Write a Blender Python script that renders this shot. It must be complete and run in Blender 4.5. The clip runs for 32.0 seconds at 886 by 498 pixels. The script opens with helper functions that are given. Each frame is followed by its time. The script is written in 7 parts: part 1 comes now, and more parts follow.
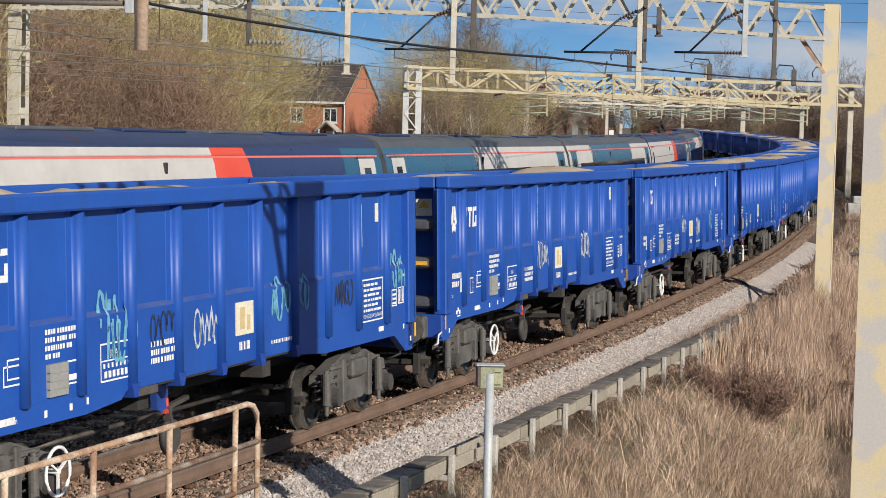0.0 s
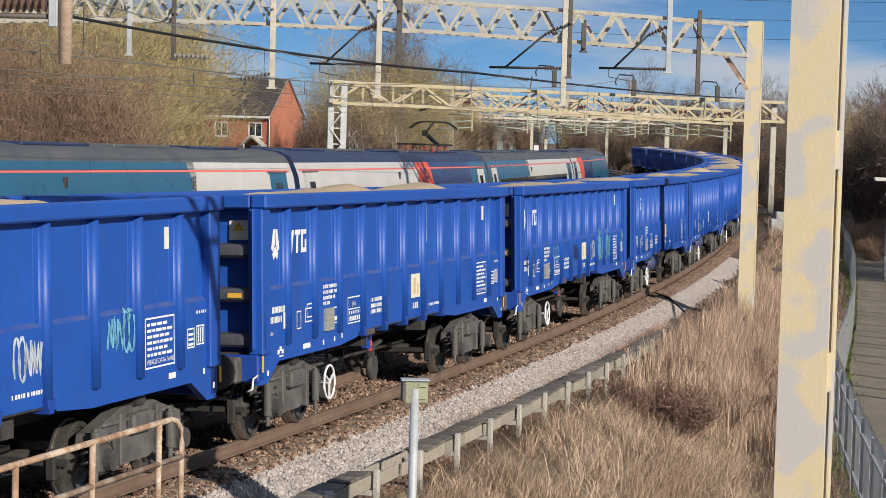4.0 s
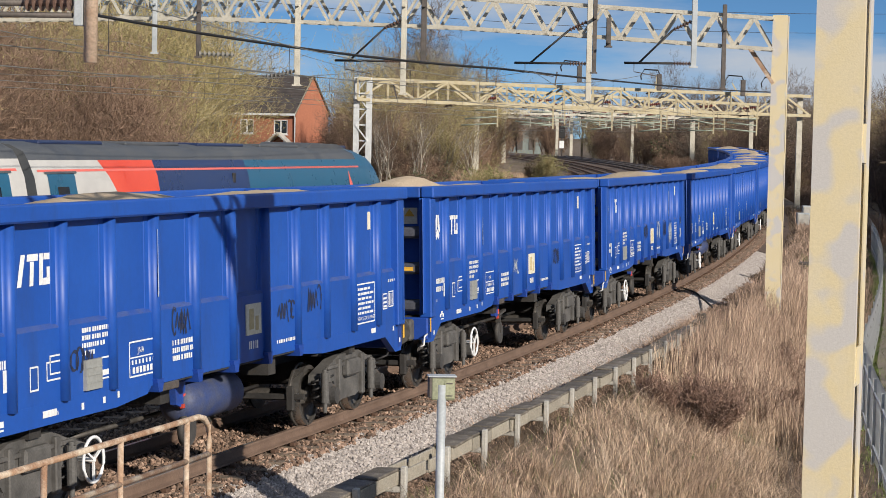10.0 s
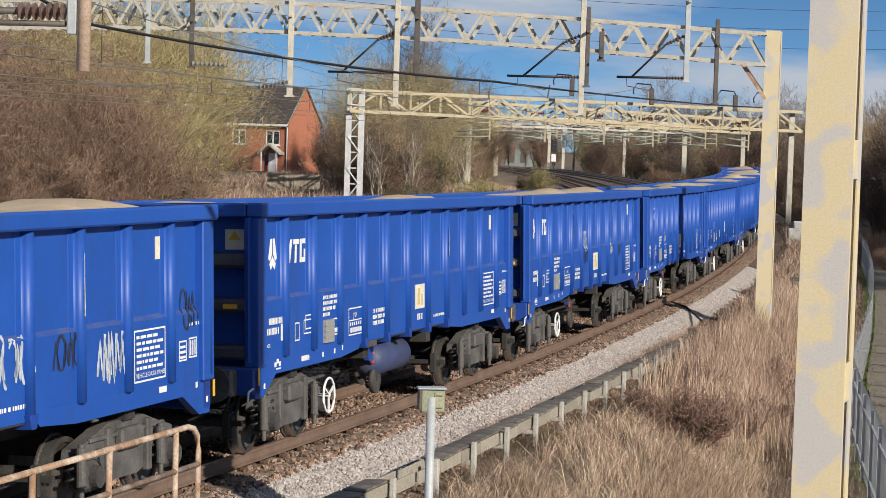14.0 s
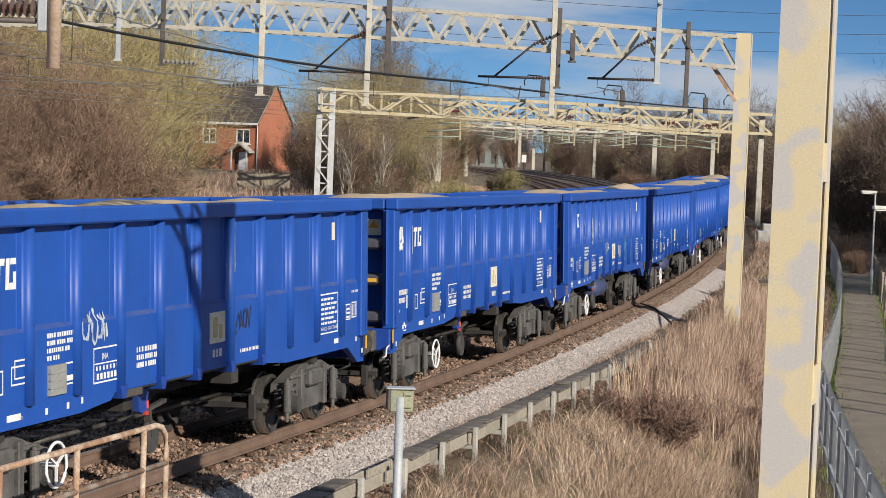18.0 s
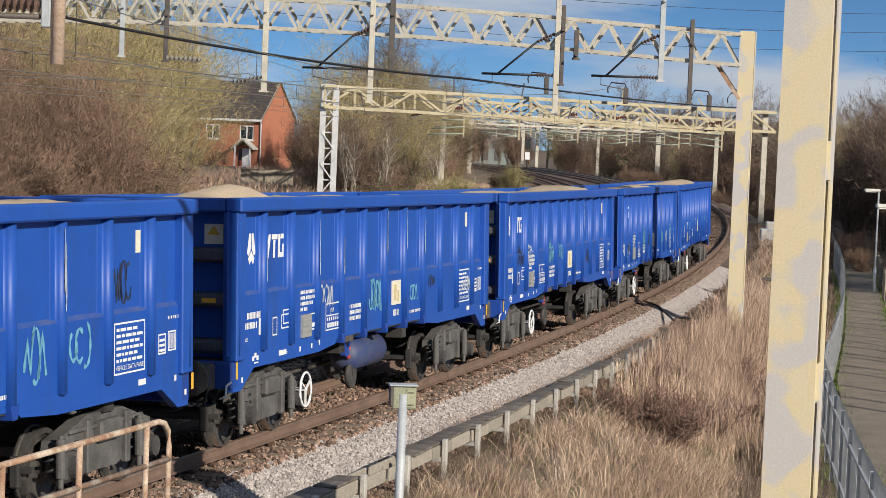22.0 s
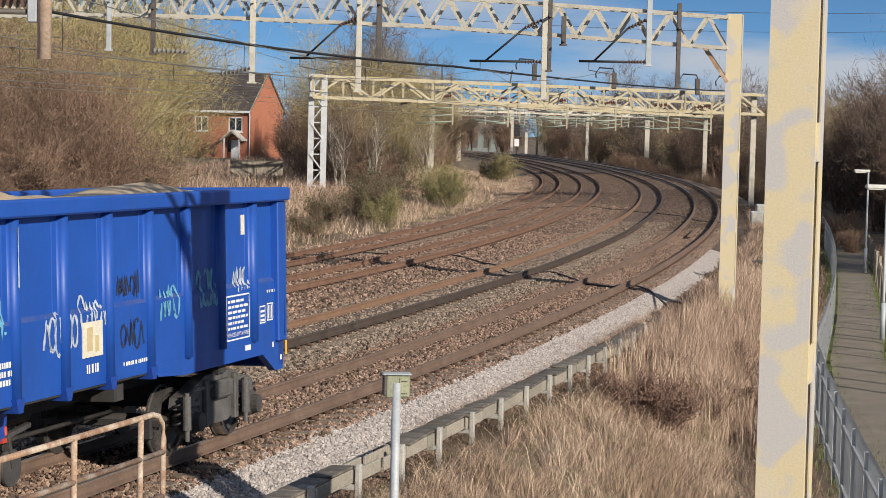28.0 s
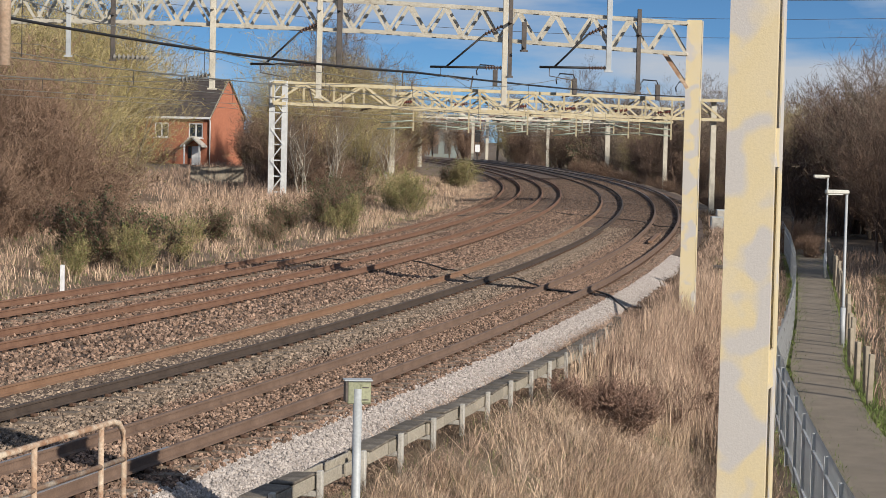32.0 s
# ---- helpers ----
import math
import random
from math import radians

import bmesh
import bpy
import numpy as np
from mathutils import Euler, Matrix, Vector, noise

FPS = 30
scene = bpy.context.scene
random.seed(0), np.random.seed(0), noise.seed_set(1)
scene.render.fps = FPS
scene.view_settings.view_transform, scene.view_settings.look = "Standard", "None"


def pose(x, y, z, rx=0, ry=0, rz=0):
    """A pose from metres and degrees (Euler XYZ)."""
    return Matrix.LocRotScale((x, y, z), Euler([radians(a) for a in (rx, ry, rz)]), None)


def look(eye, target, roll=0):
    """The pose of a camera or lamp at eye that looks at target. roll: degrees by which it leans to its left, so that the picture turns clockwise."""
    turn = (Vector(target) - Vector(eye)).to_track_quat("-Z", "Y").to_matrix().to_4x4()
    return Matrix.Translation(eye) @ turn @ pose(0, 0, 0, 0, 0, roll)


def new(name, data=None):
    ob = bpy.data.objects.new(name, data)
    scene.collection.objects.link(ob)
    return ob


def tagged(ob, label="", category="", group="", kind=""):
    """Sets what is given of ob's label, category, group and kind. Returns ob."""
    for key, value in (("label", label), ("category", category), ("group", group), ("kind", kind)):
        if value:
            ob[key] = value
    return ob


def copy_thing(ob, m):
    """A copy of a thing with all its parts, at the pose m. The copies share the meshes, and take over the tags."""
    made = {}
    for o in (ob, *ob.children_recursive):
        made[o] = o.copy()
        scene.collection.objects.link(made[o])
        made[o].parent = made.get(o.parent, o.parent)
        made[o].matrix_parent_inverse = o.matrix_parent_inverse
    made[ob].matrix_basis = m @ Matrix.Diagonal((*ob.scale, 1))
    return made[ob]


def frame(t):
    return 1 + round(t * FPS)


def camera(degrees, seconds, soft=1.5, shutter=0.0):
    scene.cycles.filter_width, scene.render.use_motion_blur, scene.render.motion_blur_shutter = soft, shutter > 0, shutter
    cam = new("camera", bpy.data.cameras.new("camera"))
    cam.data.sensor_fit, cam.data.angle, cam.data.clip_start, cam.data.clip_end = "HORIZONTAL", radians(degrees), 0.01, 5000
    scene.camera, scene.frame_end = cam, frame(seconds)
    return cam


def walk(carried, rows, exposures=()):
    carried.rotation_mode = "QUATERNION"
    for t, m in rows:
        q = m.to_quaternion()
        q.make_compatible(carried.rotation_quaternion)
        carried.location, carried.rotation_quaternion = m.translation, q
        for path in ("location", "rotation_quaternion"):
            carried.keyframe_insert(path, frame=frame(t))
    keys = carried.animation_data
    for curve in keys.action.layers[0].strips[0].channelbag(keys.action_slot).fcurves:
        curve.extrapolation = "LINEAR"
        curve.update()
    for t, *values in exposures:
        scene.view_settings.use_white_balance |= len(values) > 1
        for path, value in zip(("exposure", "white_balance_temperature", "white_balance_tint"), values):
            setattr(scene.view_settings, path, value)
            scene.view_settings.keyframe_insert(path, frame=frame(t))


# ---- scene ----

# The camera stands on a footbridge and only turns in the hand: seconds, turn to the right, tilt down, lean.
EYE = Vector((0.0, 0.0, 4.172))
AIM = [
    (0, -3.586, 3.435, 1.422), (0.5, -3.295, 3.234, 1.568), (0.6, -2.900, 3.194, 1.550), (0.7, -2.640, 3.154, 1.533),
    (0.8, -2.190, 3.114, 1.516), (0.9, -2.000, 3.074, 1.498), (1, -1.829, 3.034, 1.481), (1.5, -1.800, 2.925, 1.579),
    (2, -1.682, 2.922, 1.544), (2.5, -1.579, 2.929, 1.732), (3, -1.592, 2.916, 1.668), (3.5, -1.580, 2.940, 1.637),
    (5.5, -1.565, 3.089, 1.537), (6, -1.573, 3.104, 1.565), (6.5, -1.661, 3.104, 1.517), (7, -1.721, 3.090, 1.478),
    (7.5, -1.754, 3.090, 1.505), (8, -1.793, 3.092, 1.473), (8.5, -1.856, 3.079, 1.447), (9, -1.897, 3.103, 1.442),
    (9.5, -2.020, 3.090, 1.341), (10, -2.272, 3.102, 1.228), (10.5, -2.401, 3.103, 1.209), (11, -2.381, 3.010, 1.205),
    (11.5, -2.365, 2.927, 1.249), (12, -2.316, 2.864, 1.259), (12.5, -2.274, 2.817, 1.374), (13, -2.215, 2.724, 1.579),
    (13.5, -2.116, 2.744, 1.700), (15.5, -1.842, 2.789, 1.863), (16, -1.717, 2.789, 1.883), (16.5, -1.609, 2.745, 1.997),
    (17, -1.442, 2.711, 2.044), (17.5, -1.317, 2.721, 2.153), (18, -1.223, 2.735, 2.204), (18.5, -1.168, 2.738, 2.300),
    (19, -1.188, 2.764, 2.404), (19.5, -1.207, 2.799, 2.480), (20, -1.126, 2.827, 2.604), (20.5, -1.107, 2.832, 2.563),
    (21, -1.168, 2.854, 2.486), (21.5, -1.233, 2.835, 2.446), (22, -1.304, 2.819, 2.362), (22.5, -1.354, 2.857, 2.256),
    (23, -1.441, 2.873, 2.046), (23.5, -1.540, 2.927, 1.922), (24, -1.581, 2.980, 1.863), (24.5, -1.630, 3.042, 1.692),
    (26.5, -1.470, 3.163, 1.407), (27, -1.339, 3.166, 1.370), (27.5, -1.202, 3.151, 1.387), (28, -1.052, 3.133, 1.370),
    (28.5, -0.871, 3.131, 1.353), (29, -0.763, 3.139, 1.281), (29.5, -0.613, 3.152, 1.252), (30, -0.459, 3.149, 1.261),
    (30.5, -0.290, 3.135, 1.360), (31, -0.183, 3.073, 1.261), (31.5, -0.098, 3.010, 1.389), (32, 0.000, 2.949, 1.301),
]


def aim(turn, down, lean):
    a, b = radians(turn), radians(down)
    return look(EYE, EYE + Vector((math.sin(a) * math.cos(b), math.cos(a) * math.cos(b), -math.sin(b))), lean)


cam = camera(23.615, 32.0, soft=0.8)
walk(cam, [(t, aim(a, b, c)) for t, a, b, c in AIM], exposures=[(0, 0.0), (32, 0.0)])

# World, sun
SUN_AZ, SUN_EL = radians(-38.5), radians(23.0)   # way of the light, from +y to the right; height of the sun
world = bpy.data.worlds.new("sky")
scene.world = world
world.use_nodes = True


def build_sky():
    nt = world.node_tree
    nt.nodes.clear()
    n, l = nt.nodes.new, nt.links.new
    out, bg = n("ShaderNodeOutputWorld"), n("ShaderNodeBackground")
    sky = n("ShaderNodeTexSky")
    sky.sky_type, sky.sun_disc = "NISHITA", False
    sky.sun_elevation, sky.sun_rotation = SUN_EL, SUN_AZ + math.pi
    sky.air_density, sky.dust_density, sky.ozone_density = 1.0, 0.1, 3.0
    co, mp, high = n("ShaderNodeTexCoord"), n("ShaderNodeMapping"), n("ShaderNodeMapping")
    # the clear air of a cold day: the blue of higher up reaches down to the roofs
    high.inputs["Location"].default_value, high.inputs["Scale"].default_value = (0, 0, 0.1), (1, 1, 2.4)
    l(co.outputs["Generated"], high.inputs["Vector"])
    l(high.outputs[0], sky.inputs["Vector"])
    mp.inputs["Location"].default_value, mp.inputs["Scale"].default_value = (0.35, 0.0, 0.1), (1.0, 1.0, 4.5)
    l(co.outputs["Generated"], mp.inputs["Vector"])
    cl = n("ShaderNodeTexNoise")
    cl.inputs["Scale"].default_value, cl.inputs["Detail"].default_value = 5.0, 9.0
    cl.inputs["Roughness"].default_value = 0.55
    l(mp.outputs[0], cl.inputs["Vector"])
    ramp = n("ShaderNodeValToRGB")
    ramp.color_ramp.elements[0].position, ramp.color_ramp.elements[1].position = 0.43, 0.62
    l(cl.outputs["Fac"], ramp.inputs[0])
    mix = n("ShaderNodeMix")
    mix.data_type = "RGBA"
    l(ramp.outputs[0], mix.inputs["Factor"])
    tone = n("ShaderNodeVectorMath")
    tone.operation = "MULTIPLY"
    tone.inputs[1].default_value = (1.02, 1.42, 1.7)
    l(sky.outputs[0], tone.inputs[0])
    l(tone.outputs[0], mix.inputs["A"])
    mix.inputs["B"].default_value = (8.0, 8.8, 10.0, 1)
    l(mix.outputs["Result"], bg.inputs["Color"])
    bg.inputs["Strength"].default_value = 0.06
    l(bg.outputs[0], out.inputs[0])


build_sky()
sun = new("sun", bpy.data.lights.new("sun", "SUN"))
sun.data.energy, sun.data.angle, sun.data.color = 5.4, radians(0.55), (1.0, 0.91, 0.79)
sun.matrix_world = look((0, 0, 60), Vector((0, 0, 60)) + Vector((math.sin(SUN_AZ) * math.cos(SUN_EL), math.cos(SUN_AZ) * math.cos(SUN_EL), -math.sin(SUN_EL))))

# The line of the near track. Along it runs a chainage s, whose marks lie at known metres of rail; u is metres to its right; z = 0 is the rail top at s = 0.
CURVE_S = (-30.0, 20.0, 60.0, 110.0, 170.0, 250.0, 350.0, 480.0)
CURVE_K = (-0.002306, -0.001484, -0.001176, -0.001251, -0.001708, -0.000679, -0.000697, -0.000641)
# the track dips after the footbridge and climbs again round the far bend
GRADE_S = (0, 20, 45, 75, 110, 150, 200, 260, 350)
GRADE_Z = (0.0, -0.145, -0.252, -0.254, -0.158, 0.05, 0.348, 0.715, 1.038)
MARK = (-380, 0, 10, 20, 30, 45, 60, 80, 100, 125, 150, 180, 210, 250, 300, 350, 420, 700)
METRE = (-380, 0, 10.7, 21.6, 32.6, 49.1, 65.1, 85.4, 105.2, 130.5, 154.4, 177.2, 197.2, 222.7, 254.9, 289.2, 340.4, 545)
S0, S1 = -380, 700


def build_line():
    """Plan of the rail by metres along it: metres, x, y, heading, height."""
    s = np.arange(S0, S1 + 1, 1.0)
    h = np.cumsum(np.interp(s, CURVE_S, CURVE_K))
    i0 = -S0
    h += 0.25172 - h[i0]
    x, y = np.cumsum(np.sin(h)), np.cumsum(np.cos(h))
    return s, x + (-4.8312) - x[i0], y + 26.0 - y[i0], h, np.interp(s, GRADE_S, GRADE_Z)


RAILWAY = build_line()
MARKS = np.arange(S0, S1 + 1, 1.0)
LINE = (MARKS, *(np.interp(np.interp(MARKS, MARK, METRE), RAILWAY[0], RAILWAY[k]) for k in (1, 2, 3, 4)))


STEPS = [c.tolist() for c in LINE]


def along(k, s):
    """Column k of the line at a chainage."""
    i = min(max(int(s - S0), 0), S1 - S0 - 1)
    f = min(max(s - S0 - i, 0.0), 1.0)
    return STEPS[k][i] * (1 - f) + STEPS[k][i + 1] * f


def grade(s):
    return along(4, s)


def at(s, u=0.0, z=0.0):
    x, y, h, g = (along(i, s) for i in (1, 2, 3, 4))
    return Vector((x + u * math.cos(h), y - u * math.sin(h), z + g))


def level(s, u, z):
    """A point over the line at a height that does not follow the dip of the track."""
    p = at(s, u)
    return Vector((p.x, p.y, z))


def rail_point(metres, u=0.0):
    x, y, h, g = (np.interp(metres, RAILWAY[0], RAILWAY[i]) for i in (1, 2, 3, 4))
    return Vector((x + u * math.cos(h), y - u * math.sin(h), g))


def heading(s):
    return along(3, s)


def stand(s, u=0.0, z=0.0, turn=0.0):
    """A pose on the line: local y runs along the track away from the camera, x to the right of it."""
    return Matrix.Translation(at(s, u, z)) @ Matrix.Rotation(-heading(s) + radians(turn), 4, "Z")


GAUGE = 1.507
TRACKS = (0.0, -3.72, -8.4, -11.75)


# ---- materials ----
def surface(name, colors, scale=3.0, rough=0.7, metal=0.0, bump=0.0, bump_scale=60.0, fine=0.25, fine_scale=40.0, stain=None,
            stain_scale=1.2, stain_at=(0.55, 0.75), spread=0.0, coat=0.0, stretch=(1, 1, 1), island=0.0, flow=None, stain_detail=8.0):
    """A worn surface: two or three base colours mixed by a coarse noise, a fine grain, stains, relief, and a difference from piece to piece."""
    m = bpy.data.materials.new(name)
    m.use_nodes = True
    nt = m.node_tree
    n, l = nt.nodes.new, nt.links.new
    b = nt.nodes["Principled BSDF"]
    co, mp = n("ShaderNodeTexCoord"), n("ShaderNodeMapping")
    l(co.outputs["Object"], mp.inputs["Vector"])
    mp.inputs["Scale"].default_value = stretch
    vec = mp.outputs[0]
    coarse = n("ShaderNodeTexNoise")
    coarse.inputs["Scale"].default_value, coarse.inputs["Detail"].default_value = scale, 6.0
    coarse.inputs["Roughness"].default_value = 0.6
    l(vec, coarse.inputs["Vector"])
    ramp = n("ShaderNodeValToRGB")
    e = ramp.color_ramp.elements
    e[0].position, e[1].position = 0.32, 0.68
    e[0].color, e[1].color = (*colors[0], 1), (*colors[-1], 1)
    for i, c in enumerate(colors[1:-1]):
        x = e.new(0.32 + 0.36 * (i + 1) / (len(colors) - 1))
        x.color = (*c, 1)
    l(coarse.outputs["Fac"], ramp.inputs[0])
    color = ramp.outputs[0]

    def mixed(kind, factor, a, second):
        x = n("ShaderNodeMix")
        x.data_type, x.blend_type = "RGBA", kind
        if isinstance(factor, float):
            x.inputs["Factor"].default_value = factor
        else:
            l(factor, x.inputs["Factor"])
        l(a, x.inputs["A"])
        if isinstance(second, tuple):
            x.inputs["B"].default_value = (*second, 1)
        else:
            l(second, x.inputs["B"])
        return x.outputs["Result"]

    if stain:
        sn = n("ShaderNodeTexNoise")
        sn.inputs["Scale"].default_value, sn.inputs["Detail"].default_value = stain_scale, stain_detail
        sn.inputs["Roughness"].default_value = 0.7
        if flow:
            m2 = n("ShaderNodeMapping")
            m2.inputs["Scale"].default_value = flow
            l(co.outputs["Object"], m2.inputs["Vector"])
            l(m2.outputs[0], sn.inputs["Vector"])
        else:
            l(vec, sn.inputs["Vector"])
        sr = n("ShaderNodeMapRange")
        sr.inputs["From Min"].default_value, sr.inputs["From Max"].default_value = stain_at
        l(sn.outputs["Fac"], sr.inputs["Value"])
        color = mixed("MIX", sr.outputs[0], color, stain)
    grain = n("ShaderNodeTexNoise")
    grain.inputs["Scale"].default_value, grain.inputs["Detail"].default_value = fine_scale, 4.0
    l(vec, grain.inputs["Vector"])
    gm = n("ShaderNodeMapRange")
    gm.inputs["From Min"].default_value, gm.inputs["From Max"].default_value = 0.25, 0.75
    gm.inputs["To Min"].default_value, gm.inputs["To Max"].default_value = 1 - fine, 1 + fine
    l(grain.outputs["Fac"], gm.inputs["Value"])
    mul = n("ShaderNodeVectorMath")
    mul.operation = "SCALE"
    l(color, mul.inputs[0])
    l(gm.outputs[0], mul.inputs["Scale"])
    color = mul.outputs[0]
    for amount, node, socket in ((spread, "ShaderNodeObjectInfo", "Random"), (island, "ShaderNodeNewGeometry", "Random Per Island")):
        if amount:
            oi, om, os = n(node), n("ShaderNodeMapRange"), n("ShaderNodeVectorMath")
            om.inputs["To Min"].default_value, om.inputs["To Max"].default_value = 1 - amount, 1 + amount
            l(oi.outputs[socket], om.inputs["Value"])
            os.operation = "SCALE"
            l(color, os.inputs[0])
            l(om.outputs[0], os.inputs["Scale"])
            color = os.outputs[0]
    l(color, b.inputs["Base Color"])
    rm = n("ShaderNodeMapRange")
    rm.inputs["To Min"].default_value, rm.inputs["To Max"].default_value = max(0.05, rough - 0.12), min(1, rough + 0.12)
    l(coarse.outputs["Fac"], rm.inputs["Value"])
    l(rm.outputs[0], b.inputs["Roughness"])
    b.inputs["Metallic"].default_value = metal
    b.inputs["Coat Weight"].default_value = coat
    if bump:
        bn, bp = n("ShaderNodeTexNoise"), n("ShaderNodeBump")
        bn.inputs["Scale"].default_value, bn.inputs["Detail"].default_value = bump_scale, 5.0
        l(vec, bn.inputs["Vector"])
        l(bn.outputs["Fac"], bp.inputs["Height"])
        bp.inputs["Strength"].default_value, bp.inputs["Distance"].default_value = min(1.0, bump), 0.02
        l(bp.outputs[0], b.inputs["Normal"])
    return m


def plain(name, color, rough=0.6, metal=0.0, fine=0.12, fine_scale=30.0, spread=0.0):
    a = tuple(c * 0.86 for c in color)
    return surface(name, (a, color), 4.0, rough, metal, fine=fine, fine_scale=fine_scale, spread=spread)


M_BLUE = surface("wagon_blue", ((0.0095, 0.068, 0.34), (0.012, 0.083, 0.4)), 0.7, 0.5, fine=0.06, fine_scale=14, stain=(0.022, 0.05, 0.16),
                 stain_scale=2.2, stain_at=(0.52, 0.92), flow=(1, 1, 0.25), coat=0.0)
M_DUSTY = surface("dusty_blue", ((0.012, 0.06, 0.3), (0.055, 0.09, 0.24)), 3.0, 0.75, fine=0.2)
M_FRAME = surface("wagon_frame_blue", ((0.01, 0.05, 0.28), (0.012, 0.06, 0.33)), 1.5, 0.5, stain=(0.035, 0.04, 0.06), stain_scale=2.5, stain_at=(0.5, 0.8))
M_WHITE = plain("stencil_white", (0.78, 0.79, 0.8), 0.6)
M_YELLOW = plain("marker_yellow", (0.75, 0.42, 0.05), 0.6)
M_CREAM = plain("label_cream", (0.72, 0.68, 0.55), 0.7)
M_BOGIE = surface("bogie_grime", ((0.028, 0.027, 0.027), (0.075, 0.07, 0.066)), 3.0, 0.75, stain=(0.11, 0.075, 0.05), stain_scale=4.0, stain_at=(0.55, 0.8), fine=0.3)
M_BOGIE2 = surface("bogie_dust_grey", ((0.055, 0.054, 0.052), (0.12, 0.115, 0.11)), 3.0, 0.7, stain=(0.04, 0.034, 0.03), stain_scale=5.0, fine=0.25)
M_BEAM = surface("beam_slate", ((0.028, 0.034, 0.06), (0.075, 0.078, 0.095)), 3.0, 0.7, fine=0.25)
M_TANK = surface("tank_dusty_blue", ((0.022, 0.045, 0.16), (0.08, 0.085, 0.1)), 2.2, 0.6, fine=0.25)
# grime darker than the bogies': the deep shade under the wagons is in the colour
M_UNDER = surface("underframe_grime_shaded", ((0.018, 0.017, 0.017), (0.045, 0.042, 0.04)), 3.0, 0.85, stain=(0.06, 0.045, 0.03), stain_scale=4.0, stain_at=(0.6, 0.8), fine=0.3)
M_BLACK = plain("black_grease", (0.014, 0.014, 0.015), 0.6)
M_TYRE = surface("wheel_steel", ((0.06, 0.055, 0.05), (0.13, 0.12, 0.11)), 6.0, 0.5, 0.5)
M_TREAD = plain("polished_tread", (0.5, 0.48, 0.46), 0.28, 0.9)
M_SAND = surface("sand_load", ((0.4, 0.31, 0.21), (0.57, 0.455, 0.325)), 1.2, 0.95, bump=0.6, bump_scale=25, fine=0.2, fine_scale=60)
M_RAIL = surface("rail_rust", ((0.135, 0.088, 0.064), (0.2, 0.135, 0.1)), 2.0, 0.75, fine=0.2, stain=(0.09, 0.06, 0.048), stain_scale=3.0)
M_RAILRED = surface("rail_red_rust", ((0.15, 0.078, 0.05), (0.22, 0.125, 0.082)), 2.0, 0.8, fine=0.2)
M_RAILDARK = surface("rail_dark_rust", ((0.05, 0.036, 0.028), (0.085, 0.063, 0.05)), 2.0, 0.7, fine=0.15)
M_RAILORANGE = surface("rail_orange_rust", ((0.19, 0.108, 0.066), (0.25, 0.15, 0.095)), 2.0, 0.8, fine=0.15)
M_RAILTOP = plain("rail_top", (0.42, 0.38, 0.36), 0.38, 0.6)
M_SLEEPER = surface("sleeper_concrete", ((0.16, 0.12, 0.09), (0.25, 0.2, 0.155)), 4.0, 0.9, bump=0.3, spread=0.18, stain=(0.09, 0.06, 0.045), stain_scale=5)
M_CLIP = plain("rail_clip_rust", (0.1, 0.055, 0.035), 0.8)
M_STONE = surface("ballast_stone", ((0.12, 0.072, 0.048), (0.3, 0.21, 0.16)), 7.0, 0.95, fine=0.3, island=0.75)
M_STONEW = surface("fresh_ballast_stone", ((0.33, 0.295, 0.275), (0.46, 0.42, 0.395)), 7.0, 0.95, fine=0.2, island=0.28)
M_STONED = surface("oily_ballast_stone", ((0.075, 0.05, 0.037), (0.165, 0.115, 0.088)), 7.0, 0.95, fine=0.3, island=0.5)
M_STONEG = surface("grey_stone", ((0.125, 0.092, 0.068), (0.3, 0.235, 0.182)), 7.0, 0.95, fine=0.3, island=0.7)
M_MAST = surface("mast_primer", ((0.62, 0.54, 0.37), (0.62, 0.53, 0.335), (0.6, 0.54, 0.42)), 1.1, 0.7, stain=(0.5, 0.48, 0.46), stain_scale=0.9, stain_at=(0.5, 0.54), stain_detail=2.6, fine=0.06, bump=0.1)
M_GANTRY = surface("gantry_paint", ((0.42, 0.395, 0.33), (0.57, 0.54, 0.46)), 2.0, 0.75, stain=(0.2, 0.16, 0.11), stain_scale=4.0, stain_at=(0.55, 0.72))
M_GANTRYY = surface("gantry_yellow_paint", ((0.36, 0.3, 0.18), (0.5, 0.44, 0.3)), 2.0, 0.75, stain=(0.34, 0.33, 0.28), stain_scale=4.0, stain_at=(0.5, 0.72))
M_GALV = surface("galvanised_steel", ((0.34, 0.37, 0.39), (0.46, 0.49, 0.51)), 3.0, 0.55, 0.08, fine=0.12)
M_PALE = surface("weathered_zinc", ((0.5, 0.52, 0.53), (0.62, 0.64, 0.65)), 3.0, 0.55, 0.05, fine=0.1)
M_STEELDARK = surface("dark_steel", ((0.07, 0.065, 0.06), (0.13, 0.11, 0.1)), 4.0, 0.65, 0.3)
M_WIRE = plain("wire", (0.05, 0.05, 0.055), 0.5, 0.5)
M_WIRELIGHT = plain("old_copper_wire", (0.22, 0.22, 0.2), 0.5, 0.4)
M_INSUL = surface("brown_insulator", ((0.09, 0.05, 0.04), (0.16, 0.11, 0.09)), 5.0, 0.35)
M_CONC = surface("trough_concrete", ((0.25, 0.225, 0.18), (0.38, 0.345, 0.285)), 3.0, 0.9, bump=0.4, stain=(0.12, 0.11, 0.09), stain_scale=3.5, stain_at=(0.5, 0.7), spread=0.15)
M_LID = surface("dirty_lid_concrete", ((0.085, 0.072, 0.058), (0.19, 0.165, 0.135)), 3.0, 0.95, bump=0.5, stain=(0.32, 0.29, 0.24), stain_scale=3.5, stain_at=(0.55, 0.75), spread=0.25)
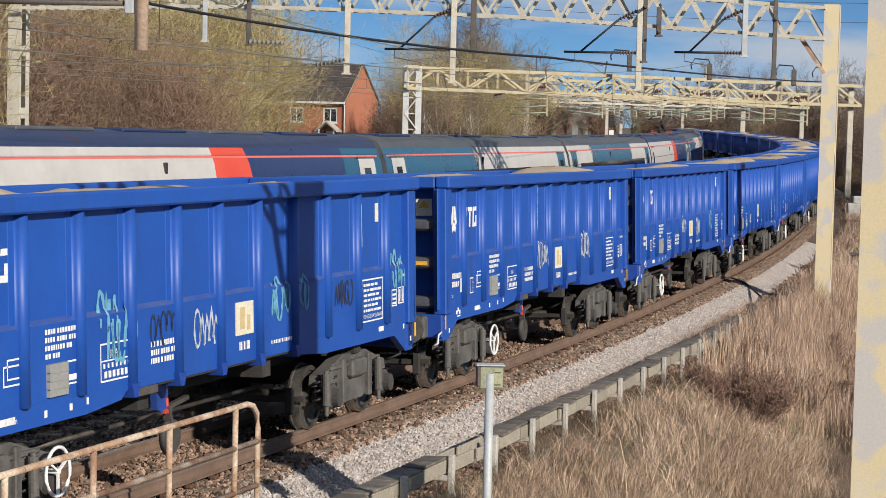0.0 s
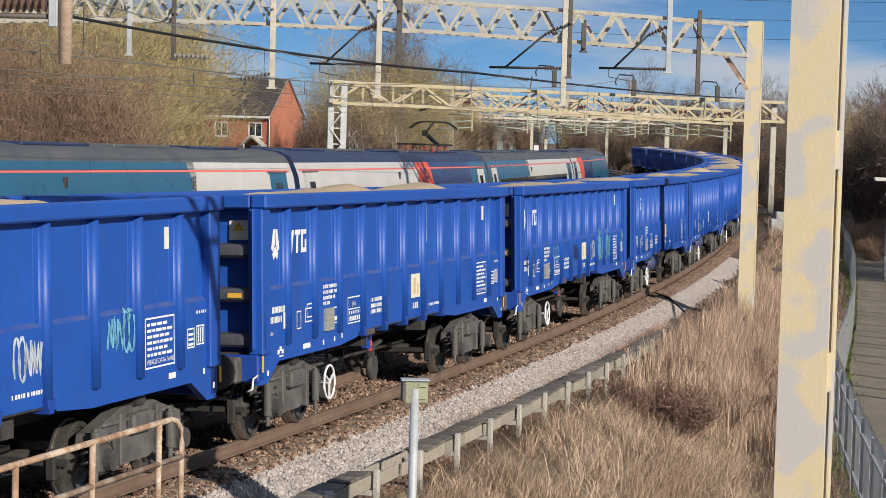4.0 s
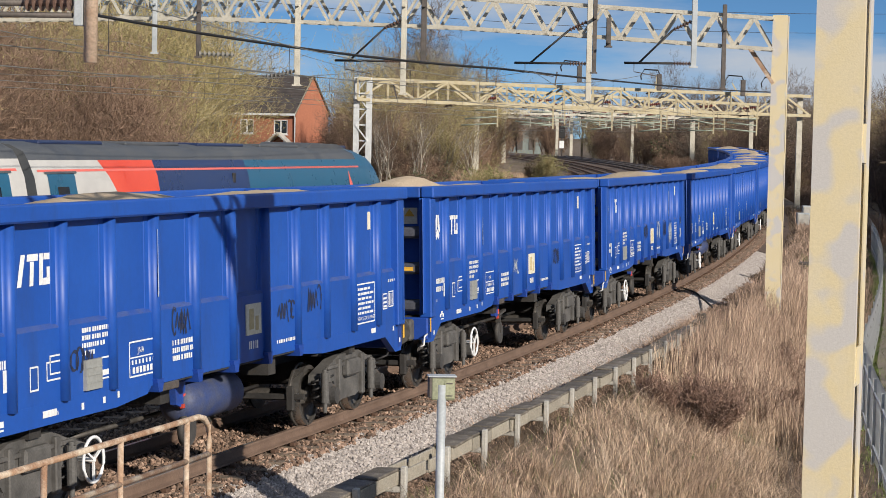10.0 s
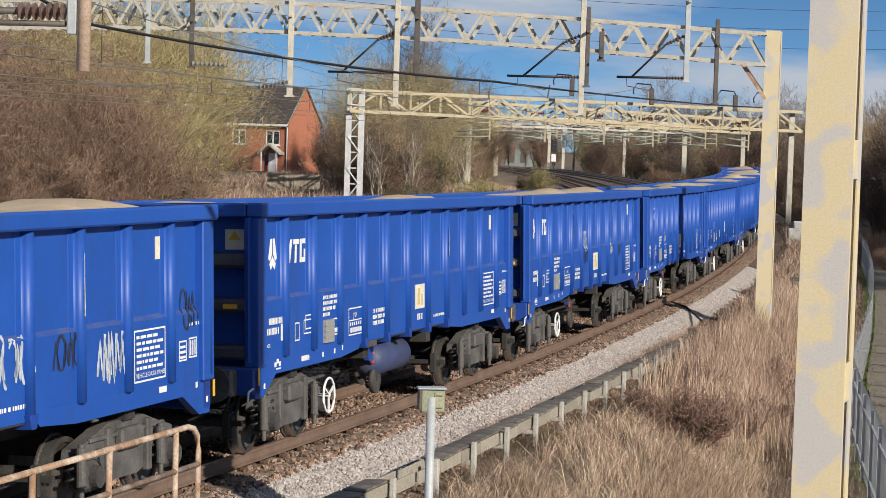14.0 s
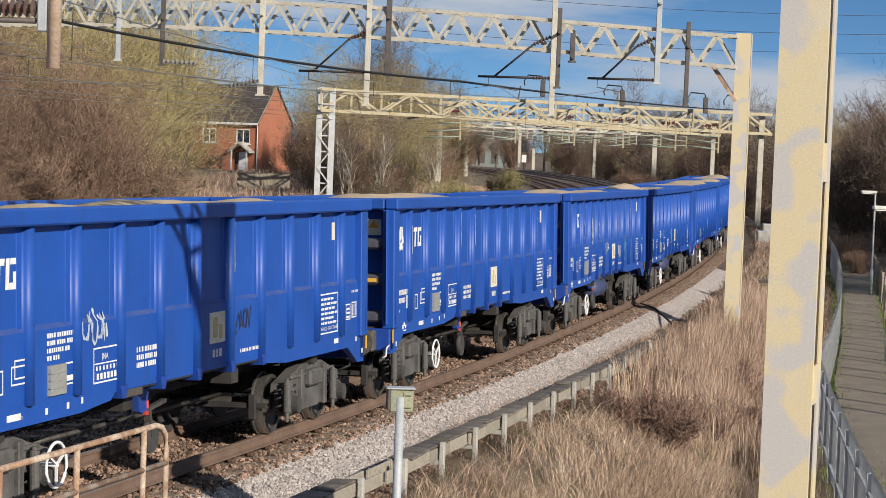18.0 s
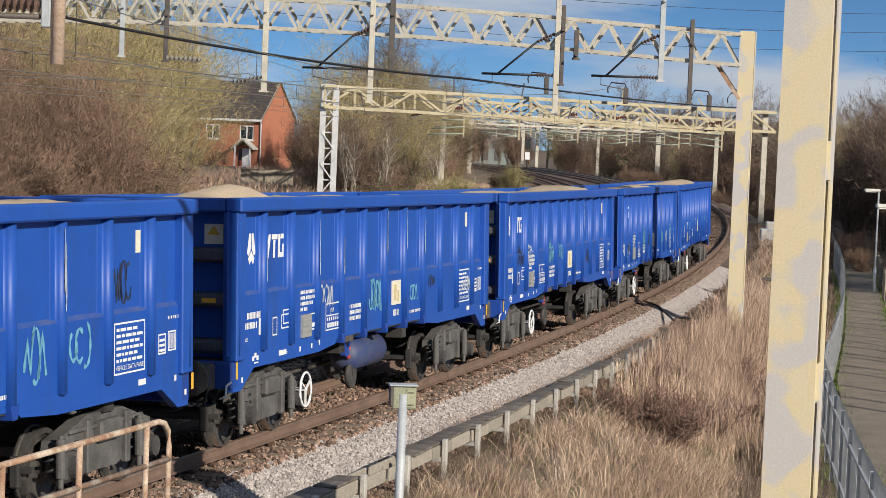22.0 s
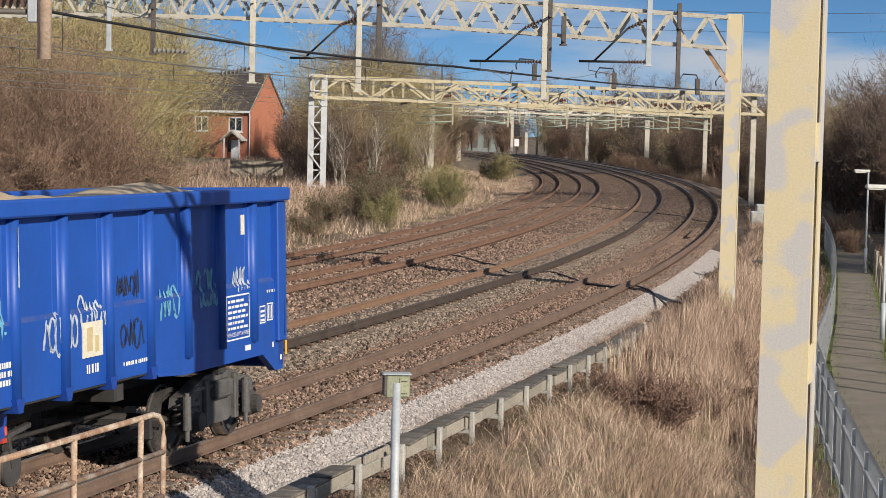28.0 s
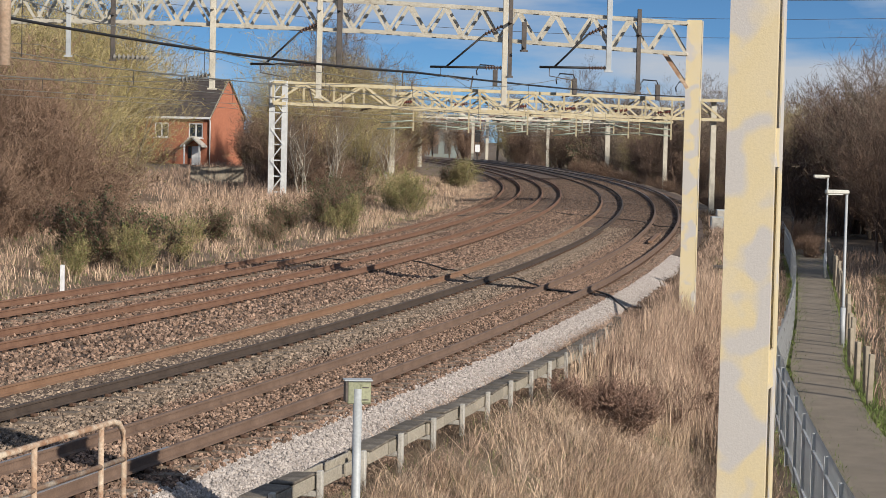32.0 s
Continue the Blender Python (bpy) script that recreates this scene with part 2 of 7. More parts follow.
M_CONCP = surface("post_concrete", ((0.36, 0.35, 0.32), (0.48, 0.46, 0.42)), 3.0, 0.9, bump=0.3, stain=(0.2, 0.19, 0.17), stain_scale=4, spread=0.1)
M_RUSTRAIL = surface("rusted_handrail", ((0.2, 0.1, 0.058), (0.42, 0.28, 0.185)), 2.0, 0.85, stain=(0.54, 0.45, 0.35), stain_scale=2.4, stain_at=(0.46, 0.6), fine=0.25)
M_ASPHALT = surface("path_asphalt", ((0.18, 0.15, 0.115), (0.25, 0.21, 0.165)), 1.2, 0.95, bump=0.5, bump_scale=80, fine=0.25, stain=(0.2, 0.17, 0.14), stain_scale=0.7)
M_BRICK = surface("house_brick", ((0.33, 0.12, 0.07), (0.43, 0.17, 0.1)), 3.0, 0.9, fine=0.2, fine_scale=12)
M_ROOF = surface("roof_tile", ((0.05, 0.042, 0.04), (0.085, 0.07, 0.065)), 2.0, 0.85, fine=0.2)
M_UPVC = plain("white_frame", (0.75, 0.76, 0.77), 0.4)
M_TIMBER = surface("weathered_timber", ((0.2, 0.17, 0.13), (0.32, 0.28, 0.22)), 3.0, 0.9, fine=0.25, spread=0.2)
M_BARK = surface("bark", ((0.09, 0.07, 0.05), (0.17, 0.14, 0.11)), 5.0, 0.95, fine=0.3, island=0.3)


def glass(name, color=(0.02, 0.025, 0.03), rough=0.08):
    m = bpy.data.materials.new(name)
    m.use_nodes = True
    b = m.node_tree.nodes["Principled BSDF"]
    b.inputs["Base Color"].default_value = (*color, 1)
    b.inputs["Roughness"].default_value = rough
    b.inputs["IOR"].default_value = 1.5
    return m


M_GLASS = glass("dark_window_glass")


# ---- mesh tools ----
def mesh_of(bm, name, mats, smooth=False):
    me = bpy.data.meshes.new(name)
    bm.to_mesh(me)
    bm.free()
    for m in (mats if isinstance(mats, (list, tuple)) else [mats]):
        me.materials.append(m)
    if smooth:
        me.shade_smooth()
    return me


def part(name, bm, material, parent=None, label="", smooth=False, m=None):
    ob = new(name, mesh_of(bm, name, material, smooth))
    ob.parent = parent
    if m is not None:
        ob.matrix_basis = m
    if label:
        ob["label"] = label
    return ob


def child(name, me, parent, m=None):
    ob = new(name, me)
    ob.parent = parent
    if m is not None:
        ob.matrix_basis = m
    return ob


def box(bm, x0, x1, y0, y1, z0, z1, bevel=0.0, m=None, mat=0):
    r = bmesh.ops.create_cube(bm, size=1.0, matrix=Matrix.Translation(((x0 + x1) / 2, (y0 + y1) / 2, (z0 + z1) / 2)) @ Matrix.Diagonal((x1 - x0, y1 - y0, z1 - z0, 1)))
    vs = r["verts"]
    if bevel:
        es = list({e for v in vs for e in v.link_edges})
        q = bmesh.ops.bevel(bm, geom=es, offset=bevel, segments=1, affect="EDGES")
        vs = q["verts"]
    if m is not None:
        bmesh.ops.transform(bm, matrix=m, verts=vs)
    if mat:
        for f in {f for v in vs for f in v.link_faces}:
            f.material_index = mat
    return bm


def bar(bm, a, b, w, h=None, up=(0, 0, 1), mat=0):
    """A straight bar of rectangular section from a to b."""
    a, b, h = Vector(a), Vector(b), h or w
    y = (b - a).normalized()
    x = y.cross(Vector(up))
    x = x.normalized() if x.length > 1e-4 else Vector((1, 0, 0))
    z = x.cross(y)
    vs = [bm.verts.new(p + x * (sx * w / 2) + z * (sz * h / 2)) for p in (a, b) for sx, sz in ((-1, -1), (1, -1), (1, 1), (-1, 1))]
    fs = [(0, 1, 2, 3), (7, 6, 5, 4), (0, 4, 5, 1), (1, 5, 6, 2), (2, 6, 7, 3), (3, 7, 4, 0)]
    for f in fs:
        bm.faces.new([vs[i] for i in f]).material_index = mat
    return bm


def tube(bm, pts, r, n=8, r1=None, cap=True, mat=0):
    """A round tube along points, from radius r to r1."""
    pts = [Vector(p) for p in pts]
    rings = []
    for i, p in enumerate(pts):
        d = (pts[min(i + 1, len(pts) - 1)] - pts[max(i - 1, 0)]).normalized()
        x = d.cross(Vector((0, 0, 1)) if abs(d.z) < 0.9 else Vector((1, 0, 0))).normalized()
        y = x.cross(d)
        q = r if r1 is None else r + (r1 - r) * i / (len(pts) - 1)
        rings.append([bm.verts.new(p + (x * math.cos(k * math.tau / n) + y * math.sin(k * math.tau / n)) * q) for k in range(n)])
    for a, b in zip(rings, rings[1:]):
        for k in range(n):
            f = bm.faces.new((a[k], b[k], b[(k + 1) % n], a[(k + 1) % n]))
            f.smooth, f.material_index = True, mat
    if cap:
        bm.faces.new(rings[0]).material_index = mat
        bm.faces.new(list(reversed(rings[-1]))).material_index = mat
    return bm


def prism(bm, outline, a, b, m=None, mat=0):
    """An outline of (y, z) pushed along x from a to b."""
    lo = [bm.verts.new((a, y, z)) for y, z in outline]
    hi = [bm.verts.new((b, y, z)) for y, z in outline]
    k = len(outline)
    fs = [bm.faces.new(list(reversed(lo))), bm.faces.new(hi)]
    for i in range(k):
        fs.append(bm.faces.new((lo[i], lo[(i + 1) % k], hi[(i + 1) % k], hi[i])))
    for f in fs:
        f.material_index = mat
    if m is not None:
        bmesh.ops.transform(bm, matrix=m, verts=lo + hi)
    bmesh.ops.recalc_face_normals(bm, faces=fs)
    return bm


def sweep(section, rows, closed=True):
    """A section of (u, z) swept along rows of poses."""
    bm = bmesh.new()
    rings = [[bm.verts.new(m @ Vector((u, 0, z))) for u, z in section] for m in rows]
    k = len(section)
    for a, b in zip(rings, rings[1:]):
        for i in range(k if closed else k - 1):
            bm.faces.new((a[i], a[(i + 1) % k], b[(i + 1) % k], b[i]))
    if closed:
        bm.faces.new(list(reversed(rings[0])))
        bm.faces.new(rings[-1])
    bmesh.ops.recalc_face_normals(bm, faces=bm.faces)
    return bm


def empty(name, m, label, category, group="", kind=""):
    ob = new(name)
    ob.empty_display_size = 0.2
    ob.matrix_basis = m
    return tagged(ob, label, category, group, kind)


# ---- ground ----
FENCE = ((3.7, 5.0), (4.6, 17.0), (5.72, 29.6), (6.4, 36.4), (6.97, 41.5), (7.17, 43.5), (8.1, 51.2), (8.7, 54.4), (10.0, 61.2), (12.09, 72.7), (13.89, 83.1), (16.12, 96.9), (18.99, 116.0), (21.6, 135.0), (25.5, 160.0))


FENCE_X, FENCE_Y = np.array(FENCE).T


def fence_x(y):
    return float(np.interp(y, FENCE_Y, FENCE_X))


def smooth(a, b, x):
    t = min(1.0, max(0.0, (x - a) / (b - a)))
    return t * t * (3 - 2 * t)


def ground_z(s, u):
    """The lie of the land: track bed, ballast shoulder, slope to the path, the far bank."""
    g = grade(s)
    if -12.9 <= u <= 1.25:
        return g + (-0.215 - 0.05 * (smooth(1.3, 1.75, abs(u + 6.06)) - 1 + smooth(0.9, 0.55, abs(u + 6.06))) if -7.4 < u < -4.7 else -0.215)
    if u > 1.25:
        q = at(s, 0)
        uf = max(4.6, (fence_x(q.y) - q.x) * math.cos(heading(s)) - 0.6)
        z = -0.215 - 0.24 * smooth(1.25, 2.4, u)
        z -= (2.32 - 0.455) * smooth(3.25, uf, u)
        z += 3.0 * smooth(uf + 7, uf + 32, u)
        return z + g * (1 - smooth(3.0, uf, u) if s < 150 else 1)
    z = -0.215 - 0.2 * smooth(-12.9, -13.9, u) + 0.75 * smooth(-14.7, -24, u) + 0.9 * smooth(-24, -50, u)
    return z + g * (1 - smooth(-18, -45, u))


def lumps(p, z):
    return z + 0.16 * (noise.noise(Vector((p.x * 0.22, p.y * 0.22, 0.3)))) + 0.07 * noise.noise(Vector((p.x * 0.9, p.y * 0.9, 7.0)))


def build_ground():
    us = [-1500, -500, -220, -120, -80, -60, -48, -40, -34, -30, -27, -24, -22, -20, -18.5, -17, -16, -15, -14.2, -13.9, -13.5, -13.2, -12.85, -9.8, -7.3, -6.8,
          -6.4, -6.06, -5.7, -5.3, -4.75, -1.8, 1.2, 1.5, 1.8, 2.1, 2.5, 3.0, 3.6, 4.2, 4.8, 5.4, 6, 6.7, 7.4, 8.2, 9, 10, 11, 12.5, 14, 16, 19, 23, 28, 36, 50, 80, 150, 500, 1500]
    ss = [-370, -300, -240, -190, -150, -120, -90, -70, -60, -45, -35] + list(range(-28, 60, 1)) + list(range(60, 130, 2)) + list(range(130, 260, 5)) + [270, 285, 300, 330, 360, 400, 450, 520, 600, 700]
    bm = bmesh.new()
    rows = []
    for s in ss:
        row = []
        for u in us:
            p = at(s, u)
            z = ground_z(s, u)
            if (u < -13.3 or u > 2.6) and abs(u) < 120:
                z = lumps(p, z)
            if s >= 260 and u > 3:
                z = max(z, -0.6)
            row.append(bm.verts.new((p.x, p.y, z)))
        rows.append(row)
    # the curve turns left: keep the far inner side from folding over
    for s, row in zip(ss, rows):
        for u, v in zip(us, row):
            if u < -100:
                b = at(s, -100)
                d = Vector((-1, 0.25 if s > 0 else -0.1, 0)).normalized()
                v.co.x, v.co.y = b.x + d.x * (-100 - u), b.y + d.y * (-100 - u)
            if u > 100:
                b = at(s, 100)
                d = Vector((1, 0.15 if s > 100 else -0.2 if s < 0 else 0, 0)).normalized()
                v.co.x, v.co.y = b.x + d.x * (u - 100), b.y + d.y * (u - 100)
    for s, a, b in zip(ss, rows, rows[1:]):
        for i in range(len(us) - 1):
            f = bm.faces.new((a[i], a[i + 1], b[i + 1], b[i]))
            f.smooth = True
            mid = (us[i] + us[i + 1]) / 2
            f.material_index = 1 if -13.3 < mid < 1.6 or 2.2 < mid < 3.1 else (2 if 1.6 < mid < 2.2 and s < 58 else 1 if 1.6 < mid < 2.2 else 0)
    # land out to the horizon ahead
    far = [bm.verts.new((v.co.x * 1.0, v.co.y + 3000, v.co.z)) for v in rows[-1]]
    for i in range(len(us) - 1):
        bm.faces.new((rows[-1][i], rows[-1][i + 1], far[i + 1], far[i]))
    ob = part("ground", bm, [M_GRASS, M_BALLAST, M_BALLASTW])
    return tagged(ob, "dry grassy railway bank with a brown ballast bed", "ground", kind="structure")


M_GRASS = surface("rough_grass", ((0.085, 0.062, 0.038), (0.17, 0.122, 0.082), (0.27, 0.2, 0.145)), 0.5, 0.95, bump=0.8, bump_scale=12, fine=0.35, fine_scale=9, stain=(0.1, 0.105, 0.04), stain_scale=0.25, stain_at=(0.54, 0.7))
M_BALLAST = surface("ballast_bed", ((0.075, 0.05, 0.037), (0.15, 0.105, 0.08)), 0.6, 0.95, bump=1.0, bump_scale=16, fine=0.6, fine_scale=14)
M_BALLASTW = surface("fresh_ballast_bed", ((0.27, 0.24, 0.22), (0.38, 0.345, 0.32)), 0.6, 0.95, bump=1.0, bump_scale=16, fine=0.5, fine_scale=14)
build_ground()

# ---- rails ----
RAIL = ((-0.07, -0.165), (0.07, -0.165), (0.07, -0.15), (0.012, -0.13), (0.01, -0.045), (0.036, -0.035), (0.036, -0.006), (0.028, 0.0), (-0.028, 0.0), (-0.036, -0.006), (-0.036, -0.035), (-0.01, -0.045), (-0.012, -0.13), (-0.07, -0.15))
CANT = 0.05


def build_rails():
    ss = list(np.arange(-360, -40, 8.0)) + list(np.arange(-40, 140, 2.0)) + list(np.arange(140, 420, 5.0))
    mats = {(0, 0): M_RAIL, (0, 1): M_RAIL, (1, 1): M_RAILDARK, (1, 0): M_RAILORANGE}
    for i, u in enumerate(TRACKS):
        for k, side in enumerate((-1, 1)):
            z = CANT if side > 0 else 0.0
            bm = sweep(RAIL, [stand(s, u + side * GAUGE / 2, z) for s in ss])
            m = mats.get((i, k), M_RAILRED)
            for f in bm.faces:
                if f.normal.z > 0.8 and f.calc_center_median().z > z - 0.01:
                    f.material_index = 1
            ob = part("rail", bm, [m, M_RAILTOP if i == 0 else (M_RAILDARK if i == 1 else M_RAILRED)])
            tagged(ob, "rusty steel rail with a worn running top" if m is not M_RAILDARK else "dark greasy steel running rail", "rail", "running rails", "structure")


build_rails()


# ---- the stone train ----
RIB = 12.78 / 12
HALF = 6.39
LONG = 1.0627   # true length of a wagon by that of its drawing
CREASE = 2.1


def proud(z):
    """How far the side stands out at a height, beyond its upper sheet."""
    return 0.046 * min(1.0, max(0.0, (CREASE - z) / 0.05))


def ribbon(bm, pts, w, x, mat=0):
    """A flat painted stroke on a side, through (y, z) points, x out from the middle."""
    n = len(pts)
    left, right = [], []
    for i, (y, z) in enumerate(pts):
        a, b = pts[max(i - 1, 0)], pts[min(i + 1, n - 1)]
        d = Vector((b[0] - a[0], b[1] - a[1]))
        d = d.normalized() if d.length > 1e-6 else Vector((1, 0))
        q = w * (0.7 + 0.3 * math.sin(i * 1.7))
        left.append(bm.verts.new((x, y - d.y * q / 2, z + d.x * q / 2)))
        right.append(bm.verts.new((x, y + d.y * q / 2, z - d.x * q / 2)))
    for i in range(n - 1):
        f = bm.faces.new((left[i], right[i], right[i + 1], left[i + 1]))
        f.material_index = mat
    return bm


def decal(bm, y0, y1, z0, z1, x, lean=0.0):
    vs = [bm.verts.new((x, y, z)) for y, z in ((y0, z0), (y1, z0), (y1 + lean, z1), (y0 + lean, z1))]
    bm.faces.new(vs)
    return bm


def scribble(seed, y, z, w, h, x, thick=0.055):
    rng = random.Random(seed)
    bm = bmesh.new()
    k = max(3, int(w / 0.12))
    for i in range(k):
        cy = y + w * (i + 0.5) / k
        pts = []
        a0, turns = rng.uniform(0, 6.28), rng.choice((1.0, 1.4, -1.2, 0.7))
        rx, rz = w / k * rng.uniform(0.45, 0.75), h * rng.uniform(0.28, 0.5)
        sharp = rng.random() < 0.55
        if sharp:
            m = rng.choice((3, 4, 5))
            for j in range(m):
                pts.append((cy + rx * (2 * j / (m - 1) - 1), z + h / 2 + rz * (1 if j % 2 else -1) * rng.uniform(0.6, 1.0)))
            fine = []
            for p, q in zip(pts, pts[1:]):
                fine += [(p[0] + (q[0] - p[0]) * t / 4, p[1] + (q[1] - p[1]) * t / 4) for t in range(4)]
            pts = fine + [pts[-1]]
        else:
            for j in range(15):
                a = a0 + turns * math.pi * 1.5 * j / 14
                pts.append((cy + rx * math.cos(a), z + h / 2 + rz * math.sin(a)))
        ribbon(bm, pts, thick, x)
    for v in bm.verts:
        v.co.x += proud(v.co.z)
    return bm


M_SPRAYC = plain("spray_cyan", (0.13, 0.36, 0.52), 0.7, fine=0.3, fine_scale=12.0)
M_SPRAYW = plain("spray_white", (0.46, 0.52, 0.6), 0.7, fine=0.3, fine_scale=12.0)
M_SPRAYD = plain("spray_dark", (0.022, 0.03, 0.07), 0.7)
M_PIGMENT = {"c": M_SPRAYC, "w": M_SPRAYW, "d": M_SPRAYD}

# Graffiti on each wagon, counted from the last one: paint, metres from its front end, height of its foot, width, height.
TAGS = {
    0: (("w", 1.25, 1.5, 0.8, 0.42), ("d", 2.55, 2.05, 0.7, 0.4), ("c", 3.75, 1.7, 0.62, 0.75), ("c", 4.75, 1.88, 0.6, 0.55), ("w", 6.2, 1.62, 0.8, 0.5), ("w", 7.1, 1.82, 0.75, 0.42), ("d", 8.1, 2.1, 0.6, 0.35),
        ("d", 8.1, 1.5, 0.62, 0.42), ("c", 9.2, 1.75, 0.55, 0.5), ("c", 10.4, 1.75, 0.6, 0.7), ("w", 11.6, 1.95, 0.75, 0.4)),
    1: (("d", 1.6, 1.5, 0.7, 0.4), ("w", 2.6, 1.6, 0.7, 0.5), ("c", 4.9, 1.5, 0.6, 0.7), ("d", 6.0, 1.55, 0.7, 0.4), ("c", 9.2, 1.5, 0.7, 0.5), ("w", 10.3, 1.55, 0.7, 0.42), ("c", 11.6, 1.7, 0.5, 0.5)),
    2: (("w", 2.4, 1.75, 0.7, 0.5), ("d", 1.5, 1.8, 0.6, 0.45), ("c", 4.9, 1.7, 0.5, 0.6), ("c", 6.0, 1.75, 0.5, 0.4), ("d", 9.6, 1.55, 0.6, 0.4)),
    3: (("w", 3.5, 1.7, 0.6, 0.35), ("c", 5.9, 1.45, 0.6, 0.65), ("c", 8.2, 1.5, 0.4, 0.4), ("w", 11.6, 1.5, 0.6, 0.35), ("d", 9.3, 1.7, 0.4, 0.3)),
    4: (("w", 2.35, 2.12, 0.62, 0.6), ("w", 3.5, 1.95, 0.72, 0.85), ("w", 4.75, 2.1, 0.55, 0.5), ("w", 5.9, 1.7, 0.65, 0.36), ("c", 6.9, 2.1, 0.5, 0.45), ("w", 8.1, 1.5, 0.5, 0.45), ("c", 9.2, 1.45, 0.45, 0.6), ("c", 10.2, 1.5, 0.45, 0.55), ("d", 11.3, 2.15, 0.5, 0.5)),
    6: (("d", 7.9, 1.6, 0.6, 0.4), ("w", 3.5, 1.8, 0.6, 0.4)),
    7: (("w", 6.0, 2.0, 0.5, 0.5), ("d", 5.9, 1.7, 0.5, 0.4), ("w", 9.2, 1.8, 0.4, 0.5), ("d", 10.2, 1.7, 0.5, 0.4)),
    9: (("d", 5.9, 1.7, 0.75, 0.4), ("w", 8.25, 1.55, 0.75, 0.6), ("d", 9.4, 1.6, 0.6, 0.5), ("w", 10.4, 1.4, 0.7, 0.65), ("d", 12.6, 1.85, 0.4, 0.5)),
    10: (("d", 9.3, 1.6, 0.5, 0.4), ("w", 5.9, 1.6, 0.4, 0.35)),
    11: (("d", 2.4, 1.5, 0.5, 0.35), ("d", 4.9, 1.7, 0.5, 0.4), ("d", 8.2, 1.6, 0.6, 0.35), ("d", 9.3, 1.65, 0.5, 0.4)),
    13: (("d", 0.8, 1.6, 0.9, 0.4), ("c", 3.7, 1.65, 0.5, 0.35), ("d", 6.0, 1.55, 0.7, 0.4), ("w", 8.3, 1.45, 0.6, 0.6), ("c", 9.2, 1.3, 0.8, 1.1), ("c", 10.3, 1.3, 0.8, 1.1), ("c", 12.6, 1.75, 0.4, 0.4)),
    15: (("w", 5.9, 1.6, 0.9, 0.5), ("w", 8.2, 1.5, 0.6, 0.5), ("c", 10.3, 1.6, 0.7, 0.5)),
    16: (("w", 5.8, 1.6, 0.9, 0.5), ("w", 9.2, 1.6, 0.9, 0.6)),
    17: (("c", 3.8, 1.5, 0.75, 0.85), ("d", 4.9, 1.6, 0.65, 0.4), ("w", 6.0, 1.5, 0.75, 0.45), ("c", 8.2, 1.6, 0.55, 0.6), ("d", 10.3, 1.6, 0.6, 0.45), ("c", 12.5, 1.7, 0.5, 0.6), ("c", 9.0, 1.7, 0.35, 0.45)),
}


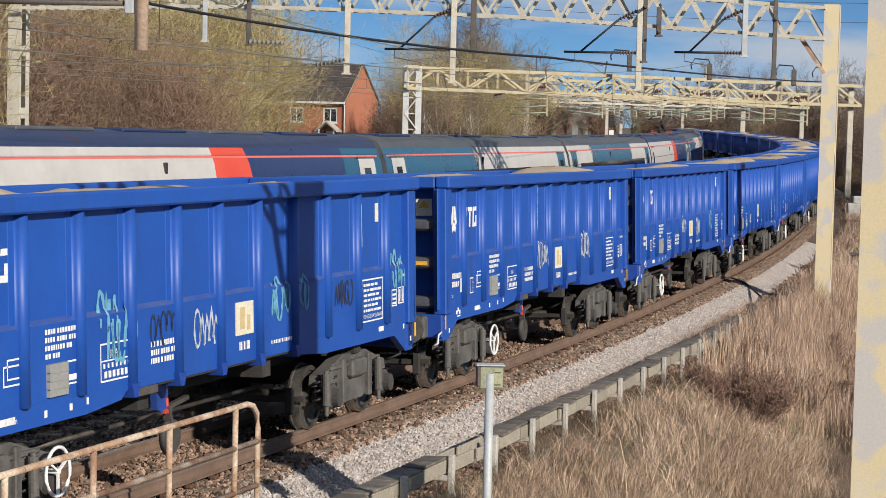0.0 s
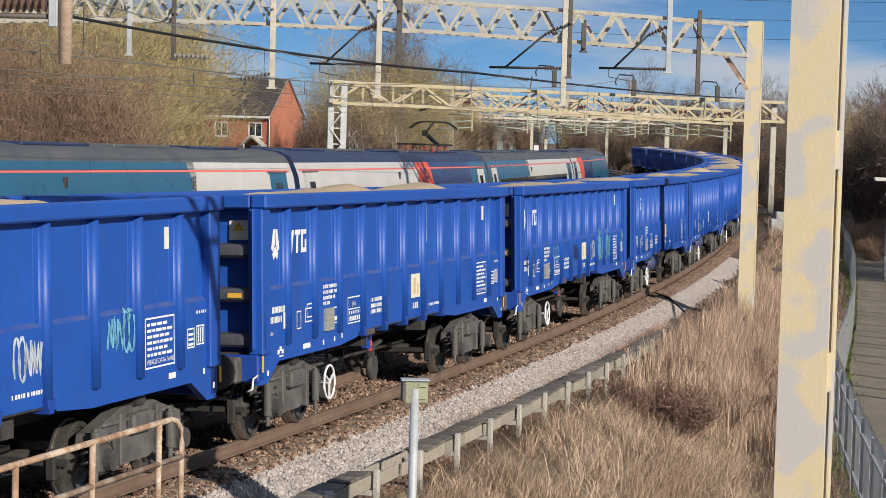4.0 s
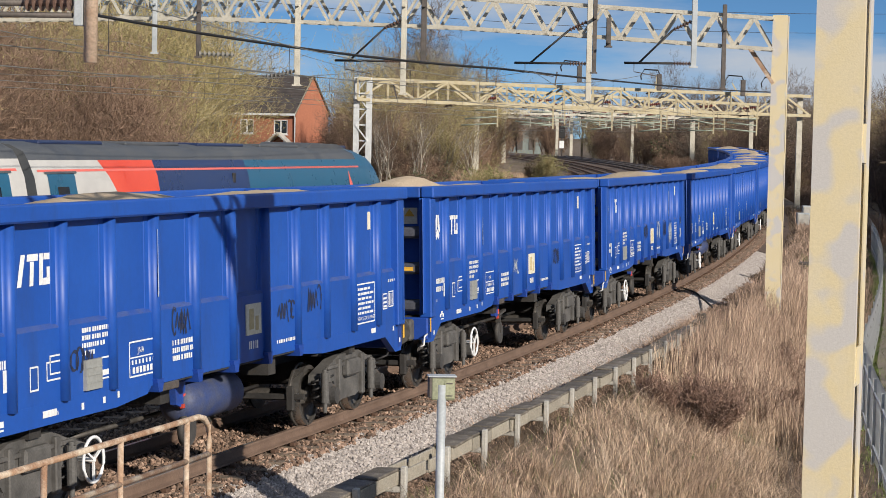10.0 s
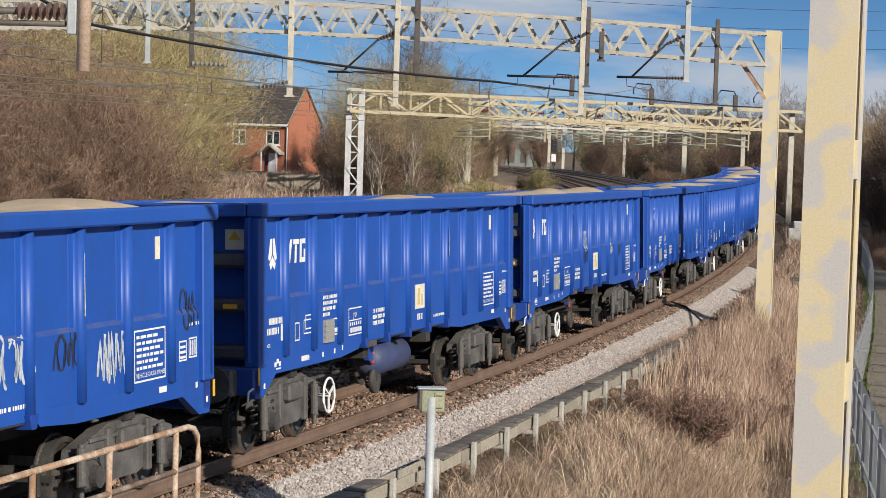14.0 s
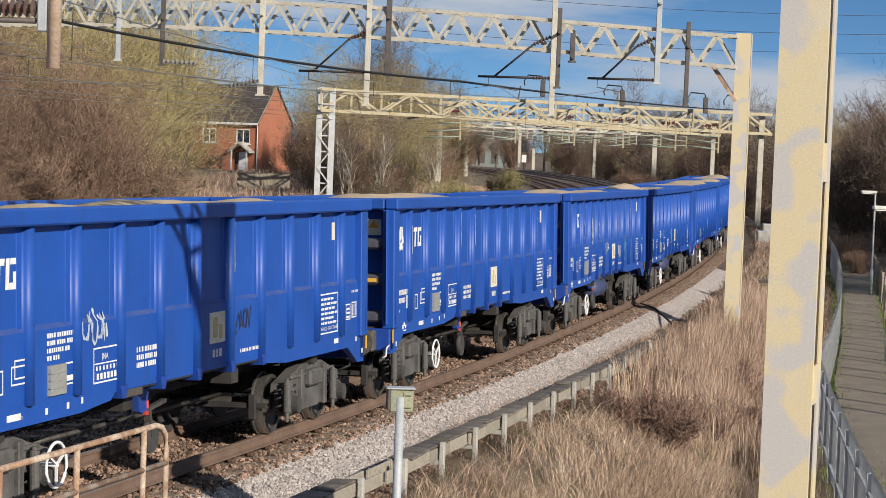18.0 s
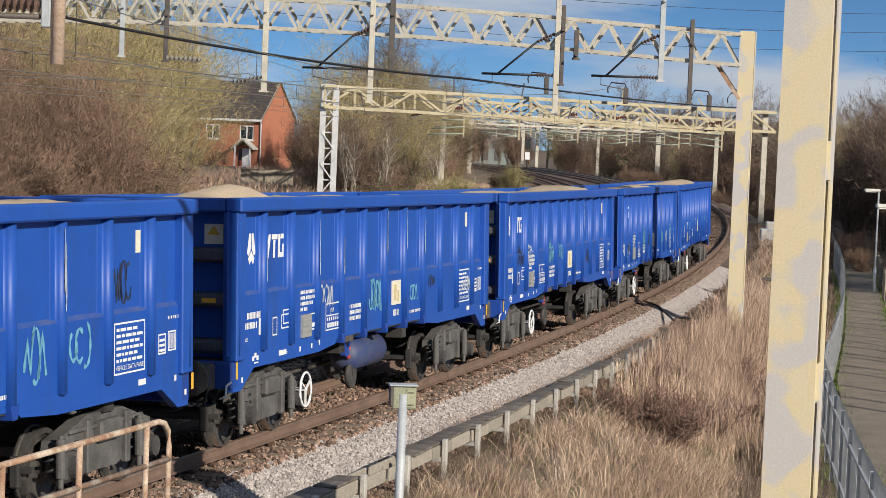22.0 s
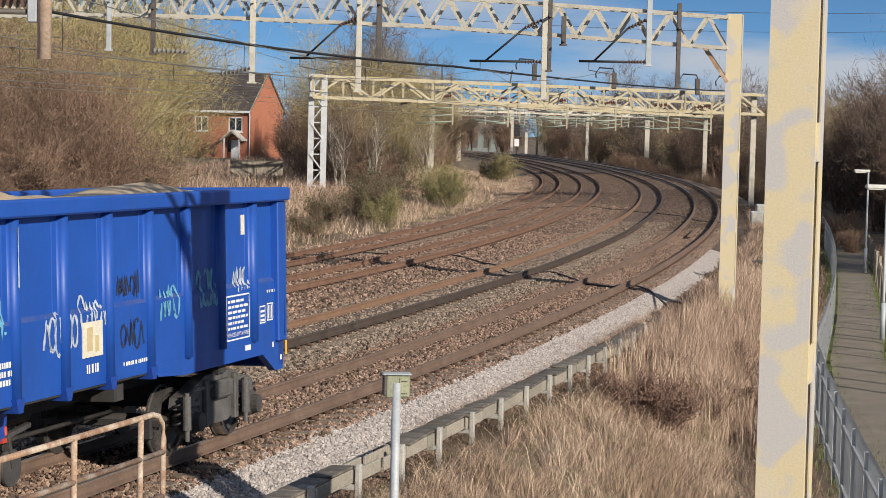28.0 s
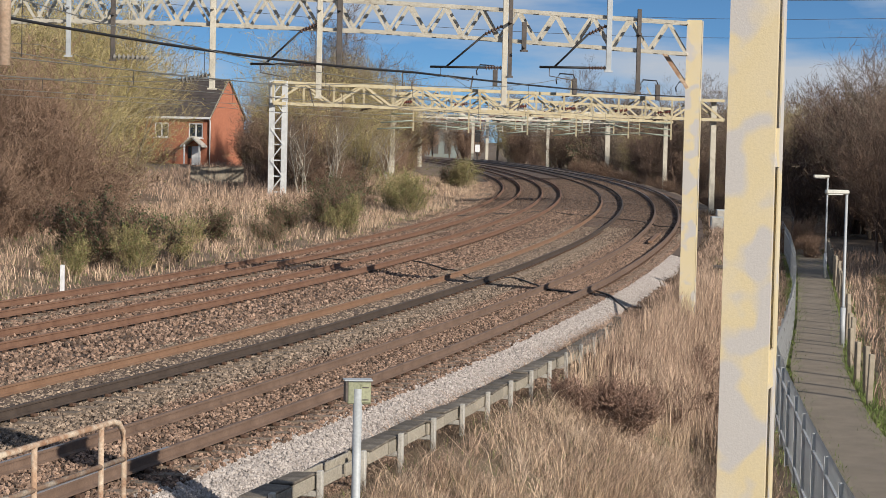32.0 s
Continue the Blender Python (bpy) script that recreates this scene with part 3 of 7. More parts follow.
def wagon_meshes():
    """The meshes that all wagons share, in the wagon's own space: y along it, front at -6.39, rail top at 0."""
    out = {}
    # two side sheets; the lower part stands proud below a dusty crease
    for side in (-1, 1):
        bm = bmesh.new()
        prof = [(1.296, 1.22), (1.296, CREASE - 0.05), (1.25, CREASE), (1.25, 3.15), (1.215, 3.15), (1.215, 1.22)]
        lo = [bm.verts.new((side * x, -HALF + 0.05, z)) for x, z in prof]
        hi = [bm.verts.new((side * x, HALF - 0.05, z)) for x, z in prof]
        for i in range(len(prof)):
            j = (i + 1) % len(prof)
            bm.faces.new((lo[i], lo[j], hi[j], hi[i])).material_index = 1 if i == 1 else 0
        bm.faces.new(lo)
        bm.faces.new(hi)
        bmesh.ops.recalc_face_normals(bm, faces=bm.faces)
        out["side", side] = mesh_of(bm, "side_panel", [M_BLUE, M_DUSTY])
    # rib: a half-round pressing on a flat flange, closed at the foot
    bm = bmesh.new()
    sec = [(-0.185, 0.0), (-0.18, 0.012), (-0.092, 0.014)]
    sec += [(-0.082 * math.cos(math.pi * q / 10), 0.016 + 0.1 * math.sin(math.pi * q / 10) ** 0.8) for q in range(11)]
    sec += [(0.092, 0.014), (0.14, 0.012), (0.145, 0.0)]
    lo = [bm.verts.new((1.249 + k, y, 1.29)) for y, k in sec]
    hi = [bm.verts.new((1.249 + k * 0.96, y, 3.14)) for y, k in sec]
    for i in range(len(sec) - 1):
        bm.faces.new((lo[i], lo[i + 1], hi[i + 1], hi[i])).smooth = 3 <= i < len(sec) - 4
    bm.faces.new(list(reversed(lo)))
    bm.faces.new(hi)
    bmesh.ops.recalc_face_normals(bm, faces=bm.faces)
    out["rib"] = mesh_of(bm, "rib", M_BLUE)
    bm = bmesh.new()
    prism(bm, [(-0.1, 1.29), (-0.05, 1.14), (0.05, 1.14), (0.1, 1.29)], 1.0, 1.358)
    out["gusset"] = mesh_of(bm, "gusset", M_FRAME)
    # top rim: a square tube round the top, standing proud
    bm = bmesh.new()
    for side in (-1, 1):
        box(bm, min(side * 1.2, side * 1.42), max(side * 1.2, side * 1.42), -HALF - 0.02, HALF + 0.02, 3.14, 3.325, 0.022)
    for end in (-1, 1):
        box(bm, -1.19, 1.19, min(end * 6.21, end * 6.41), max(end * 6.21, end * 6.41), 3.142, 3.322, 0.02)
    out["rim"] = mesh_of(bm, "top_rim", M_BLUE)
    # deep sill plates over the bogies
    for end in (-1, 1):
        for side in (-1, 1):
            bm = bmesh.new()
            o = [(-HALF + 0.02, 1.3), (-HALF + 0.02, 0.82), (-HALF + 0.3, 0.82), (-HALF + 0.75, 1.08), (-3.1, 1.08), (-2.35, 1.14), (-2.15, 1.3)]
            o = [(y * -end, z) for y, z in o]
            prism(bm, o, side * 1.2, side * 1.3)
            out["sill", end, side] = mesh_of(bm, "sill", M_BLUE)
    # lower edge strip of the middle bays
    bm = bmesh.new()
    for side in (-1, 1):
        box(bm, min(side * 1.1, side * 1.28), max(side * 1.1, side * 1.28), -2.2, 2.2, 1.19, 1.285, 0.01)
        box(bm, min(side * 0.28, side * 0.42), max(side * 0.28, side * 0.42), -6.1, 6.1, 0.86, 1.2)
    box(bm, -1.2, 1.2, -HALF + 0.1, HALF - 0.1, 1.18, 1.24)
    for y in (-4.6, -1.6, 1.6, 4.6):
        box(bm, -1.15, 1.15, y - 0.12, y + 0.12, 0.94, 1.19)
    out["underframe"] = mesh_of(bm, "underframe", M_UNDER)
    # end: sheet, corner posts and stacked cross beams
    bm = bmesh.new()
    box(bm, -1.24, 1.24, -6.25, -6.19, 1.22, 3.15)
    out["end_panel"] = mesh_of(bm, "end_panel", M_BLUE)
    bm = bmesh.new()
    box(bm, 1.16, 1.36, -6.52, -6.22, 1.22, 3.14, 0.015)
    out["corner_post"] = mesh_of(bm, "corner_post", M_BLUE)
    bm = bmesh.new()
    prism(bm, [(-6.25, -0.1), (-6.44, -0.085), (-6.48, -0.05), (-6.48, 0.05), (-6.44, 0.085), (-6.25, 0.1)], -1.15, 1.15)
    out["cross_beam"] = mesh_of(bm, "end_beam", [M_BEAM])
    bm = bmesh.new()
    box(bm, -1.3, 1.3, -6.54, -6.32, 0.86, 1.22, 0.02)
    out["headstock"] = mesh_of(bm, "headstock", M_FRAME)
    bm = bmesh.new()
    r = Matrix.Rotation(math.pi / 2, 4, "X")
    for y, rad, d in ((-6.59, 0.17, 0.12), (-6.67, 0.12, 0.14), (-6.74, 0.235, 0.05)):
        bmesh.ops.create_cone(bm, cap_ends=True, segments=16, radius1=rad, radius2=rad, depth=d, matrix=Matrix.Translation((0, y, 1.03)) @ r)
    box(bm, -0.2, 0.2, -6.62, -6.4, 0.86, 1.2, 0.03)
    out["buffer"] = mesh_of(bm, "buffer", M_BOGIE2)
    bm = bmesh.new()
    tube(bm, [(0.0, -6.52, 0.98), (0.0, -6.67, 0.8), (0.0, -6.77, 0.75)], 0.05, 6)
    out["coupling"] = mesh_of(bm, "coupling", M_BLACK)
    bm = bmesh.new()
    tube(bm, [(0.62, -6.52, 0.85), (0.66, -6.65, 0.62), (0.5, -6.77, 0.55)], 0.022, 6)
    out["hose"] = mesh_of(bm, "brake_hose", M_BLACK)
    bm = bmesh.new()
    tube(bm, [(1.3, -6.56, 0.96), (1.3, -6.72, 0.93), (1.3, -6.74, 0.8), (1.22, -6.74, 0.76)], 0.015, 6)
    out["step"] = mesh_of(bm, "shunter_hook", M_WHITE)
    # wheelset: axle and two wheels turned as one
    bm = bmesh.new()
    ry = Matrix.Rotation(math.pi / 2, 4, "Y")
    half = [(1.05, 0.07), (0.89, 0.075), (0.885, 0.12), (0.82, 0.13), (0.785, 0.2), (0.785, 0.3), (0.815, 0.355), (0.85, 0.365), (0.85, 0.425), (0.735, 0.435), (0.725, 0.46), (0.7, 0.46),
            (0.695, 0.37), (0.72, 0.3), (0.71, 0.12), (0.67, 0.085)]
    prof = half + [(-x, r) for x, r in reversed(half)]
    seg = 28
    rings = [[bm.verts.new((x, r * math.cos(k * math.tau / seg), r * math.sin(k * math.tau / seg))) for k in range(seg)] for x, r in prof]
    for i, (p, q) in enumerate(zip(rings, rings[1:])):
        tread = i in (8, len(prof) - 10)
        for k in range(seg):
            f = bm.faces.new((p[k], q[k], q[(k + 1) % seg], p[(k + 1) % seg]))
            f.smooth, f.material_index = False, 1 if tread else 0
    bm.faces.new(rings[0])
    bm.faces.new(rings[-1])
    bmesh.ops.recalc_face_normals(bm, faces=bm.faces)
    out["wheelset"] = mesh_of(bm, "wheelset", [M_TYRE, M_TREAD])
    # bogie side frame: a fish-belly casting with pedestal horns
    for side in (-1, 1):
        bm = bmesh.new()
        o = [(-1.26, 0.6), (-1.22, 0.74), (-0.75, 0.86), (-0.45, 0.95), (0.45, 0.95), (0.75, 0.86), (1.22, 0.74), (1.26, 0.6), (0.8, 0.6), (0.66, 0.55), (0.5, 0.36), (0.3, 0.3),
             (-0.3, 0.3), (-0.5, 0.36), (-0.66, 0.55), (-0.8, 0.6)]
        prism(bm, o, side * 0.93, side * 1.1)
        for y in (-0.5, 0.5):
            box(bm, min(side * 1.08, side * 1.16), max(side * 1.08, side * 1.16), y - 0.06, y + 0.06, 0.3, 0.9, 0.015)
        box(bm, min(side * 1.08, side * 1.2), max(side * 1.08, side * 1.2), -0.28, 0.28, 0.62, 0.86, 0.03)
        box(bm, min(side * 1.09, side * 1.14), max(side * 1.09, side * 1.14), -0.95, 0.95, 0.78, 0.83, 0.01)
        out["frame", side] = mesh_of(bm, "side_frame", M_BOGIE2)
    for side in (-1, 1):
        bm = bmesh.new()
        box(bm, min(side * 0.95, side * 1.2), max(side * 0.95, side * 1.2), -0.17, 0.17, 0.27, 0.6, 0.05)
        bmesh.ops.create_cone(bm, cap_ends=True, segments=14, radius1=0.13, radius2=0.12, depth=0.1, matrix=Matrix.Translation((side * 1.23, 0, 0.43)) @ ry)
        out["axlebox", side] = mesh_of(bm, "axlebox", M_BOGIE)
        bm = bmesh.new()
        pts = [(side * 1.06 + 0.06 * math.cos(a * 0.9), 0.06 * math.sin(a * 0.9), 0.34 + 0.03 * a * 0.55) for a in range(22)]
        tube(bm, pts, 0.018, 5)
        out["spring", side] = mesh_of(bm, "spring", M_BLACK)
        bm = bmesh.new()
        bmesh.ops.create_cone(bm, cap_ends=True, segments=12, radius1=0.055, radius2=0.055, depth=0.42, matrix=Matrix.Translation((side * 1.2, 0, 0.6)))
        bmesh.ops.create_cone(bm, cap_ends=True, segments=12, radius1=0.03, radius2=0.03, depth=0.6, matrix=Matrix.Translation((side * 1.2, 0, 0.55)))
        out["damper", side] = mesh_of(bm, "damper", M_BOGIE2)
    bm = bmesh.new()
    box(bm, -1.0, 1.0, -0.22, 0.22, 0.5, 0.86, 0.04)
    for y in (-1.45, 1.45):
        bar(bm, (-0.95, y, 0.45), (0.95, y, 0.45), 0.07)
    for side in (-0.75, 0.75):
        for y in (-1.48, -0.52, 0.52, 1.48):
            box(bm, side - 0.06, side + 0.06, y - 0.04, y + 0.04, 0.25, 0.6, 0.02)
    out["bolster"] = mesh_of(bm, "bolster", M_UNDER)
    bm = bmesh.new()
    ring = [(1.33, 0.24 * math.cos(a * math.tau / 24), 0.6 + 0.24 * math.sin(a * math.tau / 24)) for a in range(25)]
    tube(bm, ring, 0.019, 6, cap=False)
    for a in range(3):
        q = a * math.tau / 3 + 0.5
        bar(bm, (1.33, 0, 0.6), (1.33, 0.24 * math.cos(q), 0.6 + 0.24 * math.sin(q)), 0.024)
    tube(bm, [(1.1, 0, 0.6), (1.35, 0, 0.6)], 0.025, 8)
    out["hand_wheel"] = mesh_of(bm, "hand_wheel", M_WHITE)
    # brake gear under the middle
    bm = bmesh.new()
    tube(bm, [(0.93, -0.62, 0.5), (0.96, -0.62, 0.5), (1.0, -0.62, 0.5)], 0.2, 18)
    bar(bm, (0.97, -0.62, 0.5), (0.97, -0.7, 0.86), 0.09, 0.05)
    bar(bm, (0.97, -0.7, 0.84), (0.97, -0.2, 0.9), 0.06, 0.05)
    out["gear"] = mesh_of(bm, "brake_lever", M_BOGIE)
    bm = bmesh.new()
    prism(bm, [(-0.98, 1.22), (-0.94, 0.84), (-0.82, 0.8), (-0.7, 0.84), (-0.66, 1.22)], 0.9, 0.98)
    out["hanger"] = mesh_of(bm, "hanger", M_FRAME)
    bm = bmesh.new()
    tube(bm, [(0.35, -2.9, 0.62), (0.35, 3.0, 0.62)], 0.03, 6)
    out["rod"] = mesh_of(bm, "pull_rod", M_TYRE)
    bm = bmesh.new()
    tube(bm, [(-0.2, 0.3, 0.82), (-0.2, 0.34, 0.82), (-0.2, 1.7, 0.82), (-0.2, 1.74, 0.82)], 0.19, 16)
    out["cylinder"] = mesh_of(bm, "brake_cylinder", M_BOGIE)
    bm = bmesh.new()
    tube(bm, [(0.98, -0.72, 0.95), (0.98, -0.7, 0.82), (0.98, -0.62, 0.7)], 0.02, 6)
    box(bm, 0.96, 1.0, -0.8, -0.7, 0.78, 0.83)
    out["handle"] = mesh_of(bm, "release_handle", plain("red_handle", (0.5, 0.06, 0.04), 0.6))
    bm = bmesh.new()
    prof = [(-0.8, 0.05), (-0.78, 0.16), (-0.68, 0.26), (0.68, 0.26), (0.78, 0.16), (0.8, 0.05)]
    rings = [[bm.verts.new((0.87 + r * math.cos(k * math.tau / 22), 0.05 + y, 0.82 + r * math.sin(k * math.tau / 22))) for k in range(22)] for y, r in prof]
    for p, q in zip(rings, rings[1:]):
        for k in range(22):
            bm.faces.new((p[k], p[(k + 1) % 22], q[(k + 1) % 22], q[k])).smooth = True
    bm.faces.new(rings[0])
    bm.faces.new(rings[-1])
    bmesh.ops.recalc_face_normals(bm, faces=bm.faces)
    out["tank"] = mesh_of(bm, "air_tank", M_TANK)
    for key, me in out.items():
        if key not in ("wheelset", "bolster", "hand_wheel", "rib", "gusset") and key[0] not in ("frame", "axlebox", "spring", "damper"):
            me.transform(Matrix.Diagonal((1, LONG, 1, 1)))
    return out


def words(text, size):
    """Letters of the built-in font as a flat mesh, reading along y on the near side."""
    cu = bpy.data.curves.new("words", "FONT")
    cu.body, cu.size, cu.resolution_u = text, size, 2
    ob = bpy.data.objects.new("words", cu)
    me = bpy.data.meshes.new_from_object(ob)
    bpy.data.objects.remove(ob)
    me.transform(Matrix(((0, 0, 1, 0), (1, 0, 0, 0), (0, 1, 0, 0), (0, 0, 0, 1))))
    me.materials.clear()
    me.materials.append(M_WHITE)
    return me


def marking_meshes():
    """White stencils, plates and signs of the near side. y is counted from the front end."""
    x, out = 1.2535, []

    def add(name, bm, mat, label=""):
        bmesh.ops.transform(bm, matrix=Matrix.Diagonal((1, LONG, 1, 1)) @ Matrix.Translation((0, -HALF, 0)) @ Matrix.Diagonal((1, 0.959, 1, 1)), verts=bm.verts)
        if max(v.co.x for v in bm.verts) < 1.3:
            for v in bm.verts:
                v.co.x += proud(v.co.z)
        bmesh.ops.recalc_face_normals(bm, faces=bm.faces)
        out.append((name, mesh_of(bm, name, mat), label))

    hi = 1.2535
    # the owner's sign: three lobes, and three slanted strokes
    bm = bmesh.new()
    for o in (((0.0, 0.14), (0.07, 0.1), (0.145, 0.2), (0.15, 0.4), (0.08, 0.4)), ((0.32, 0.14), (0.25, 0.1), (0.175, 0.2), (0.17, 0.4), (0.24, 0.4)),
              ((0.04, 0.07), (0.16, 0.17), (0.16, 0.04), (0.09, -0.01)), ((0.16, 0.17), (0.28, 0.07), (0.23, -0.01), (0.16, 0.04))):
        bm.faces.new([bm.verts.new((hi, 0.62 + a, 2.45 + b)) for a, b in o])
    add("emblem", bm, M_WHITE, "white three-lobed emblem")
    bm = bmesh.new()
    for y0, z0, y1, z1, l in ((1.35, 2.5, 1.44, 2.82, 0.09), (1.61, 2.5, 1.69, 2.745, 0.02), (1.56, 2.75, 1.79, 2.82, 0.01), (1.81, 2.5, 1.89, 2.82, 0.015), (1.895, 2.5, 2.05, 2.57, 0.0),
                               (1.91, 2.755, 2.07, 2.82, 0.01), (1.975, 2.572, 2.055, 2.68, 0.0)):
        decal(bm, y0, y1, z0, z1, hi, l)
    add("owner_lettering", bm, M_WHITE, "white slanted owner's mark")
    # number block and small stencils as bars
    bm = bmesh.new()
    rng = random.Random(4)

    def bars(y0, y1, z, h, n=None):
        y = y0
        while y < y1 - 0.02:
            w = rng.uniform(0.025, 0.05)
            decal(bm, y, min(y + w, y1), z, z + h, x)
            y += w + rng.choice((0.014, 0.014, 0.016, 0.04))

    for y0, y1, z, h in ((0.3, 0.42, 1.86, 0.085), (0.3, 0.42, 1.73, 0.085), (0.52, 1.02, 1.73, 0.085), (0.3, 0.9, 1.6, 0.085), (0.2, 0.27, 1.54, 0.1),
                         (2.64, 3.4, 1.95, 0.05), (2.64, 3.25, 1.87, 0.05), (2.64, 3.2, 1.79, 0.05), (2.64, 2.95, 1.71, 0.05),
                         (4.9, 5.5, 1.62, 0.06), (4.9, 5.55, 1.53, 0.06), (4.9, 5.45, 1.44, 0.06), (8.15, 9.0, 1.36, 0.045), (7.2, 7.5, 1.37, 0.1), (12.72, 13.1, 1.9, 0.04)):
        bars(y0, y1, z, h)
    add("stencil_lines", bm, M_WHITE)
    bm = bmesh.new()

    def frame_box(y0, y1, z0, z1, t=0.018):
        decal(bm, y0, y1, z0, z0 + t, x)
        decal(bm, y0, y1, z1 - t, z1, x)
        decal(bm, y0, y0 + t, z0 + t, z1 - t, x)
        decal(bm, y1 - t, y1, z0 + t, z1 - t, x)

    frame_box(1.85, 2.2, 1.52, 1.72)
    frame_box(1.92, 2.27, 1.58, 1.78)
    frame_box(1.5, 1.68, 1.45, 1.7)
    frame_box(3.07, 3.4, 1.42, 1.66)
    decal(bm, 3.1, 3.37, 1.46, 1.52, x + 0.001, 0.0)
    frame_box(3.76, 4.5, 1.36, 1.76)
    decal(bm, 3.78, 4.48, 1.57, 1.585, x)
    decal(bm, 0.96, 1.13, 1.5, 1.72, x)
    frame_box(11.27, 12.08, 1.36, 1.95, 0.02)
    for i in range(6):
        y = 11.33
        while y < 12.0 - 0.12 * (i % 2):
            w = rng.uniform(0.04, 0.16)
            decal(bm, y, min(y + w, 12.03), 1.5 + i * 0.07, 1.535 + i * 0.07, x)
            y += w + 0.025
    frame_box(12.45, 12.66, 1.5, 1.74)
    for i in range(3):
        decal(bm, 12.48, 12.63, 1.53 + i * 0.06, 1.56 + i * 0.06, x)
    frame_box(12.72, 12.95, 1.52, 1.76)
    for i in range(3):
        decal(bm, 12.76 + i * 0.06, 12.79 + i * 0.06, 1.55, 1.73, x)
    add("data_frames", bm, M_WHITE)
    bm = bmesh.new()
    for i in range(7):
        decal(bm, 3.84 + i * 0.09, 3.9 + i * 0.09, 1.4, 1.47, x + 0.001)
        decal(bm, 3.82 + i * 0.09, 3.86 + i * 0.09, 1.5, 1.55, x + 0.001)
    add("plate_bars", bm, M_WHITE)
    bm = bmesh.new()
    box(bm, 1.245, 1.262, 7.1, 7.6, 1.55, 1.94)
    add("document_holder", bm, M_CREAM, "cream document board")
    bm = bmesh.new()
    box(bm, 1.255, 1.265, 7.2, 7.34, 1.62, 1.88)
    box(bm, 1.255, 1.265, 7.4, 7.5, 1.6, 1.78)
    add("document", bm, plain("paper_mark", (0.55, 0.45, 0.25), 0.8))
    bm = bmesh.new()
    box(bm, 1.25, 1.29, 2.66, 3.03, 1.34, 1.66)
    for i in range(3):
        box(bm, 1.26, 1.297, 2.66, 3.03, 1.41 + i * 0.08, 1.42 + i * 0.08)
    add("card_clip", bm, plain("wire_clip_grey", (0.3, 0.31, 0.3), 0.6))
    bm = bmesh.new()
    box(bm, 1.245, 1.258, 11.92, 12.05, 2.72, 2.98)
    add("label_plate", bm, M_CREAM)
    bm = bmesh.new()
    for y, z, r in ((0.75, 1.2, 0.03), (0.83, 1.24, 0.03), (0.91, 1.2, 0.03)):
        decal(bm, y - 0.035, y + 0.045, z - 0.03, z + 0.03, 1.3025)
    decal(bm, 0.78, 0.95, 1.13, 1.15, 1.3025)
    frame_y = ((1.75, 2.05, 1.16), (3.1, 3.16, 1.16), (3.45, 3.5, 1.18), (2.6, 2.66, 1.15), (11.9, 12.1, 1.19), (12.9, 12.96, 1.15), (0.32, 0.38, 0.92), (13.2, 13.26, 0.95))
    for a, b, z in frame_y:
        decal(bm, a, b, z, z + 0.07, 1.3025)
    add("sill_marks", bm, M_WHITE)
    bm = bmesh.new()
    decal(bm, 0.12, 0.19, 0.98, 1.22, 1.3025)
    add("yellow_marker", bm, M_YELLOW)
    bm = bmesh.new()
    decal(bm, 13.4, 13.47, 1.0, 1.2, 1.3025)
    add("yellow_marker", bm, M_YELLOW)
    bm = bmesh.new()
    box(bm, 1.297, 1.335, 4.55, 5.0, 1.13, 1.22, 0.01)
    add("sill_box", bm, M_STEELDARK)
    return out


def sand_mesh(seed):
    rng = random.Random(seed)
    bm = bmesh.new()
    nx, ny = 12, 70
    peaks = [(rng.uniform(-0.4, 0.5), rng.uniform(-5.5, 5.5), rng.uniform(0.02, 0.115), rng.uniform(0.4, 1.3)) for _ in range(rng.choice((7, 8, 9)))]
    rows = []
    for j in range(ny + 1):
        y = -6.2 + 12.4 * j / ny
        row = []
        for i in range(nx + 1):
            x = -1.235 + 2.47 * i / nx
            z = 3.2 + 0.1 * noise.noise(Vector((x * 1.3, y * 0.9, seed * 3.1))) + 0.03 * noise.noise(Vector((x * 5, y * 5, seed)))
            for px, py, h, r in peaks:
                z += h * math.exp(-((x - px) ** 2 * 1.6 + (y - py) ** 2 / (r * 1.6)) / r)
            edge = min(1.0, (1.24 - abs(x)) / 0.35)
            z = 3.1 + (z - 3.1) * (0.25 + 0.75 * edge)
            row.append(bm.verts.new((x, y, z)))
        rows.append(row)
    for a, b in zip(rows, rows[1:]):
        for i in range(nx):
            bm.faces.new((a[i], a[i + 1], b[i + 1], b[i])).smooth = True
    return mesh_of(bm, "sand_load", M_SAND)


# metres that the stone train has come by a time, and the place of its last end at the start
RUN_T = (0.0, 3.0, 6.0, 8.0, 9.0, 11.0, 13.0, 16.0, 19.0, 23.0, 28.0, 32.0)
RUN_D = (0.0, 25.98, 52.25, 70.35, 79.1, 97.36, 116.03, 144.28, 172.35, 209.54, 256.56, 293.95)
END0, PITCH, WAGONS = 260.14, 15.0, 19


def run(t):
    """Smooth distance by time (cubic through the table)."""
    i = max(0, min(len(RUN_T) - 2, int(np.searchsorted(RUN_T, t, side="right")) - 1))

    def slope(j):
        a, b = max(0, j - 1), min(len(RUN_T) - 1, j + 1)
        return (RUN_D[b] - RUN_D[a]) / (RUN_T[b] - RUN_T[a])

    h = RUN_T[i + 1] - RUN_T[i]
    q = (t - RUN_T[i]) / h
    return ((2 * q ** 3 - 3 * q * q + 1) * RUN_D[i] + (q ** 3 - 2 * q * q + q) * h * slope(i) + (-2 * q ** 3 + 3 * q * q) * RUN_D[i + 1] + (q ** 3 - q * q) * h * slope(i + 1))


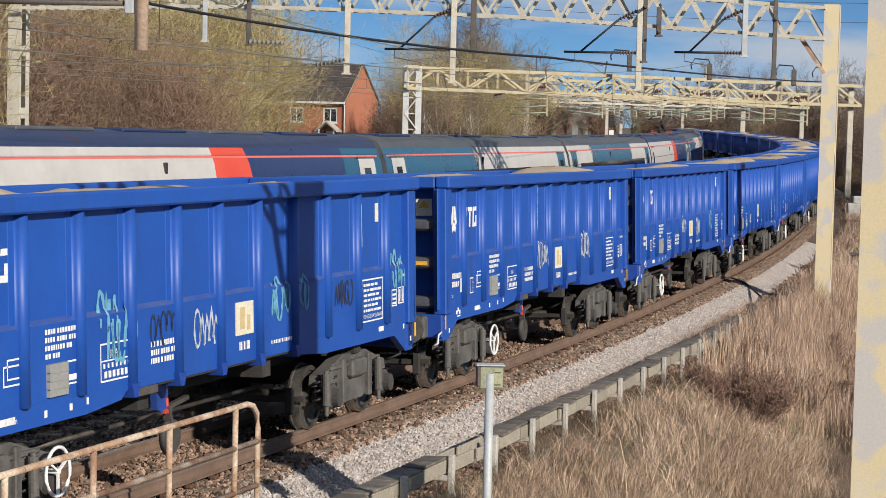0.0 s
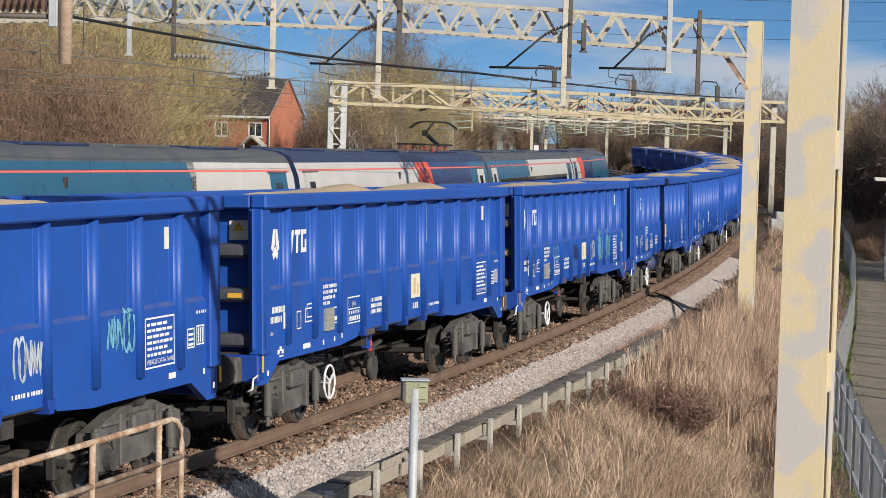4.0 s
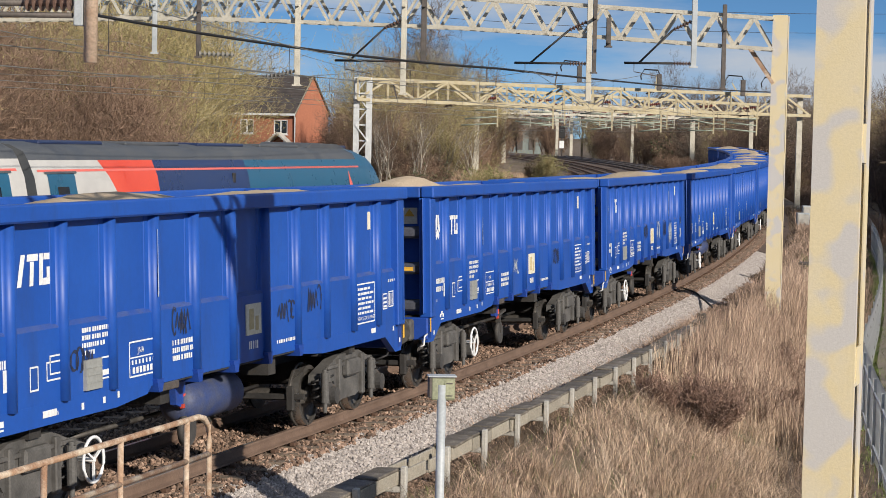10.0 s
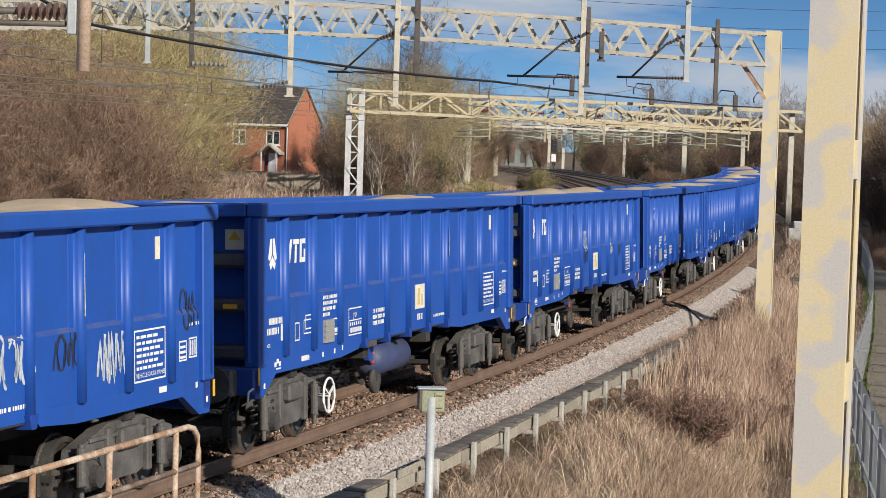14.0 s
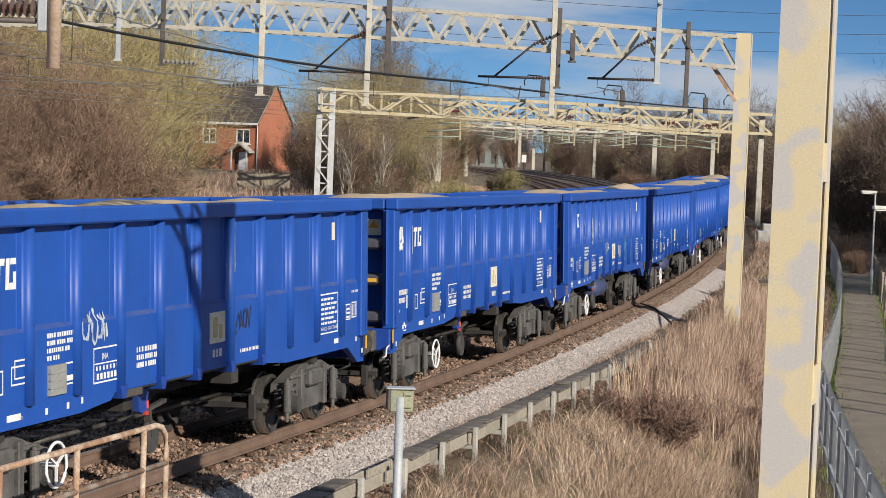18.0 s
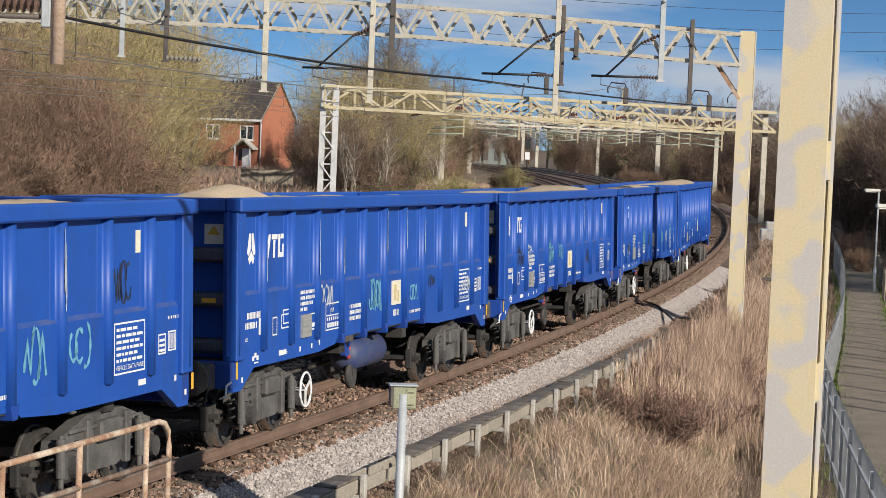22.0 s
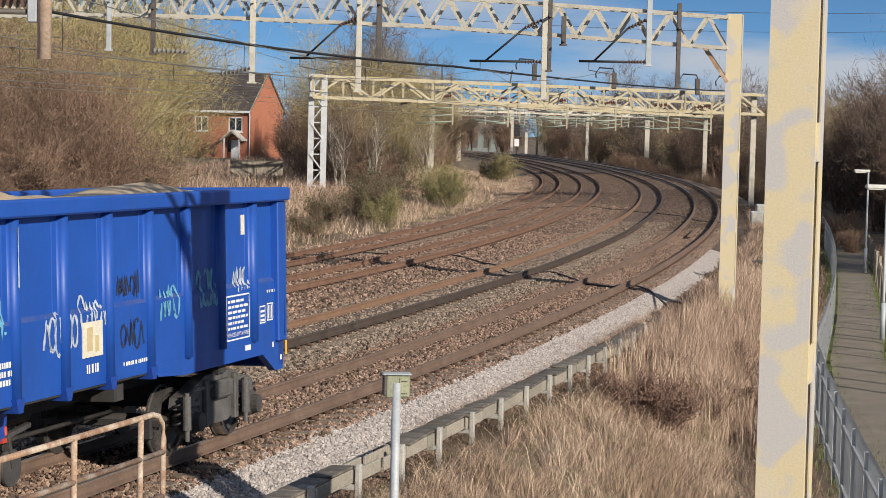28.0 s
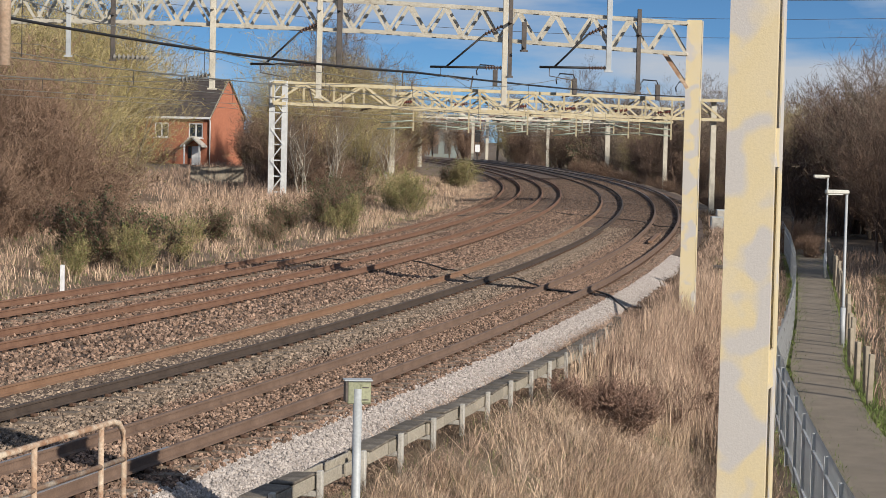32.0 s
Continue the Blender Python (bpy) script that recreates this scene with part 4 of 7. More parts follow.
def ride(s, u, bogie):
    """The pose of a vehicle whose middle is at s metres of rail: its bogie centres lie on the track."""
    a, b = rail_point(s - bogie, u), rail_point(s + bogie, u)
    mid, d = (a + b) / 2, b - a
    lean, climb = math.atan2(CANT, GAUGE), math.atan2(d.z, math.hypot(d.x, d.y))
    return Matrix.Translation((mid.x, mid.y, mid.z + CANT / 2)) @ Matrix.Rotation(math.atan2(-d.x, d.y), 4, "Z") @ Matrix.Rotation(climb, 4, "X") @ Matrix.Rotation(-lean, 4, "Y")


WAGON_LIST, WHEELSETS = [], []


def build_train():
    me, marks = wagon_meshes(), marking_meshes()
    texts = [(words("JNA", 0.1), (1.3005, -HALF + 3.81, 1.62)), (words("Ealnos", 0.1), (1.3005, -HALF + 0.3, 1.44)), (words("R 70m", 0.09), (1.3025, -HALF + 1.78, 1.16)), (words("3", 0.13), (1.3005, -HALF + 0.17, 1.5)), (words("2", 0.13), (1.3005, HALF - 0.24, 1.5)), (words("VEHICLE DATA PANEL", 0.078), (1.3005, -HALF + 10.85, 1.41))]
    sign = bmesh.new()
    box(sign, 0.8, 1.06, -6.27, -6.256, 2.72, 2.98)
    sign = mesh_of(sign, "warning_sign", M_CREAM)
    sign.transform(Matrix.Translation((0, -6.26 * (LONG - 1), 0)))
    tri = bmesh.new()
    tri.faces.new([tri.verts.new(p) for p in ((0.84, -6.273, 2.84), (1.02, -6.273, 2.84), (0.93, -6.273, 2.96))])
    tri = mesh_of(tri, "sign_triangle", M_YELLOW)
    tri.transform(Matrix.Translation((0, -6.26 * (LONG - 1), 0)))
    ylw = bmesh.new()
    box(ylw, 0.86, 1.05, -6.495, -6.478, 1.97, 2.03)
    ylw = mesh_of(ylw, "beam_marker", M_YELLOW)
    ylw.transform(Matrix.Translation((0, -6.48 * (LONG - 1), 0)))
    sands = [sand_mesh(k) for k in range(7)]
    for i in range(WAGONS):
        w = empty("bulk_wagon", ride(END0 - PITCH * i - HALF * LONG, 0.0, 4.6 * LONG),
                  "blue ribbed steel wagon of pale sand" + (", cyan and white graffiti" if len(TAGS.get(i, ())) > 5 else ", a few scrawled tags" if i in TAGS else ""), "railway wagon", "wagons of the stone train")
        for side in (-1, 1):
            child("side_panel", me["side", side], w)
            for end in (-1, 1):
                child("sill", me["sill", end, side], w)
            flip = None if side > 0 else Matrix.Rotation(math.pi, 4, "Z")
            for k in range(13):
                y = -HALF + k * RIB
                y = min(max(y, -HALF + 0.09), HALF - 0.09)
                m = Matrix.Translation((0, y * LONG, 0)) @ (flip or Matrix())
                child("rib", me["rib"], w, m)
                if 4 <= k <= 8:
                    child("gusset", me["gusset"], w, m)
        for n in ("rim", "underframe"):
            child({"rim": "top_rim"}.get(n, n), me[n], w)
        for end in (0, 1):
            m = Matrix.Rotation(math.pi * end, 4, "Z")
            far_end, m = m, m @ Matrix.Translation((0, 0.13 * LONG, 0))
            child("end_panel", me["end_panel"], w, m)
            for x in (0, -2.52):
                child("corner_post", me["corner_post"], w, m @ Matrix.Translation((x, 0, 0)))
            child("headstock", me["headstock"], w, m)
            child("coupling", me["coupling"], w, m)
            child("brake_hose", me["hose"], w, m)
            child("shunter_hook", me["step"], w, m)
            for z in (1.4, 2.0, 2.58):
                child("end_beam", me["cross_beam"], w, m @ Matrix.Translation((0, 0, z)))
            for x in (-0.88, 0.88):
                child("buffer", me["buffer"], w, far_end @ Matrix.Translation((x, 0, 0)))
            s = child("warning_sign", sign, w, m)
            child("sign_triangle", tri, s)
            child("beam_marker", ylw, w, m)
        load = child("sand_load", sands[i % 7], w, Matrix.Diagonal((1, LONG, 1, 1)))
        load["label"] = "heaped pale sand"
        child("brake_lever", me["gear"], w)
        child("hanger", me["hanger"], w)
        child("pull_rod", me["rod"], w)
        child("brake_cylinder", me["cylinder"], w)
        child("release_handle", me["handle"], w)
        if i in (3, 4, 8, 11, 12):
            child("air_tank", me["tank"], w)
        for name, m, label in marks:
            o = child(name, m, w)
            if label:
                o["label"] = label
            if name in ("sill_marks", "stencil_lines", "data_frames", "plate_bars"):
                o["kind"] = "stuff"
        for m, place in texts:
            child("stencil_words", m, w, Matrix.Translation((place[0], place[1] * LONG, place[2])))["kind"] = "stuff"
        for j, (paint, y, z, wd, h) in enumerate(TAGS.get(i, ())):
            bm = scribble(i * 31 + j, (y * 0.959 - HALF) * LONG, z, wd, h, 1.2555, {"c": 0.06, "w": 0.055, "d": 0.05}[paint] * (0.7 + 0.6 * h))
            o = part("graffiti", bm, M_PIGMENT[paint], w)
            o["label"] = {"c": "pale cyan spray tag", "w": "white spray scrawl", "d": "dark blotted spray tag"}[paint]
        for end in (-1, 1):
            b = new("bogie")
            b.empty_display_size = 0.2
            b.parent = w
            b.matrix_basis = Matrix.Translation((0, end * 4.6 * LONG, 0))
            child("bolster", me["bolster"], b)
            for side in (-1, 1):
                child("side_frame", me["frame", side], b)
                for y in (-1.0, 1.0):
                    child("axlebox", me["axlebox", side], b, Matrix.Translation((0, y, 0)))
                    for dy in (-0.27, 0.27):
                        child("spring", me["spring", side], b, Matrix.Translation((0, y + dy, 0)))
                for y in (-1.3, 0.7):
                    child("damper", me["damper", side], b, Matrix.Translation((0, y, -0.03)))
            for y in (-1.0, 1.0):
                ws = child("wheelset", me["wheelset"], b, Matrix.Translation((0, y, 0.43)))
                WHEELSETS.append(ws)
            if end < 0:
                child("hand_wheel", me["hand_wheel"], b, Matrix.Translation((0, 0.95, 0)))["label"] = "white hand brake wheel"
        rng = random.Random(i + 400)
        # thin white strokes on the rib tips: painted-on sun glints, mixed with wear
        for k in range({4: 9, 7: 6, 3: 6, 5: 4}.get(i, 1)):
            y = (-HALF + rng.randrange(1, 12) * RIB) * LONG + rng.uniform(-0.03, 0.02)
            z = rng.uniform(2.15, 2.5)
            bm = bmesh.new()
            ribbon(bm, [(y - 0.02, z), (y - 0.016, z + 0.1), (y - 0.022, z + rng.uniform(0.25, 0.4)), (y - 0.02, min(3.1, z + rng.uniform(0.45, 0.8)))], rng.uniform(0.02, 0.036), 1.369)
            part("scuff", bm, M_SPRAYW, w, "white painted glint and wear down a rib")
        WAGON_LIST.append(w)


build_train()


# ---- the passenger train on the third track ----
M_PWHITE = surface("coach_white", ((0.47, 0.46, 0.44), (0.56, 0.55, 0.525)), 1.5, 0.35, fine=0.05, stain=(0.42, 0.41, 0.38), stain_scale=1.5, stain_at=(0.55, 0.85), flow=(1, 0.3, 2))
M_PNAVY = surface("coach_navy", ((0.012, 0.028, 0.1), (0.018, 0.04, 0.13)), 1.5, 0.3, fine=0.06)
M_PTEAL = surface("coach_teal", ((0.012, 0.085, 0.16), (0.018, 0.11, 0.2)), 1.5, 0.3, fine=0.06)
M_PRED = surface("coach_red", ((0.62, 0.06, 0.03), (0.7, 0.09, 0.05)), 1.5, 0.4, fine=0.05)
M_PROOF = surface("coach_roof", ((0.06, 0.068, 0.08), (0.1, 0.105, 0.11)), 1.5, 0.5, fine=0.12, stain=(0.03, 0.035, 0.05), stain_scale=1.0)
M_PNAVYROOF = surface("coach_roof_navy", ((0.014, 0.026, 0.075), (0.025, 0.04, 0.1)), 1.5, 0.4, fine=0.1, stain=(0.05, 0.025, 0.03), stain_scale=0.6, stain_at=(0.6, 0.7))
M_PGLASS = glass("coach_glass", (0.012, 0.016, 0.022), 0.06)
M_PLINE = plain("thin_red_line", (0.75, 0.16, 0.13), 0.5)
M_PRUBBER = plain("gangway_rubber", (0.03, 0.03, 0.032), 0.8)

CAR = 25.84
# the upper half of a body side, (out, up) from the track's middle
HULL = ((1.38, 1.0), (1.4, 2.1), (1.36, 2.8), (1.26, 3.3), (1.12, 3.62))
ROOF = ((1.12, 3.62), (1.02, 3.78), (0.75, 3.9), (0.3, 3.96), (-0.3, 3.96), (-0.75, 3.9), (-1.02, 3.78), (-1.12, 3.62))


def band(bm, y0, y1, prof, side=1, out=0.0, shear=0.0, taper=None):
    rows = []
    for y in (y0, y1):
        rows.append([bm.verts.new((side * (x + out), y + shear * (3.5 - z), z)) for x, z in prof])
    for i in range(len(prof) - 1):
        bm.faces.new((rows[0][i], rows[0][i + 1], rows[1][i + 1], rows[1][i])).smooth = True
    return bm


def hull_at(z):
    return float(np.interp(z, [q for _, q in HULL], [q for q, _ in HULL]))


def strip(z0, z1):
    zs = [z0] + [z for _, z in HULL if z0 < z < z1] + [z1]
    return [(hull_at(z), z) for z in zs]


# each car: stretches of paint along it from its near end (end, paint, lean), the thin line, doors, whether a window band shows
LIVERY = {
    "mid": ((12.9, "w", 0), (15.0, "r", -0.25), (20.8, "n", 0), (23.6, "t", 0)),
    "mix": ((9.6, "t", 0.5), (23.6, "w", 0)),
    "pale": ((5.5, "w", 0.3), (16.8, "t", 0.35), (23.6, "w", 0)),
    "tail": ((4.2, "w", -0.9), (5.9, "r", 0), (11.5, "n", 0), (20.6, "t", 0)),
}
PAINT = {"w": M_PWHITE, "n": M_PNAVY, "t": M_PTEAL, "r": M_PRED}
COACHES = []


def coach(kind, pantograph=False):
    label = {"mid": "white, red and navy passenger coach with dark roof", "mix": "teal and white passenger coach with dark roof",
             "pale": "white and teal passenger coach with dark roof", "tail": "navy tail coach with a raked nose and red flash"}[kind]
    car = empty("passenger_coach", Matrix(), label, "railway coach", "coaches of the passenger train")
    end = 23.6 if kind != "tail" else 20.6
    y = 0.0
    for side in (1, -1):
        y = 0.0
        for y1, p, lean in LIVERY[kind]:
            bm = bmesh.new()
            band(bm, y, y1, HULL, side)
            if lean:
                for v in bm.verts:
                    if v.co.y > (y + y1) / 2:
                        v.co.y += lean * (v.co.z - 2.4)
            part("side_panel", bm, PAINT[p], car)
            if lean:
                # the next stretch starts under a slanted edge: a wedge of its paint fills up to the slant
                k = [q[0] for q in LIVERY[kind]].index(y1)
                nxt = LIVERY[kind][min(k + 1, len(LIVERY[kind]) - 1)][1]
                bm = band(bmesh.new(), y1 - 1.2, y1 + 1.2, HULL, side, -0.004)
                part("side_panel", bm, PAINT[nxt], car)
            y = y1
    bm = band(bmesh.new(), 0, end, ROOF)
    for e in (0.0, end):
        vs = [bm.verts.new((x, e, z)) for x, z in [(1.38, 1.0)] + list(HULL[1:]) + list(ROOF[1:]) + [(-x, z) for x, z in reversed(HULL)][1:]]
        bm.faces.new(vs)
    part("roof", bm, M_PNAVYROOF if kind == "mid" else M_PROOF, car, smooth=False)
    for k in range(5):
        bm = bmesh.new()
        y0 = 1.5 + k * 4.2
        box(bm, -0.6, 0.62, y0, y0 + 3.0, 3.9, 3.99, 0.03)
        part("roof_panel", bm, M_PROOF if k % 2 else M_PNAVYROOF, car)
    bm = bmesh.new()
    box(bm, -1.25, 1.25, 0.3, end - 0.3, 0.35, 1.02)
    part("skirt", bm, M_PNAVY, car)
    for y in (3.2, end - 3.2):
        bm = bmesh.new()
        box(bm, -0.9, 0.9, y - 1.6, y + 1.6, -0.02, 0.4, 0.1)
        part("bogie", bm, M_BLACK, car)
    z = 3.4
    bm = band(bmesh.new(), 0.2, end - (0.2 if kind != "tail" else 0.0), strip(z, z + 0.045), 1, 0.004)
    part("thin_line", bm, M_PLINE, car)
    bm = band(bmesh.new(), 0.2, end - 0.2, strip(2.86, 2.885), 1, 0.004)
    part("body_seam", bm, M_PROOF, car)
    bm = band(bmesh.new(), 2.4, end - (2.4 if kind != "tail" else 5.0), strip(1.9, 2.92 if kind in ("mix", "pale") else 2.5), 1, 0.005)
    part("window_band", bm, M_PGLASS, car)
    # doors near both ends, the glass with a round head
    for y, white in ((0.55, kind in ("mix", "tail", "pale")), (end - 1.75, kind in ("mid",))):
        if kind == "tail" and y > 5:
            continue
        bm = band(bmesh.new(), y, y + 1.2, strip(1.1, 3.36), 1, 0.009)
        d = part("door", bm, M_PWHITE if kind == "mid" or (kind == "mix" and y < 5) else M_PTEAL, car)
        bm = bmesh.new()
        pr = strip(2.2, 3.12)
        band(bm, y + 0.35, y + 0.85, pr, 1, 0.014)
        part("door_window", bm, M_PGLASS, d)
        bm = bmesh.new()
        band(bm, y - 0.1, y + 1.3, strip(3.37, 3.41), 1, 0.03)
        part("door_gutter", bm, M_PROOF, d)
    bm = bmesh.new()
    box(bm, hull_at(3.2) - 0.03, hull_at(3.2) + 0.03, 10.4, 10.55, 3.08, 3.32, 0.02)
    part("side_lamp", bm, M_PRUBBER, car)
    bm = bmesh.new()
    for k in range(4):
        box(bm, -0.95 - 0.06 * (k % 2), 0.95 + 0.06 * (k % 2), -0.5 + k * 0.125, -0.4 + k * 0.125, 0.9, 3.55 + 0.05 * (k % 2), 0.04)
    part("gangway", bm, M_PRUBBER, car)
    if kind == "tail":
        # the raked nose: body sections that shrink and drop towards the tip
        bm = bmesh.new()
        secs = []
        full = list(HULL) + list(ROOF[1:]) + [(-x, z) for x, z in reversed(HULL)][1:]
        for q in range(9):
            t = q / 8
            sc = 1 - 0.32 * t ** 2.2
            top = 1 - 0.62 * t ** 1.9
            secs.append([bm.verts.new((x * sc, 20.6 + 4.4 * (t ** 0.85), 1.0 + (zz - 1.0) * top)) for x, zz in full])
        for a, b in zip(secs, secs[1:]):
            for i in range(len(full) - 1):
                bm.faces.new((a[i], a[i + 1], b[i + 1], b[i])).smooth = True
        bm.faces.new(secs[-1])
        part("nose", bm, M_PTEAL, car)
        bm = bmesh.new()
        for a, b in ((0.42, 0.62),):
            ring = []
            for t in (0.44, 0.55, 0.66, 0.78):
                sc, top = 1 - 0.32 * t ** 2.2, 1 - 0.62 * t ** 1.9
                ring.append([bm.verts.new((x * sc * 1.004, 20.6 + 4.4 * t ** 0.85, 1.012 + (zz - 1.0) * top)) for x, zz in full[2:-2]])
            for p, q in zip(ring, ring[1:]):
                for i in range(len(p) - 1):
                    bm.faces.new((p[i], p[i + 1], q[i + 1], q[i])).smooth = True
        part("windscreen", bm, M_PGLASS, car)
        bm = bmesh.new()
        prism(bm, [(17.4, 3.9), (18.0, 4.05), (20.2, 4.02), (21.4, 3.85)], -0.7, 0.7)
        part("roof_fairing", bm, M_PROOF, car)
        bm = bmesh.new()
        vs = [bm.verts.new((hull_at(zz) + 0.012, yy, zz)) for yy, zz in ((19.4, 2.85), (19.75, 2.85), (19.5, 3.35))]
        bm.faces.new(vs)
        part("red_flash", bm, M_PLINE, car)
    if pantograph:
        bm = bmesh.new()
        for x in (-0.45, 0.45):
            for y in (17.2, 18.2, 19.2, 20.2):
                for k in range(4):
                    bmesh.ops.create_cone(bm, cap_ends=True, segments=10, radius1=0.1, radius2=0.08, depth=0.04, matrix=Matrix.Translation((x, y, 3.96 + k * 0.06)))
        part("roof_insulators", bm, plain("insulator_red", (0.22, 0.05, 0.035), 0.4), car)
        bm = bmesh.new()
        for x in (-0.5, 0.5):
            bar(bm, (x, 17.0, 4.2), (x, 21.0, 4.2), 0.06)
        for y in (17.0, 19.0, 21.0):
            bar(bm, (-0.5, y, 4.2), (0.5, y, 4.2), 0.06)
        part("pantograph_base", bm, M_BLACK, car)
        bm = bmesh.new()
        tube(bm, [(0, 20.9, 4.2), (0, 18.9, 4.6)], 0.075, 8)
        tube(bm, [(0, 18.9, 4.6), (0, 20.1, 5.0)], 0.04, 8)
        bar(bm, (0, 18.9, 4.5), (0, 18.9, 4.7), 0.18)
        part("pantograph_arm", bm, M_BLACK, car)
        bm = bmesh.new()
        for y in (19.9, 20.25):
            tube(bm, [(-0.85, y, 4.78), (-0.65, y, 4.95), (-0.4, y, 5.02), (0.4, y, 5.02), (0.65, y, 4.95), (0.85, y, 4.78)], 0.025, 6)
        part("pantograph_head", bm, M_BLACK, car)
    return car


def express(t):
    """Where the tail of the passenger train is at a time."""
    return 157.61 - (13.886 * t - 0.1709 * t * t)


PLAN = (("tail", False), ("mix", False), ("mid", True), ("pale", False), ("mix", False), ("mid", False), ("pale", False))


def coach_pose(i, t):
    y0 = express(t) - 24.61 - CAR * i
    a, b = rail_point(y0 + 3.2, TRACKS[2]), rail_point(y0 + 20.4, TRACKS[2])
    d = (b - a).normalized()
    o = a - d * 3.2
    return Matrix.Translation(o) @ Matrix.Rotation(math.atan2(-d.x, d.y), 4, "Z") @ Matrix.Rotation(math.asin(d.z), 4, "X")


for i, (kind, pan) in enumerate(PLAN):
    c = coach(kind, pan)
    if kind != "tail":
        for o in c.children_recursive:
            o.data.transform(Matrix.Diagonal((1, 1.06, 1, 1)))
    c.matrix_basis = coach_pose(i, 0)
    COACHES.append(c)


# ---- overhead line ----
def mast(name, base, z_top, turn, label, w=0.42, d=0.68, material=None):
    """A mast of two channels set back to back, joined by battens; local y runs along the track."""
    m = material or M_MAST
    e = empty(name, Matrix.Translation(base) @ Matrix.Rotation(-turn, 4, "Z"), label, "mast", "overhead line masts")
    h = z_top - base[2]
    for y0, y1, yw in ((0.0, 0.1, 0.0), (d - 0.26, d, d - 0.02)):
        k, o = 0.014, w / 2
        ring = [(-o, y0), (o, y0), (o, y1), (o - k, y1), (o - k, y0 + k), (k - o, y0 + k), (k - o, y1), (-o, y1)]
        if yw:
            ring = [(x, y0 + y1 - y) for x, y in reversed(ring)]
        bm = bmesh.new()
        lo, hi = ([bm.verts.new((x, y, z)) for x, y in ring] for z in (0, h))
        bm.faces.new(list(reversed(lo)))
        bm.faces.new(hi)
        for i in range(8):
            bm.faces.new((lo[i], lo[(i + 1) % 8], hi[(i + 1) % 8], hi[i]))
        bmesh.ops.recalc_face_normals(bm, faces=bm.faces)
        part("channel", bm, m, e)
    k = 0.35
    while k < h - 0.4:
        for x in (-1, 1):
            bm = bmesh.new()
            box(bm, x * w / 2 - 0.008, x * w / 2 + 0.008, 0.09, d - 0.25, k, k + 0.34)
            part("batten", bm, m, e)
        k += 1.95
    return e


def truss(name, a, b, depth, bays, width, label, material, camber=None, chord=0.1, lace=0.095):
    """A lattice beam from a to b: two planes of chords and zig-zag lacing, the bays counted along it."""
    a, b = Vector(a), Vector(b)
    e = empty(name, Matrix.Translation(a), label, "gantry beam", "overhead line gantries")
    d = b - a
    side = Vector((-d.y, d.x, 0)).normalized() * width

    def point(t, top, k):
        p = d * t + side * k
        rise = float(np.interp(t, *camber)) if camber else 0.0
        return Vector((p.x, p.y, p.z + rise + (depth if top else 0)))

    n = bays * 2
    for k in (-0.5, 0.5):
        for top in (0, 1):
            bm = bmesh.new()
            for i in range(8):
                bar(bm, point(i / 8, top, k), point((i + 1) / 8, top, k), chord * 0.5, chord)
            part("chord", bm, material, e)
    # lacing: wide bright flats in front, thinner ones behind
    for i in range(n):
        t0, t1 = i / n, (i + 1) / n
        up = i % 2 == 0
        bm = bmesh.new()
        bar(bm, point(t0, not up, -0.5), point(t1, up, -0.5), lace, lace * 0.25, up=side)
        bar(bm, point(t0, not up, 0.5), point(t1, up, 0.5), lace * 0.8, lace * 0.25, up=side)
        part("lacing", bm, material, e)
    for i in range(0, n + 1, 4):
        bm = bmesh.new()
        for top in (0, 1):
            bar(bm, point(i / n, top, -0.5), point(i / n, top, 0.5), 0.07)
        part("cross_tie", bm, material, e)
    return e


def insulator(bm, a, b, r=0.09, n=6):
    """A string of n sheds on one rod, turned as one piece."""
    a, b = Vector(a), Vector(b)
    q = (b - a).normalized().to_track_quat("Z", "Y").to_matrix()
    length, seg, rings = (b - a).length, 12, []
    prof = [(0.0, 0.4)]
    for i in range(n):
        z = (i + 0.2) / n
        prof += [(z, 0.4), (z + 0.02, 1.0), (z + 0.5 / n, 0.6), (z + 0.55 / n, 0.4)]
    prof.append((1.0, 0.4))
    for z, k in prof:
        rings.append([bm.verts.new(a + q @ Vector((r * k * math.cos(c * math.tau / seg), r * k * math.sin(c * math.tau / seg), z * length))) for c in range(seg)])
    for p, w in zip(rings, rings[1:]):
        for c in range(seg):
            bm.faces.new((p[c], p[(c + 1) % seg], w[(c + 1) % seg], w[c]))
    bm.faces.new(list(reversed(rings[0])))
    bm.faces.new(rings[-1])
    return bm


def drop_post(x, y, z0, z1, w, material, label, round_post=False):
    bm = bmesh.new()
    if round_post:
        tube(bm, [(0, 0, 0), (0, 0, z1 - z0)], w / 2, 16)
    else:
        box(bm, -w / 2, w / 2, -w / 2, w / 2, 0, z1 - z0, 0.01)
        box(bm, -w * 0.8, w * 0.8, -w * 0.6, w * 0.6, 0.0, 0.05)
    box(bm, -0.04, 0.04, -0.45, 0.55, z1 - z0 - 0.75, z1 - z0 - 0.69)
    ob = part("drop_post", bm, material)
    ob.matrix_basis = pose(x, y, z0)
    return tagged(ob, label, "drop post", "drop posts of the gantries")


